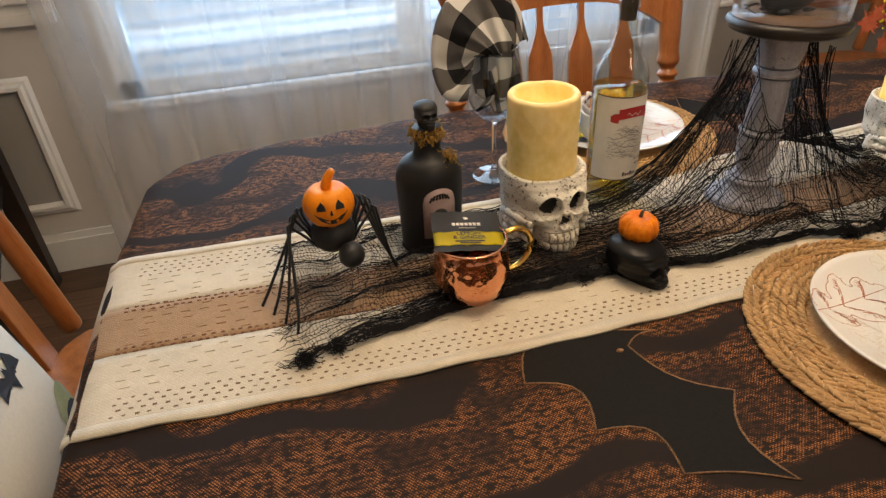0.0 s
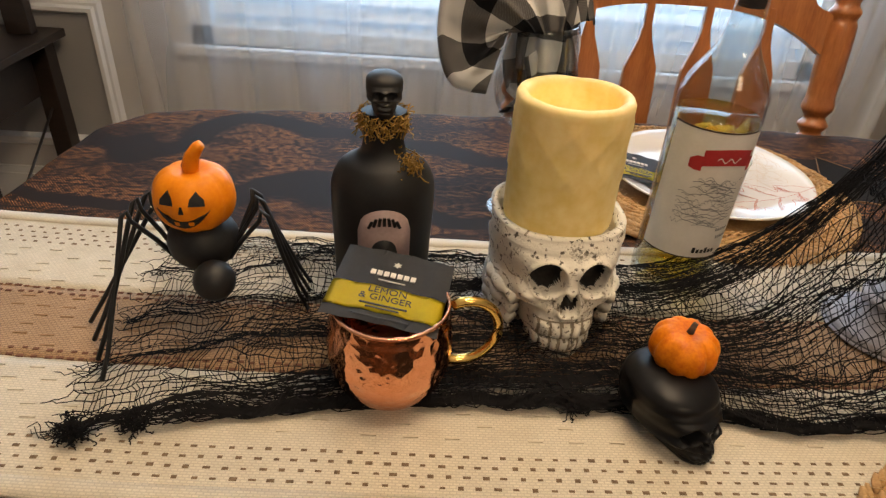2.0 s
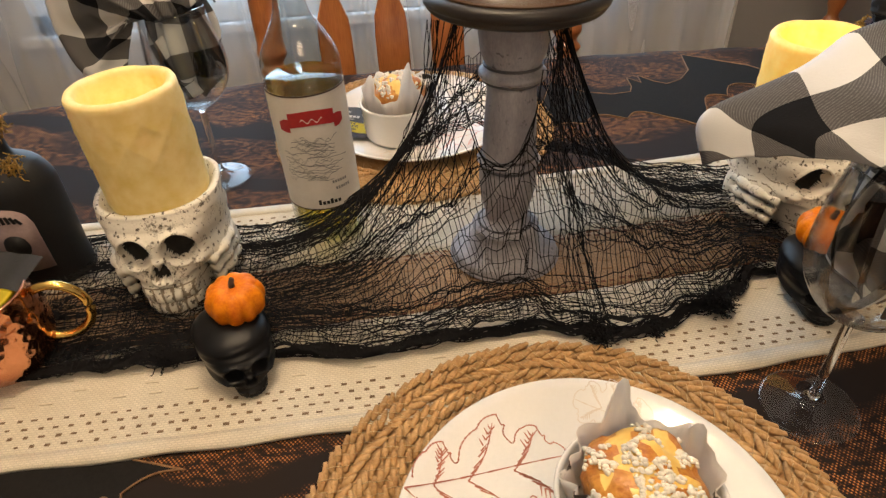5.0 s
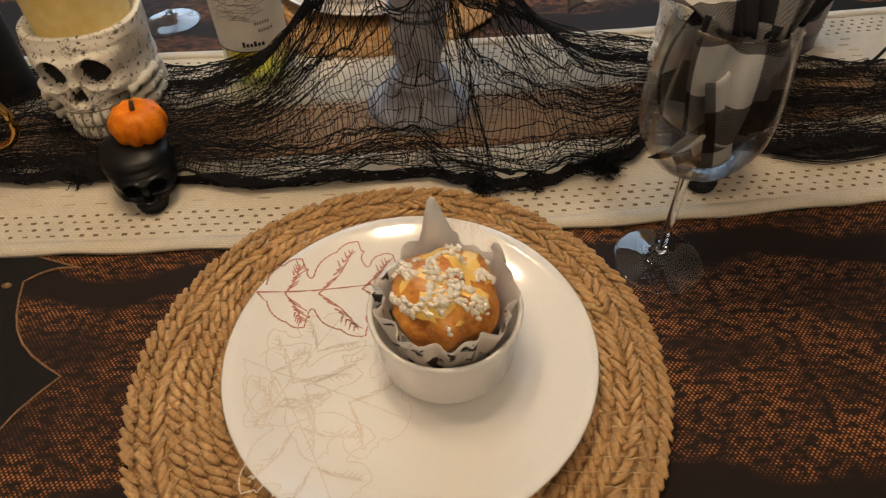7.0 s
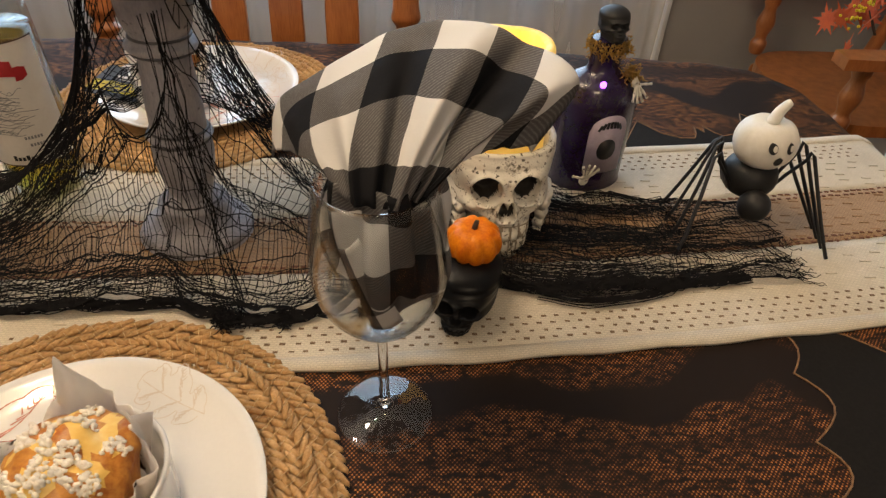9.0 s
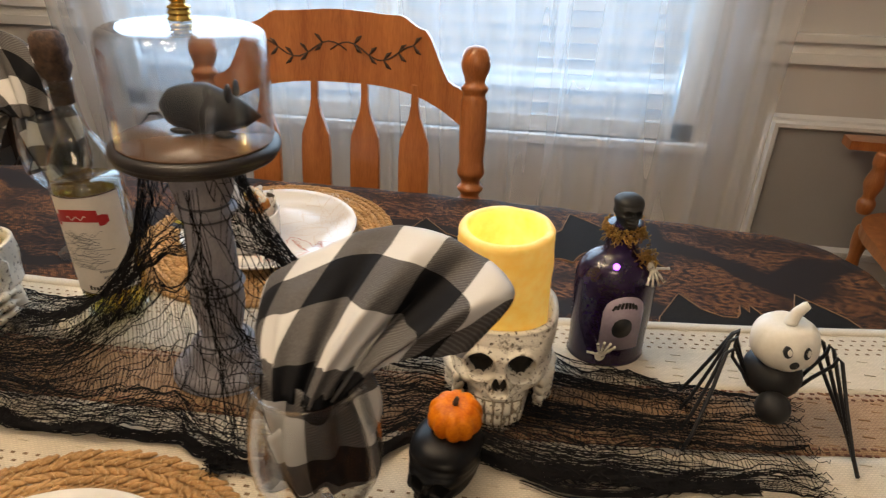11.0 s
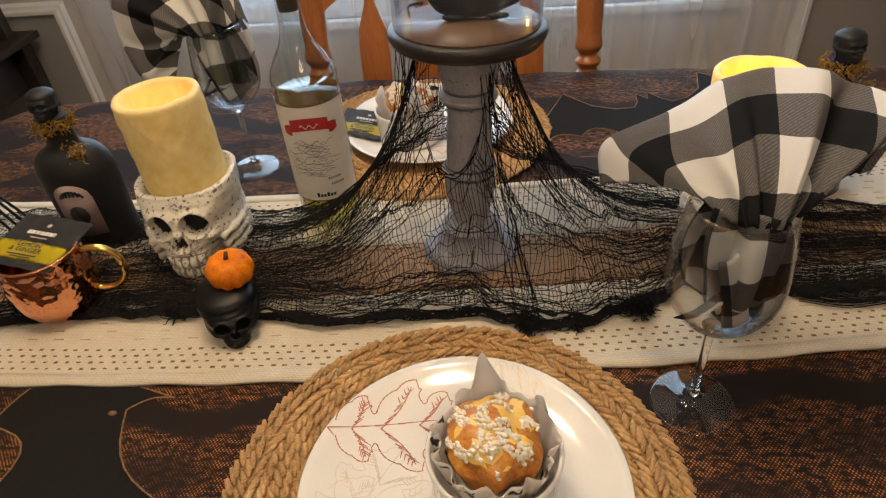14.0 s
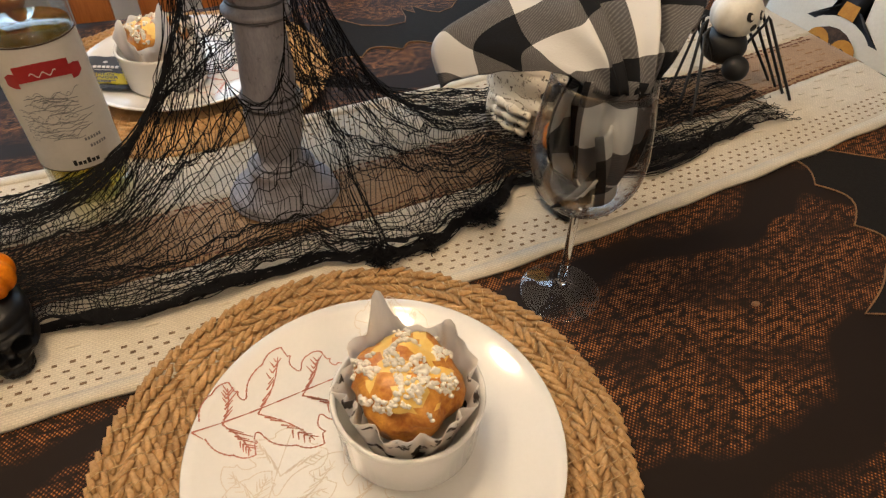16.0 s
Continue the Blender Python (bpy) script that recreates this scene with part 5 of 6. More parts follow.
def bony(root, m):
    bm = ball(0.006, (0, 0, 0), (1.0, 0.5, 1.1), 2)
    for k in range(5):
        a = radians(-50 + 24 * k) if k else radians(-75)
        pts = [(0.004 * math.sin(a) + 0.0035 * j * math.sin(a), -0.002 - 0.0006 * j, 0.004 + 0.0045 * j * math.cos(a)) for j in range(5)]
        tube(pts, 0.0014, 6, bm, lambda t: 0.8 + 0.4 * abs(math.cos(t * 6.3)))
    part("skeleton_ornament", bm, M_BONE, root, "small bone-white skeleton ornament", m=m)


bony(purple, pose(0.026, -0.024, 0.126, 20, 170, 20))
bony(purple, pose(-0.018, -0.036, 0.018, 0, 5, 0))


def wine_bottle(m, label):
    root = thing("wine_bottle", m, label, "wine bottle")
    prof = smooth_profile([(0.0, 0.006), (0.020, 0.004), (0.033, 0.0), (0.0380, 0.004), (0.0390, 0.012), (0.0390, 0.10), (0.0390, 0.178), (0.0370, 0.196), (0.028, 0.214), (0.0185, 0.230), (0.0145, 0.246), (0.0135, 0.265), (0.0135, 0.276), (0.0150, 0.279), (0.0150, 0.286), (0.0135, 0.288)], 4)
    part("glass_body", lathe(prof, 64), M_BOTTLE, root)
    part("wine", lathe([(0, 0.008), (0.030, 0.008), (0.0368, 0.014), (0.0368, 0.173), (0, 0.173)], 48), M_WINE, root, "pale yellow white wine")
    bm = lathe([(0, 0.262), (0.0108, 0.262), (0.0115, 0.288), (0.0140, 0.292), (0.0165, 0.300), (0.0155, 0.308), (0.0180, 0.316), (0.0165, 0.330), (0.0120, 0.336), (0, 0.337)], 28)
    for v in bm.verts:
        if v.co.z > 0.285:
            k = 1 + 0.28 * noise.noise(v.co * 140)
            v.co.x *= k
            v.co.y *= k
    part("stopper", bm, M_CORK, root, "dark carved crumbly cork stopper")

    def wrap(name, mm, a0, a1, outline, r, lab=""):
        bm = bmesh.new()
        cols = 24
        lo, hi = [], []
        for i in range(cols + 1):
            s = i / cols
            a = radians(a0 + (a1 - a0) * s)
            z0, z1 = outline(s)
            lo.append(bm.verts.new((r * math.sin(a), -r * math.cos(a), z0)))
            hi.append(bm.verts.new((r * math.sin(a), -r * math.cos(a), z1)))
        for i in range(cols):
            bm.faces.new((lo[i], lo[i + 1], hi[i + 1], hi[i]))
        ob = part(name, bm, mm, root, lab)
        return ob
    wrap("label", M_PAPER, -82, 82, lambda s: (0.043, 0.169), 0.0394, "large white paper label")
    wrap("label_border", M_CORK, -82, 82, lambda s: (0.1675, 0.1690), 0.0397)
    wrap("label_border", M_CORK, -82, 82, lambda s: (0.043, 0.0442), 0.0397)
    wrap("ribbon_print", M_RED, -30, 38, lambda s: (0.136 + 0.003 * math.sin(3.14 * s), 0.151 + 0.003 * math.sin(3.14 * s)), 0.0398, "red ribbon banner")
    wrap("ribbon_tail", M_RED, -46, -29, lambda s: (0.1315 + 0.004 * max(0, 0.5 - s), 0.1450 - 0.007 * max(0, 0.5 - s)), 0.0397, "red swallow-tailed ribbon end")
    wrap("ribbon_tail", M_RED, 37, 54, lambda s: (0.1315 + 0.007 * max(0, s - 0.5), 0.1450 - 0.004 * max(0, s - 0.5)), 0.0397, "red swallow-tailed ribbon end")
    rnd = random.Random(9)
    for k in range(60):
        z = 0.078 + 0.00078 * k
        reach = 42 if k < 40 else 30
        a0 = rnd.uniform(-reach - 8, reach - 25)
        amp, fr = rnd.uniform(0.0005, 0.0030), rnd.uniform(4, 16)
        wrap("sketch_line", M_INK, a0, a0 + rnd.uniform(12, 45), lambda s, z=z, amp=amp, fr=fr: (z + amp * math.sin(fr * s), z + amp * math.sin(fr * s) + 0.0006), 0.0398)
    for a, z in ((18, 0.072), (22, 0.064)):
        for k in range(6):
            wrap("lettering", M_INK, a + 4.2 * k, a + 4.2 * k + 2.8, lambda s, z=z: (z, z + 0.0032), 0.0398)
    for k in range(6):
        wrap("lettering", M_BLACK, -8 + 6 * k, -3.5 + 6 * k, lambda s, k=k: (0.0490, 0.0530 + 0.002 * (k % 3 == 0)), 0.0398)
    wrap("ribbon_lettering", M_PAPER, -12, 20, lambda s: (0.143 + 0.002 * math.sin(15 * s), 0.1442 + 0.002 * math.sin(15 * s)), 0.0400)
    return root


wine_bottle(pose(-0.175, 0.093, RUN_Z, 0, 0, 4) @ Matrix.Diagonal((0.97, 0.97, 1, 1)), "clear wine bottle, half full of pale wine, with a white label")


# ---- copper mug and tea sachet ----
def copper_mug(m, label):
    root = thing("copper_mug", m, label, "mug")
    prof = smooth_profile([(0.0, 0.0), (0.024, 0.0), (0.031, 0.003), (0.041, 0.018), (0.0455, 0.038), (0.0445, 0.058), (0.0415, 0.076), (0.0410, 0.081)], 8)
    inner = [(r - 0.0016, z + 0.001) for r, z in prof[::-1] if r > 0.02]
    bm = lathe([*prof, *inner, (0, 0.004)], 120)
    rnd = random.Random(2)
    dents = [(rnd.uniform(-math.pi, math.pi), rnd.uniform(0.012, 0.066)) for _ in range(190)]
    for v in bm.verts:
        r = v.co.xy.length
        if r > 0.03 and v.co.z > 0.006:
            a = math.atan2(v.co.y, v.co.x)
            d = max(math.exp(-(((((a - da + math.pi) % (2 * math.pi)) - math.pi) * r) / 0.0042) ** 2 - ((v.co.z - dz) / 0.0042) ** 2) for da, dz in dents)
            v.co.xy *= 1 - 0.020 * d
    part("cup", bm, M_COPPER, root)
    part("rim", tube([(0.0408 * math.cos(a), 0.0408 * math.sin(a), 0.081) for a in [2 * math.pi * k / 48 for k in range(48)]], 0.0014, 8, closed=True), M_COPPER, root)
    pts = []
    for k in range(22):
        t = k / 21
        a = radians(118 - 236 * t)
        pts.append((0.052 + 0.026 * math.cos(a) + 0.004 * (1 - t), 0, 0.049 + 0.0285 * math.sin(a)))
    part("handle", tube(pts, 0.0040, 10), M_BRASS, root, "polished brass loop handle")
    return root


copper_mug(pose(-0.451, -0.079, RUN_Z, 0, 0, 8) @ Matrix.Diagonal((1.03, 1.03, 1, 1)), "hammered copper mug with a polished brass handle")


def word(text, size, m, material, parent, name="lettering", label=""):
    cu = bpy.data.curves.new(name, "FONT")
    cu.body, cu.size, cu.align_x, cu.align_y, cu.extrude = text, size, "CENTER", "CENTER", 0.0001
    tmp = bpy.data.objects.new(name, cu)
    scene.collection.objects.link(tmp)
    me = bpy.data.meshes.new_from_object(tmp.evaluated_get(bpy.context.evaluated_depsgraph_get()))
    bpy.data.objects.remove(tmp)
    me.materials.clear()
    me.materials.append(material)
    ob = new(name, me)
    ob.parent, ob.matrix_basis = parent, m
    if label:
        ob["label"] = label
    return ob


def tea_sachet(m, label):
    """A flat square sachet with crimped edges: charcoal above, yellow band below."""
    root = thing("tea_sachet", m, label, "tea sachet", "tea sachets")
    w, h = 0.0415, 0.0385

    def sheet(y0, y1, lift):
        bm = bmesh.new()
        nx, ny = 18, 8
        g = [[bm.verts.new((-w + 2 * w * i / nx, y0 + (y1 - y0) * j / ny, 0.0022 * math.cos(1.45 * (2 * i / nx - 1)) + 0.0006 * math.sin(i * 1.3) + lift)) for i in range(nx + 1)] for j in range(ny + 1)]
        for j in range(ny):
            for i in range(nx):
                bm.faces.new((g[j][i], g[j][i + 1], g[j + 1][i + 1], g[j + 1][i]))
        bmesh.ops.solidify(bm, geom=bm.faces[:], thickness=0.0012)
        return bm
    part("foil", sheet(-h, h, 0), M_TEAGREY, root)
    part("yellow_band", sheet(-h + 0.010, -h + 0.036, 0.0006), M_YELLOW, root, "bright yellow printed band")
    word("LEMON", 0.0085, pose(0, -h + 0.030, 0.0042), M_TEAGREY, root)
    word("& GINGER", 0.0085, pose(0, -h + 0.0225, 0.0042), M_TEAGREY, root)
    bars = bmesh.new()
    for x0, x1, y0, y1 in ((-0.017, 0.017, -h + 0.0155, -h + 0.0168), (-0.012, 0.012, -h + 0.0125, -h + 0.0136), (-0.02, 0.02, -h + 0.004, -h + 0.0048)):
        box(x0, x1, y0, y1, 0.0034, 0.0040, bm=bars)
    part("small_print", bars, M_TEAGREY, root, smooth=False)
    bars = bmesh.new()
    for k in range(7):
        box(-0.0175 + 0.005 * k, -0.0138 + 0.005 * k, 0.0085, 0.0135, 0.0026, 0.0034, bm=bars)
    box(-0.010, 0.010, 0.0035, 0.0042, 0.0026, 0.0034, bm=bars)
    part("brand_bars", bars, M_PAPER, root, "pale grey bars where the maker is named", smooth=False)
    part("emblem", plate_shape([(0.0035 * math.cos(a) * (1 if k % 2 else 0.5), 0.023 + 0.0035 * math.sin(a) * (1 if k % 2 else 0.5)) for k, a in enumerate([2 * math.pi * k / 12 for k in range(12)])], 0.0028, 0.0032), M_PAPER, root, smooth=False)
    return root


tea_sachet(pose(-0.452, -0.070, RUN_Z + 0.0850, 5, 5, -10), "charcoal and yellow lemon and ginger tea sachet lying on the mug")
tea_sachet(pose(-0.160, 0.292, DISH_Z + 0.016, 2, 8, -8), "charcoal and yellow lemon and ginger tea sachet lying on the plate")


# ---- pumpkin spiders ----
def pumpkin_spider(m, skin, label, face, feet, rise, ball_x):
    """rise: the height of the pumpkin's middle; ball_x: to which side the small head turns."""
    root = thing("pumpkin_spider", m, label, "spider figurine", "pumpkin spiders")
    part("body", ball(0.0275, (0, 0.004, rise - 0.041), (1.0, 1.05, 0.88), 3), M_BLACK, root, "round matte black body")
    part("head", ball(0.0160, (ball_x, -0.030, rise - 0.057), level=3), M_BLACK, root, "small black ball head")
    head = part("pumpkin", pumpkin_mesh(0.0305, 0.0255, 8, 0.06, place=(0, 0, rise)), skin, root)
    part("stem", tube([(0, 0, rise + 0.015), (0, 0.0, rise + 0.024), (0.003, 0, rise + 0.033), (0.008, 0, rise + 0.040), (0.0105, 0, rise + 0.042)], 0.0050, 10, taper=lambda t: 1.45 - 0.75 * t), skin, root)

    def on_face(outline, name, lift=0.0008, mm=M_BLACK):
        bm = bmesh.new()
        front_, back = [], []
        for px, pz in outline:
            c = max(0.02, 1 - (pz / 0.0255) ** 2) ** 0.375
            r = 0.0305 * c
            y = -math.sqrt(max(0.0001, r * r - px * px))
            front_.append(bm.verts.new((px, y - lift, rise + pz)))
            back.append(bm.verts.new((px, y + 0.002, rise + pz)))
        bm.faces.new(front_)
        for i in range(len(outline)):
            j = (i + 1) % len(outline)
            bm.faces.new((front_[i], front_[j], back[j], back[i]))
        part(name, bm, mm, head, "black painted face mark" if mm is M_BLACK else "white painted highlight", smooth=False)
    if face == "grin":
        for s in (-1, 1):
            on_face([(s * 0.0055, 0.0065), (s * 0.016, 0.0055), (s * 0.0155, 0.0095), (s * 0.010, 0.0155), (s * 0.0065, 0.0115)], "eye")
        on_face([(-0.0018, 0.0005), (0.0018, 0.0005), (0.0008, 0.006), (-0.0005, 0.006)], "nose")
        top_ = [(x, 0.0015 - 0.0075 * (1 - (x / 0.019) ** 2)) for x in [0.019 - 0.0038 * k for k in range(11)]]
        low_ = [(x, 0.0015 - 0.0140 * (1 - (x / 0.019) ** 2)) for x in [-0.0186 + 0.00372 * k for k in range(11)]]
        on_face([(x, z) for x, z in top_] + low_, "mouth")
        for x in (-0.004, 0.006):
            on_face([(x - 0.0018, -0.0062), (x + 0.0018, -0.0062), (x + 0.0014, -0.0095), (x - 0.0014, -0.0095)], "tooth", 0.0013, skin)
    else:
        for cx, cz, rx, rz in ((-0.0085, 0.007, 0.0036, 0.0052), (0.0085, 0.007, 0.0036, 0.0052), (0.0, -0.0060, 0.0040, 0.0048)):
            on_face([(cx + rx * math.cos(a), cz + rz * math.sin(a)) for a in [2 * math.pi * k / 14 for k in range(14)]], "eye" if cz > 0 else "mouth")
            if cz > 0:
                on_face([(cx + 0.0012 + 0.0018 * math.cos(a), cz + 0.0006 + 0.003 * math.sin(a)) for a in [2 * math.pi * k / 10 for k in range(10)]], "eye_highlight", 0.0014, M_WHITEPK)
    for k, (side, fx, fy, kx, ky, kz) in enumerate(feet):
        start = Vector((side * 0.022, -0.006 + 0.006 * (k % 4), rise - 0.052))
        knee = Vector((kx, ky, kz))
        foot = Vector((fx, fy, 0.0015))
        ankle = knee.lerp(foot, 0.86) + Vector((-side * 0.003, 0, 0.004))
        pts = [start, start.lerp(knee, 0.35) + Vector((0, 0, 0.002)), start.lerp(knee, 0.85), knee + Vector((-side * 0.003, 0, 0.003)), knee + Vector((side * 0.002, 0, -0.002)), knee.lerp(ankle, 0.5), ankle, foot]
        part("leg", tube(pts, 0.0019, 6), M_BLACK, root)
    return root


def feet(left, right, knee_l, knee_r, knee_z):
    """Four legs a side: feet in a row from the first to the last foot given, knees bunched beside the body."""
    rows = []
    for side, (a, b), (kx, ky) in ((-1, left, knee_l), (1, right, knee_r)):
        for k in range(4):
            t = k / 3
            rows.append((side, a[0] + (b[0] - a[0]) * t, a[1] + (b[1] - a[1]) * t, kx - side * 0.005 * k, ky + 0.011 * k, knee_z - 0.006 * abs(k - 1.5)))
    return rows


pumpkin_spider(pose(-0.604, -0.012, RUN_Z), M_ORANGE, "orange jack-o-lantern spider with thin black legs on the runner", "grin", feet(((-0.062, -0.078), (-0.100, -0.012)), ((0.076, 0.018), (0.072, 0.058)), (-0.050, -0.014), (0.052, -0.002), 0.118), 0.1215, 0.016)
pumpkin_spider(pose(0.575, 0.038, RUN_Z, 0, 0, 4), M_WHITEPK, "white ghost-faced pumpkin spider with thin black legs on the runner", "ghost", feet(((-0.088, -0.056), (-0.072, 0.030)), ((0.066, -0.070), (0.080, -0.020)), (-0.050, -0.008), (0.050, -0.010), 0.096), 0.0985, -0.006)


# ---- cake stand with dome and mouse ----
LEAN = pose(0.008, 0.012, RUN_Z, -2.2, 1.8, 0)
stand = thing("cake_stand", LEAN @ Matrix.Diagonal((1, 1, 0.96, 1)), "whitewashed turned pedestal cake stand with dark wooden top", "cake stand")
part("pedestal", lathe(smooth_profile([(0.0, 0.0), (0.052, 0.0), (0.0535, 0.004), (0.0525, 0.009), (0.047, 0.0125), (0.038, 0.018), (0.031, 0.029), (0.0335, 0.037), (0.0265, 0.042), (0.0205, 0.048), (0.0225, 0.060), (0.0265, 0.080), (0.0275, 0.098), (0.0255, 0.108), (0.0300, 0.113), (0.0250, 0.118), (0.0245, 0.135), (0.0230, 0.165), (0.0222, 0.190), (0.0285, 0.196), (0.0295, 0.201), (0.0240, 0.207), (0.0285, 0.220), (0.0310, 0.244), (0.031, 0.253), (0.0, 0.254)], 4), 56), M_STAND, stand)
# thin dark rings paint shade into the turned grooves, which look flat without them
for z_, r_ in ((0.0415, 0.0272), (0.1075, 0.0262), (0.1185, 0.0258), (0.1935, 0.0258), (0.2075, 0.0248), (0.0035, 0.0532)):
    part("ring", tube([(r_ * math.cos(a), r_ * math.sin(a), z_) for a in [2 * math.pi * k / 40 for k in range(40)]], 0.0013, 6, closed=True), M_STANDRING, stand, "dark grey ring painting shade into a turned groove")
part("top", lathe([(0, 0.2535), (0.064, 0.2545), (0.0715, 0.2575), (0.0735, 0.2600), (0.0730, 0.2618), (0.0755, 0.2635), (0.0765, 0.2665), (0.0755, 0.2705), (0.072, 0.2732), (0.0, 0.2732)], 80), M_DISC, stand, "dark stained round wooden top")
part("top_inlay", lathe([(0, 0.2734), (0.0695, 0.2734), (0.0695, 0.2752), (0.0, 0.2756)], 72), M_DISCTOP, stand, "brown wooden plate surface")
dome = thing("glass_dome", LEAN @ pose(0, 0, 0.2650), "clear glass dome with a brass knob on the cake stand", "glass dome")
dp = smooth_profile([(0.0705, 0.0), (0.0705, 0.03), (0.0710, 0.074), (0.0700, 0.087), (0.0650, 0.0950), (0.048, 0.0985), (0.02, 0.1005), (0.0, 0.1010)], 5)
part("shell", lathe([*dp[:-1], (0.0, 0.1010), *[(max(0, r - 0.0022), z - 0.0018 if z > 0.02 else z) for r, z in dp[:-1]][::-1]], 72), M_DOME, dome)
part("knob", lathe(smooth_profile([(0.0, 0.1136), (0.010, 0.1140), (0.0085, 0.1180), (0.0098, 0.1200), (0.0085, 0.1225), (0.0098, 0.125), (0.006, 0.128), (0.0115, 0.135), (0.0135, 0.143), (0.0100, 0.151), (0.0, 0.154)], 4), 32), M_BRASS, dome, "turned brass ball knob", m=pose(0, 0, -0.0126))

bm = ball(1.0, level=4)
for v in bm.verts:
    x, y, z = v.co
    # a hunched body tapering into a pointed snout
    t = (x + 1) / 2
    r = 0.0245 * (math.sin(math.pi * min(1, t * 0.92 + 0.06)) ** 0.55) * (1 - 0.45 * max(0, t - 0.45) / 0.55)
    rr = math.hypot(y, z) or 1e-6
    v.co = Vector((-0.046 + 0.098 * t, y / rr * r * 0.85 * min(1, rr * 1.6), 0.0215 + z / rr * r * min(1, rr * 1.6) - 0.006 * max(0, t - 0.5)))
    v.co.z = max(0.0005, v.co.z)
for s in (-1, 1):
    ball(0.0075, (0.026, s * 0.009, 0.040), (0.35, 0.8, 1.2), 2, bm)
    for fx in (-0.02, 0.022):
        ball(0.006, (fx, s * 0.015, 0.0035), (1.8, 0.7, 0.55), 2, bm)
tube([(-0.044 - 0.004 * k, 0.003 * math.sin(k * 0.5), 0.012 + 0.001 * math.sin(k)) for k in range(1, 5)] + [(-0.063, 0.006, 0.008), (-0.061, -0.012, 0.004)], 0.0017, 6, bm, lambda t: 1.2 - 0.7 * t)
mouse = part("mouse_figurine", bm, M_MOUSE)
mouse.matrix_basis = LEAN @ pose(0.006, 0.014, 0.2652, 0, 0, 4)
tagged(mouse, "dark grey rubber mouse figurine under the glass dome", "figurine")


# ---- black gauze draped over the runner and the stand ----
def gauze_height(x, y, lift):
    d = math.hypot(x - 0.010, (y - 0.010) * (1.75 if y < 0.010 else 1.15))
    z = RUN_Z + 0.0025 + lift
    tent = 0.236 * math.exp(-max(0.0, d - 0.036) / (0.066 if y > 0 else 0.058))
    tent += 0.03 * math.exp(-((x + 0.02) / 0.16) ** 2) * math.exp(-((y - 0.02) / 0.06) ** 2)
    z += min(0.240, tent)
    for sx, sy, r, h in ((-0.234, -0.108, 0.05, 0.010), (-0.317, 0.030, 0.07, 0.012), (0.307, 0.045, 0.07, 0.012)):
        z += h * math.exp(-((x - sx) ** 2 + (y - sy) ** 2) / r ** 2)
    return z


EDGE = ((-0.68, -0.150), (-0.63, -0.134), (-0.56, -0.120), (-0.46, -0.106), (-0.36, -0.100), (-0.28, -0.101), (-0.20, -0.110), (-0.12, -0.116), (-0.05, -0.110), (0.02, -0.106), (0.050, -0.116), (0.075, -0.127), (0.10, -0.126), (0.13, -0.120), (0.155, -0.106), (0.183, -0.106), (0.205, -0.090), (0.235, -0.066), (0.29, -0.070), (0.36, -0.084), (0.45, -0.078), (0.56, -0.062))


def front_edge(x):
    """Where the gauze's front edge lies, across the runner."""
    for (x0, y0), (x1, y1) in zip(EDGE, EDGE[1:]):
        if x <= x1:
            t = min(1.0, max(0.0, (x - x0) / (x1 - x0)))
            return y0 + (y1 - y0) * t * t * (3 - 2 * t) + 0.003 * noise.noise((x * 30, 0.5, 0))
    return EDGE[-1][1]


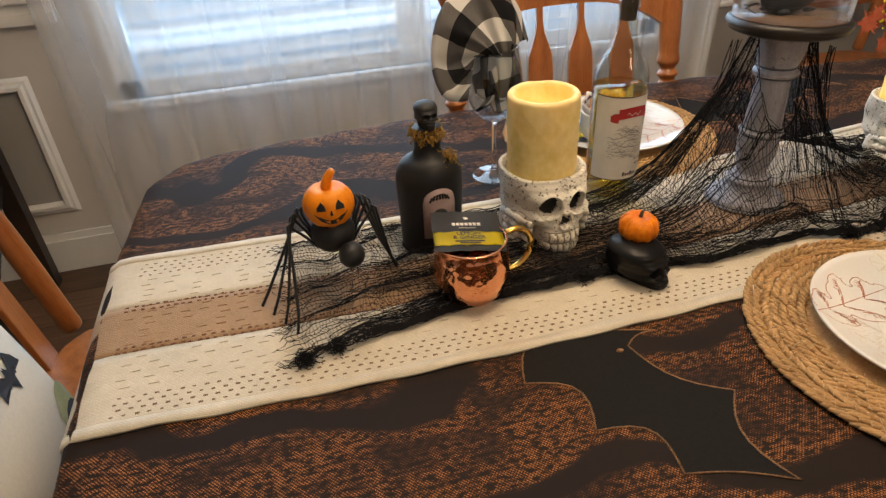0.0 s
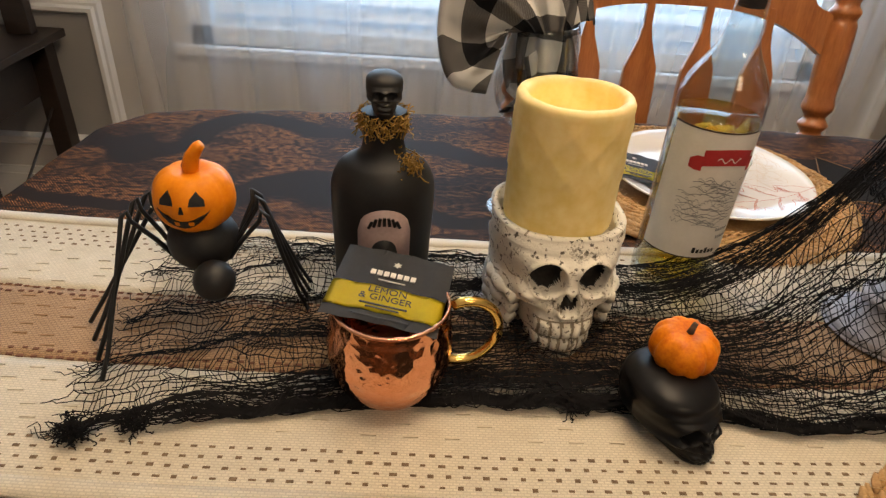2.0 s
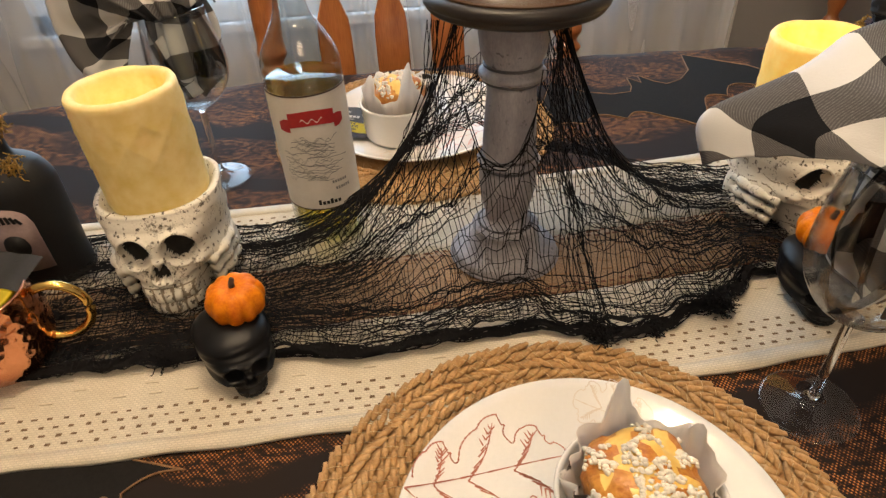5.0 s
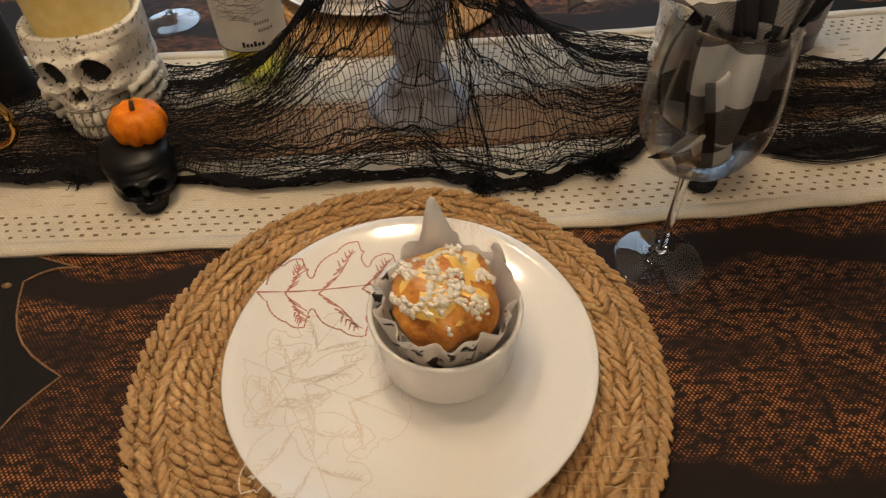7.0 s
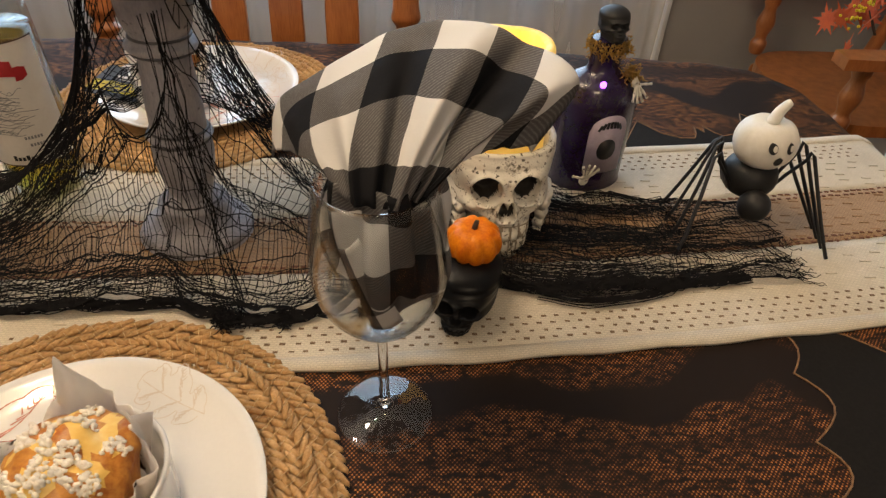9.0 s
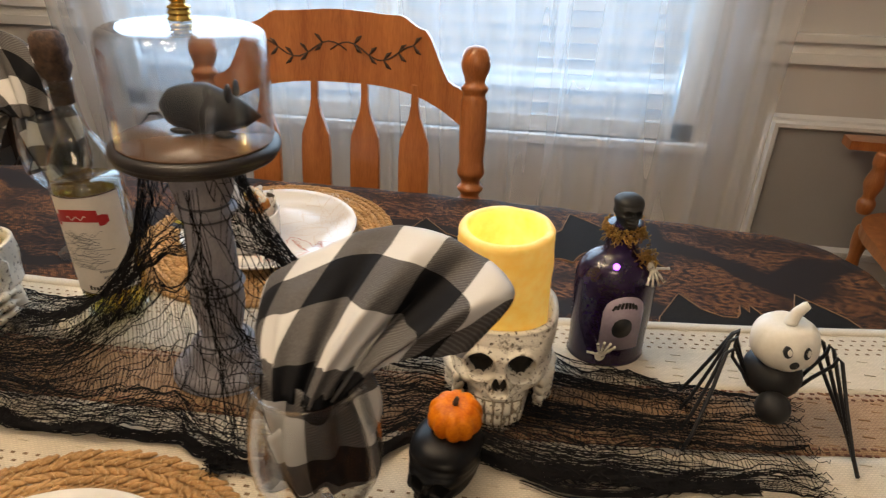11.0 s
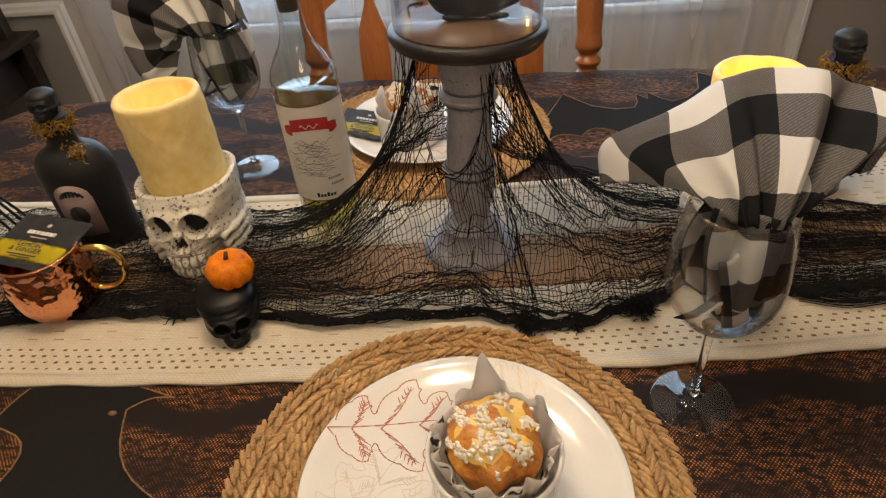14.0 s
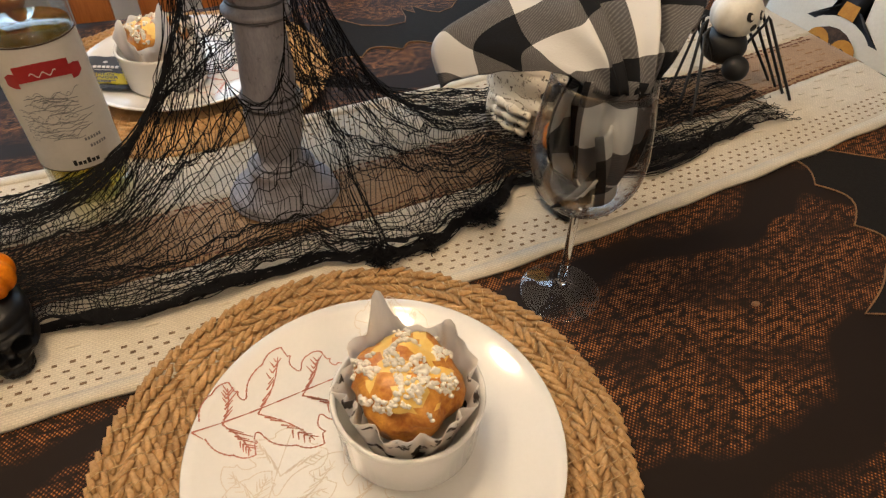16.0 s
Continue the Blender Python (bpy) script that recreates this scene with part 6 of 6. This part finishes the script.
def gauze():
    rnd = random.Random(11)
    nx, ny = 320, 66
    verts, faces = [], []

    def strand(path, r):
        base = len(verts)
        for k, p in enumerate(path):
            d = (path[min(k + 1, len(path) - 1)] - path[max(k - 1, 0)])
            d = d.normalized() if d.length > 1e-7 else Vector((1, 0, 0))
            u = d.cross(Vector((0.13, 0.1, 1)))
            u = u.normalized() if u.length > 1e-5 else Vector((1, 0, 0))
            w = d.cross(u)
            for q in range(3):
                a = 2.0944 * q
                verts.append(p + r * (math.cos(a) * u + math.sin(a) * w))
        for k in range(len(path) - 1):
            for q in range(3):
                a, b = base + 3 * k + q, base + 3 * k + (q + 1) % 3
                faces.append((a, b, b + 3, a + 3))
    for layer, (X0, X1) in enumerate(((-0.67, 0.60), (-0.56, 0.50))):
        if layer:
            nx, ny = 150, 20
        pts = {}
        for i in range(nx + 1):
            s = i / nx
            x = X0 + (X1 - X0) * s
            lo = front_edge(min(x, 0.56))
            hi = 0.085 + 0.02 * math.sin(x * 9) + 0.02 * math.exp(-((x - 0.1) / 0.15) ** 2)
            for j in range(ny + 1):
                t = j / ny
                # gather the threads into bunched folds
                t = 0.5 - 0.5 * math.cos(math.pi * t) * (0.75 + 0.25 * abs(math.cos(math.pi * t)))
                t2 = t + 0.032 * math.sin(t * 6.28 * 4 + 3 * math.sin(x * 6)) + 0.012 * math.sin(t * 6.28 * 9 + x * 11)
                y = lo + (hi - lo) * t2 + 0.016 * noise.noise((x * 14, t * 5, 1.0 + layer)) + 0.0050 * noise.noise((x * 60, t * 30, 4.0))
                px = x + 0.018 * noise.noise((x * 12, t * 7, 8.0 + layer)) + 0.0070 * noise.noise((x * 70, t * 40, 12.0))
                d = math.hypot(px, y)
                if 1e-6 < d < 0.036:
                    k = 0.036 / d
                    px, y = px * k, y * k
                lift = 0.004 * layer + 0.006 * (0.5 + noise.noise((px * 22, y * 30, 5.0))) + 0.003 * abs(noise.noise((px * 80, y * 80, 6.0)))
                pts[i, j] = Vector((px, y, gauze_height(px, y, max(0, lift))))
        for j in range(ny + 1):
            r = 0.00040 * rnd.uniform(0.8, 1.6)
            run = []
            for i in range(nx + 1):
                if rnd.random() < 0.004 and len(run) > 6:
                    strand(run, r)
                    run = []
                if len(run) and (pts[i, j] - run[-1]).length > 0.035:
                    if len(run) > 1:
                        strand(run, r)
                    run = []
                run.append(pts[i, j])
            if len(run) > 1:
                strand(run, r)
        for i in range(0, nx + 1):
            run = []
            for j in range(ny + 1):
                if rnd.random() < (0.05 if abs(i / nx - 0.53) > 0.2 else 0.015) and len(run) > 1:
                    strand(run, 0.00040)
                    run = []
                if len(run) and (pts[i, j] - run[-1]).length > 0.03:
                    if len(run) > 1:
                        strand(run, 0.00040)
                    run = []
                run.append(pts[i, j])
            if len(run) > 1:
                strand(run, 0.00040)
        # loose fringe at both ends
        for end, sign in ((0, -1), (nx, 1)):
            for j in range(0, ny + 1):
                p = pts[end, j].copy()
                path = [p.copy()]
                for _ in range(rnd.randint(2, 7)):
                    p = p + Vector((sign * rnd.uniform(0.001, 0.005), rnd.gauss(0, 0.003), 0))
                    p.z = RUN_Z + 0.002 + rnd.uniform(0, 0.003)
                    path.append(p.copy())
                strand(path, 0.0004)
    # bunched bundles that run along the cloth
    for x0, x1, v0, v1, count_, spread in ((-0.62, -0.10, 0.10, 0.16, 46, 0.007), (-0.60, -0.20, 0.42, 0.30, 30, 0.009), (-0.52, -0.12, 0.78, 0.62, 30, 0.008), (0.12, 0.56, 0.16, 0.12, 26, 0.008), (0.12, 0.58, 0.38, 0.46, 40, 0.010), (0.08, 0.50, 0.80, 0.72, 30, 0.008), (-0.20, 0.08, 0.05, 0.10, 12, 0.006), (-0.30, -0.05, 0.28, 0.42, 42, 0.015), (-0.29, -0.06, 0.58, 0.72, 30, 0.015)):
        for _ in range(count_):
            dy, wob, phase = rnd.gauss(0, spread), rnd.uniform(0.002, 0.006), rnd.uniform(0, 30)
            a0 = rnd.uniform(0, 0.35)
            a1 = rnd.uniform(0.6, 1.0)
            path = []
            for k in range(41):
                t = a0 + (a1 - a0) * k / 40
                x = x0 + (x1 - x0) * t
                lo, hi = front_edge(min(x, 0.56)), 0.09
                y = lo + (hi - lo) * (v0 + (v1 - v0) * t) + dy + wob * noise.noise((x * 24, phase, 0.0)) + 0.0025 * noise.noise((x * 110, phase, 3.0))
                d = math.hypot(x - 0.010, y - 0.010)
                if d < 0.05:
                    continue
                path.append(Vector((x, y, gauze_height(x, y, 0.003 + 0.004 * abs(noise.noise((x * 30, phase, 5.0)))))))
            if len(path) > 4 and max((q - p).length for p, q in zip(path, path[1:])) < 0.03:
                strand(path, 0.00048)
    # a slack loop of twisted threads at the east end
    for _ in range(24):
        o = Vector((rnd.gauss(0, 0.003), rnd.gauss(0, 0.003), abs(rnd.gauss(0, 0.003))))
        path = [spline(((0.345, -0.086, 0), (0.39, -0.096, 0), (0.455, -0.084, 0), (0.478, -0.068, 0), (0.50, -0.052, 0), (0.545, -0.044, 0)), k / 30) + o + Vector((0, 0.002 * noise.noise((k * 0.4, o.x * 900, 0)), RUN_Z + 0.003)) for k in range(rnd.randint(20, 31))]
        strand(path, 0.0005)
    # the front edge, twisted into a lumpy rope
    rope = []
    for k in range(601):
        x = -0.672 + 1.225 * k / 600
        thick = 0.0068 + 0.0042 * noise.noise((x * 21, 3.0, 0.0)) + sum(h * math.exp(-((x - c) / w) ** 2) for c, h, w in ((-0.66, 0.008, 0.02), (-0.60, 0.005, 0.03), (-0.31, 0.004, 0.03), (0.070, 0.008, 0.013), (0.118, 0.003, 0.014), (0.183, 0.009, 0.013), (0.40, 0.003, 0.08)))
        rope.append((x, front_edge(x), thick))
    for _ in range(62):
        turns, phase, reach, start = rnd.uniform(7, 16) * rnd.choice((-1, 1)), rnd.uniform(0, 6.28), rnd.uniform(0.2, 1.0), rnd.randint(0, 60)
        path = []
        for k in range(start, 601, 2):
            x, y, r = rope[k]
            if len(path) > 12 and rnd.random() < 0.02:
                strand(path, 0.00055)
                path = []
            a = phase + turns * x * 6.28 / 1.2 + 2.2 * noise.noise((x * 30, phase, 2.0))
            q = reach * (0.75 + 0.5 * noise.noise((x * 45, phase * 3, 7.0)))
            path.append(Vector((x + 0.004 * noise.noise((x * 90, phase, 1.0)), y + 0.003 + r * 1.35 * q * math.cos(a), RUN_Z + 0.0012 + r * 0.62 * (1 + 0.95 * q * math.sin(a)))))
        if len(path) > 1:
            strand(path, 0.00055)
    # knotted lumps on the rope
    for cx_, r, n in ((-0.660, 0.009, 150), (-0.625, 0.007, 80), (-0.31, 0.007, 90), (0.070, 0.0085, 190), (0.118, 0.0055, 60), (0.183, 0.0095, 260)):
        for _ in range(n):
            p = Vector((cx_ + rnd.gauss(0, r * 0.55), front_edge(cx_) + rnd.gauss(0, r * 0.5), RUN_Z + r + rnd.gauss(0, r * 0.5)))
            path = [p.copy()]
            d = Vector((rnd.gauss(0, 1), rnd.gauss(0, 1), rnd.gauss(0, 0.6))).normalized()
            for _ in range(7):
                d = (d + Vector((rnd.gauss(0, 0.9), rnd.gauss(0, 0.9), rnd.gauss(0, 0.6)))).normalized()
                p = p + d * 0.0017
                p.z = max(RUN_Z + 0.0012, p.z)
                path.append(p.copy())
            strand(path, 0.0005)
    # a hanging gathered strip down the stand's front
    for top_, bottom in (((0.036, -0.040), (0.075, -0.11)), ((-0.05, 0.03), (-0.16, 0.05)), ((0.055, 0.02), (0.135, 0.045))):
        for _ in range(11):
            path = []
            o = Vector((rnd.gauss(0, 0.004), rnd.gauss(0, 0.004), 0))
            for k in range(14):
                t = k / 13
                path.append(Vector((top_[0] + (bottom[0] - top_[0]) * t ** 1.6, top_[1] + (bottom[1] - top_[1]) * t ** 1.6, RUN_Z + 0.237 - 0.232 * t ** 0.85)) + o * (1 + t) + Vector((rnd.gauss(0, 0.0015), rnd.gauss(0, 0.0015), 0)))
            strand(path, 0.00045)
    me = bpy.data.meshes.new("gauze_cloth")
    me.from_pydata([tuple(v) for v in verts], [], faces)
    me.materials.append(M_NET)
    ob = new("gauze_cloth", me)
    tagged(ob, "torn black gauze cloth draped over the runner and cake stand", "gauze cloth", kind="stuff")


gauze()


# ---- chairs ----
POST = smooth_profile([(0.0, 0.0), (0.019, 0.0), (0.020, 0.05), (0.021, 0.20), (0.0185, 0.29), (0.0155, 0.305), (0.0225, 0.318), (0.0155, 0.330), (0.0225, 0.343), (0.0155, 0.356), (0.0235, 0.372), (0.0205, 0.395), (0.022, 0.43), (0.022, 0.50), (0.0185, 0.515), (0.0225, 0.528), (0.0165, 0.540), (0.0225, 0.560), (0.0235, 0.575), (0.016, 0.596), (0.0, 0.602)], 4)


def dining_chair(m, label):
    """A pressed-back oak chair; origin on the floor under the seat's middle, back towards +y."""
    root = thing("dining_chair", m, label, "chair", "dining chairs")
    seat = plate_shape([(0.235 * math.copysign(abs(math.cos(a)) ** 0.6, math.cos(a)), 0.215 * math.copysign(abs(math.sin(a)) ** 0.6, math.sin(a))) for a in [2 * math.pi * k / 40 for k in range(40)]], 0.425, 0.455)
    part("seat", seat, M_OAK, root, smooth=False)
    for x, y in ((-0.18, -0.17), (0.18, -0.17), (-0.17, 0.17), (0.17, 0.17)):
        part("leg", lathe(smooth_profile([(0.0, 0), (0.013, 0.0), (0.018, 0.10), (0.014, 0.14), (0.024, 0.25), (0.016, 0.33), (0.022, 0.38), (0.02, 0.428), (0, 0.428)], 3), 16), M_OAK, root, m=pose(x, y, 0))
    lean = -9
    for x in (-0.238, 0.238):
        part("post", lathe([(r, z * 0.94) for r, z in POST], 20), M_OAK, root, m=pose(x, 0.19, 0.45, lean, 0, 3 if x > 0 else -3))
    back = pose(0, 0.19, 0.45, lean, 0, 0)
    # crest rail: an arched board with pressed sprigs
    n = 56
    bm = bmesh.new()
    rows = []
    for i in range(n + 1):
        s = 2 * i / n - 1
        x = 0.232 * s
        low = 0.490 - 0.075 * abs(s) ** 3
        high = curve(((0, 0.612), (0.45, 0.606), (0.62, 0.586), (0.86, 0.498), (1.0, 0.480)), abs(s))
        y = 0.030 * (1 - s * s)
        rows.append([bm.verts.new((x, y - 0.010, low)), bm.verts.new((x, y - 0.010, high)), bm.verts.new((x, y + 0.010, high)), bm.verts.new((x, y + 0.010, low))])
    for a, b in zip(rows, rows[1:]):
        for k in range(4):
            bm.faces.new((a[k], a[(k + 1) % 4], b[(k + 1) % 4], b[k]))
    bm.faces.new(rows[0])
    bm.faces.new(rows[-1][::-1])
    crest = part("crest_rail", bm, M_OAK, root, "arched top rail with pressed leaf sprigs", smooth=False, m=back)
    bm = bmesh.new()
    for sgn in (-1, 1):
        def at(s, z):
            return (0.232 * s, 0.030 * (1 - s * s) - 0.0105, z)
        tube([at(sgn * (0.62 * k / 14 - 0.06), 0.545 + 0.014 * math.sin(k * 0.55)) for k in range(15)], 0.0013, 5, bm)
        for k in range(5):
            s = sgn * (0.12 + 0.11 * k)
            for up in (-1, 1):
                z = 0.545 + 0.014 * math.sin((abs(s) + 0.06) / 0.62 * 14 * 0.55)
                tube([at(s, z), at(s + sgn * 0.03, z + up * 0.010), at(s + sgn * 0.055, z + up * 0.014)], 0.0026, 5, bm, lambda t: 0.3 + 1.0 * math.sin(3.1 * min(1, t + 0.05)))
    part("pressed_sprig", bm, M_CORK, crest, "dark pressed leaf sprig")
    for k in range(4):
        x = -0.135 + 0.0895 * k
        y = 0.026 * (1 - (x / 0.205) ** 2)
        o = [(-0.0265, 0.0), (0.0265, 0.0), (0.0265, 0.362), (0.0245, 0.394), (0.010, 0.437), (0.006, 0.460), (0.006, 0.495), (-0.006, 0.495), (-0.006, 0.460), (-0.010, 0.437), (-0.0245, 0.394), (-0.0265, 0.362)]
        bm = plate_shape(o, -0.006, 0.006, m=Matrix.Translation((x, y, 0.0)) @ Matrix.Rotation(radians(90), 4, "X"))
        bmesh.ops.bevel(bm, geom=[e for e in bm.edges if abs(e.verts[0].co.y - e.verts[1].co.y) < 1e-5], offset=0.0018, segments=1, affect="EDGES")
        part("slat", bm, M_OAK, root, "arrow-topped flat back slat", smooth=False, m=back)
    return root


dining_chair(pose(-0.040, 0.300, 0, 0, 0, 0) @ Matrix.Diagonal((1.05, 1, 1, 1)), "honey oak pressed-back chair drawn up to the table")
dining_chair(pose(1.04, 0.15, 0, 0, 0, -90), "honey oak chair at the table's end with a printed cushion")
dining_chair(pose(-0.93, 0.22, 0, 0, 0, 90), "honey oak chair at the table's end with a printed cushion")
corner = dining_chair(pose(1.40, 1.08, 0, 0, 0, -90), "honey oak armchair standing in the corner by the wall")
for sgn in (-1, 1):
    part("armrest", plate_shape([(sgn * 0.275 - 0.028, -0.25), (sgn * 0.275 + 0.028, -0.25), (sgn * 0.275 + 0.032, -0.18), (sgn * 0.262 + 0.022, 0.22), (sgn * 0.262 - 0.022, 0.22), (sgn * 0.275 - 0.032, -0.18)], 0.625, 0.650), M_OAK, corner, "broad flat armrest", smooth=False)
    part("arm_post", lathe(smooth_profile([(0, 0), (0.018, 0.0), (0.024, 0.03), (0.016, 0.05), (0.026, 0.09), (0.017, 0.13), (0.022, 0.15), (0.018, 0.181), (0, 0.181)], 4), 18), M_OAK, corner, m=pose(sgn * 0.24, -0.16, 0.445))


def cushion(m, label):
    root = thing("cushion", m, label, "cushion", "chair cushions")
    bm = bmesh.new()
    n = 20
    for side in (1, -1):
        g = [[bm.verts.new((0.21 * (1 - 0.06 * (1 - abs(v)) ** 1 * 0) * u * (1 - 0.05 * (1 - v * v)), side * 0.065 * (max(0.0, (1 - u * u) * (1 - v * v)) ** 0.45), 0.21 * v * (1 - 0.05 * (1 - u * u)))) for u in [2 * i / n - 1 for i in range(n + 1)]] for v in [2 * j / n - 1 for j in range(n + 1)]]
        for j in range(n):
            for i in range(n):
                bm.faces.new((g[j][i], g[j][i + 1], g[j + 1][i + 1], g[j + 1][i]))
    bmesh.ops.remove_doubles(bm, verts=bm.verts[:], dist=0.0004)
    part("cover", bm, M_PILLOW, root)
    return root


def print_on(root, outline, mm, name, lab, lift=0.001):
    """A printed patch that follows the cushion's swelling front (-y)."""
    bm = bmesh.new()

    def y(u, v):
        return -0.065 * max(0.0, (1 - min(1, (u / 0.21) ** 2)) * (1 - min(1, (v / 0.21) ** 2))) ** 0.45 - lift
    cx_ = sum(p[0] for p in outline) / len(outline)
    cz_ = sum(p[1] for p in outline) / len(outline)
    mid = bm.verts.new((cx_, y(cx_, cz_), cz_))
    rings = []
    for t in (0.5, 1.0):
        rings.append([bm.verts.new((cx_ + (a - cx_) * t, y(cx_ + (a - cx_) * t, cz_ + (b - cz_) * t), cz_ + (b - cz_) * t)) for a, b in outline])
    for i in range(len(outline)):
        j = (i + 1) % len(outline)
        bm.faces.new((mid, rings[0][i], rings[0][j]))
        bm.faces.new((rings[0][i], rings[1][i], rings[1][j], rings[0][j]))
    part(name, bm, mm, root, lab)


def disc(x, z, r, n=20):
    return [(x + r * math.cos(2 * math.pi * k / n), z + r * math.sin(2 * math.pi * k / n)) for k in range(n)]


right = cushion(pose(0.995, 0.16, 0.67, -8, 0, -90), "white cushion printed with a witch hat and round amber shapes")
print_on(right, [(-0.07, 0.055), (0.075, 0.055), (0.035, 0.075), (0.012, 0.155), (-0.012, 0.17), (-0.02, 0.15), (-0.035, 0.075)], M_PILLOWBLK, "hat_print", "black pointed hat print")
print_on(right, disc(0.0, 0.0, 0.058), M_CORK, "round_print", "brown rounded print", 0.0008)
for s in (-1, 1):
    print_on(right, disc(s * 0.026, 0.025, 0.0235), M_PILLOWORG, "ring_print", "amber ring print", 0.0018)
    print_on(right, disc(s * 0.024, 0.025, 0.009), M_PILLOWBLK, "dot_print", "black dot print", 0.0026)
print_on(right, [(-0.016, 0.075), (0.016, 0.075), (0.014, 0.098), (-0.014, 0.098)], M_PILLOWORG, "buckle_print", "amber buckle print", 0.0024)
print_on(right, disc(0.10, -0.02, 0.05), M_PILLOWTEAL, "pumpkin_print", "dark teal pumpkin print", 0.0015)
left = cushion(pose(-1.09, 0.0, 0.57, -12, 0, 92), "white cushion printed with black bats and shapes")
print_on(left, [(a * 0.9 + 0.07, b * 0.9 + 0.08) for a, b in bat_outline(0.05)], M_PILLOWBLK, "bat_print", "small black bat print")
print_on(left, disc(0.115, -0.115, 0.075), M_PILLOWBLK, "round_print", "large navy black print", 0.0012)
print_on(left, disc(0.130, -0.060, 0.055), M_PILLOWGRN, "green_print", "soft green print", 0.0008)
print_on(left, [(0.03, -0.18), (0.12, -0.18), (0.12, -0.14), (0.03, -0.14)], M_PILLOWORG, "amber_print", "amber corner print", 0.002)


# ---- dark desk against the wall, with a bone ornament ----
desk = thing("desk", pose(-1.76, 1.16, 0), "dark brown wooden desk standing against the wall", "desk")
part("top", box(-0.34, 0.31, -0.25, 0.24, 0.585, 0.607, 0.003), M_DARKWOOD, desk, smooth=False)
part("drawer_box", box(-0.30, 0.235, -0.20, 0.22, 0.43, 0.584, 0.003), M_DARKWOOD, desk, smooth=False)
for x in (-0.285, 0.255):
    for y in (-0.205, 0.195):
        part("leg", box(x - 0.026, x + 0.026, y - 0.026, y + 0.026, 0.0, 0.584, 0.003), M_DARKWOOD, desk, smooth=False)
for x in (-0.24, 0.235):
    part("upright", box(x - 0.032, x + 0.032, 0.150, 0.185, 0.608, 1.35, 0.003), M_DARKWOOD, desk, smooth=False)
part("back_rail", box(-0.208, 0.203, 0.160, 0.178, 0.80, 0.86, 0.003), M_DARKWOOD, desk, smooth=False)
part("brace", tube([(0.255, -0.19, 0.16), (0.255, 0.18, 0.40)], 0.004, 6), M_DARKWOOD, desk, "thin dark metal brace")
bm = tube([(-0.12, 0, 0.022), (0.0, 0, 0.0215), (0.12, 0, 0.022)], 0.017, 14, taper=lambda t: 0.85 + 0.5 * (2 * t - 1) ** 2)
for sgn in (-1, 1):
    for q in (-1, 1):
        ball(0.024, (sgn * 0.128, q * 0.018, 0.025), (1.0, 0.95, 0.95), 3, bm)
bone = part("bone_ornament", bm, M_PAPER)
bone.matrix_basis = pose(-1.69, 1.21, 0.607)
tagged(bone, "pale cream bone-shaped ornament lying on the dark desk", "ornament")


# ---- maple leaf garland on the end chair ----
garland = thing("leaf_garland", pose(1.25, 0.92, 0.72), "orange silk maple leaf spray with yellow berries on the armchair", "leaf spray")
rnd = random.Random(21)
star = []
for k in range(22):
    a = 2 * math.pi * k / 22
    star.append((0.042 * (1.0 if k % 4 == 0 else 0.62 if k % 2 == 0 else 0.42) * math.cos(a), 0.042 * (1.0 if k % 4 == 0 else 0.62 if k % 2 == 0 else 0.42) * math.sin(a)))
leaf = plate_shape(star, -0.0003, 0.0003)
leaf_me = mesh("maple_leaf", leaf, M_MAPLE, False)
for k in range(12):
    o = new("leaf", leaf_me)
    o.matrix_basis = pose(rnd.gauss(0, 0.03), rnd.gauss(0, 0.05), rnd.gauss(0, 0.05), rnd.uniform(30, 120), rnd.uniform(-40, 40), rnd.uniform(-140, -40))
    o.parent = garland
bm = bmesh.new()
for _ in range(30):
    ball(0.004, (rnd.gauss(-0.03, 0.01), rnd.gauss(0, 0.02), rnd.gauss(-0.01, 0.02)), level=1, bm=bm)
part("berry_cluster", bm, M_YELLOW, garland, "small yellow berries")
part("twig", tube([(0, -0.05, -0.05), (-0.01, 0, 0), (0.0, 0.05, 0.06)], 0.003, 6), M_CORK, garland)

# ---- floor planks ----
for k in range(24):
    y0 = -2.8 + 0.178 * k
    off = 0.6 * (k % 3)
    x0 = -3.0
    while x0 < 2.8:
        x1 = min(2.8, x0 + 1.6 if x0 > -3.0 else x0 + 0.7 + off)
        part("plank", box(x0 + 0.001, x1 - 0.001, y0 + 0.001, min(WY - 0.02, y0 + 0.177), -0.006, 0.0), M_FLOOR, floor, smooth=False)
        x0 = x1
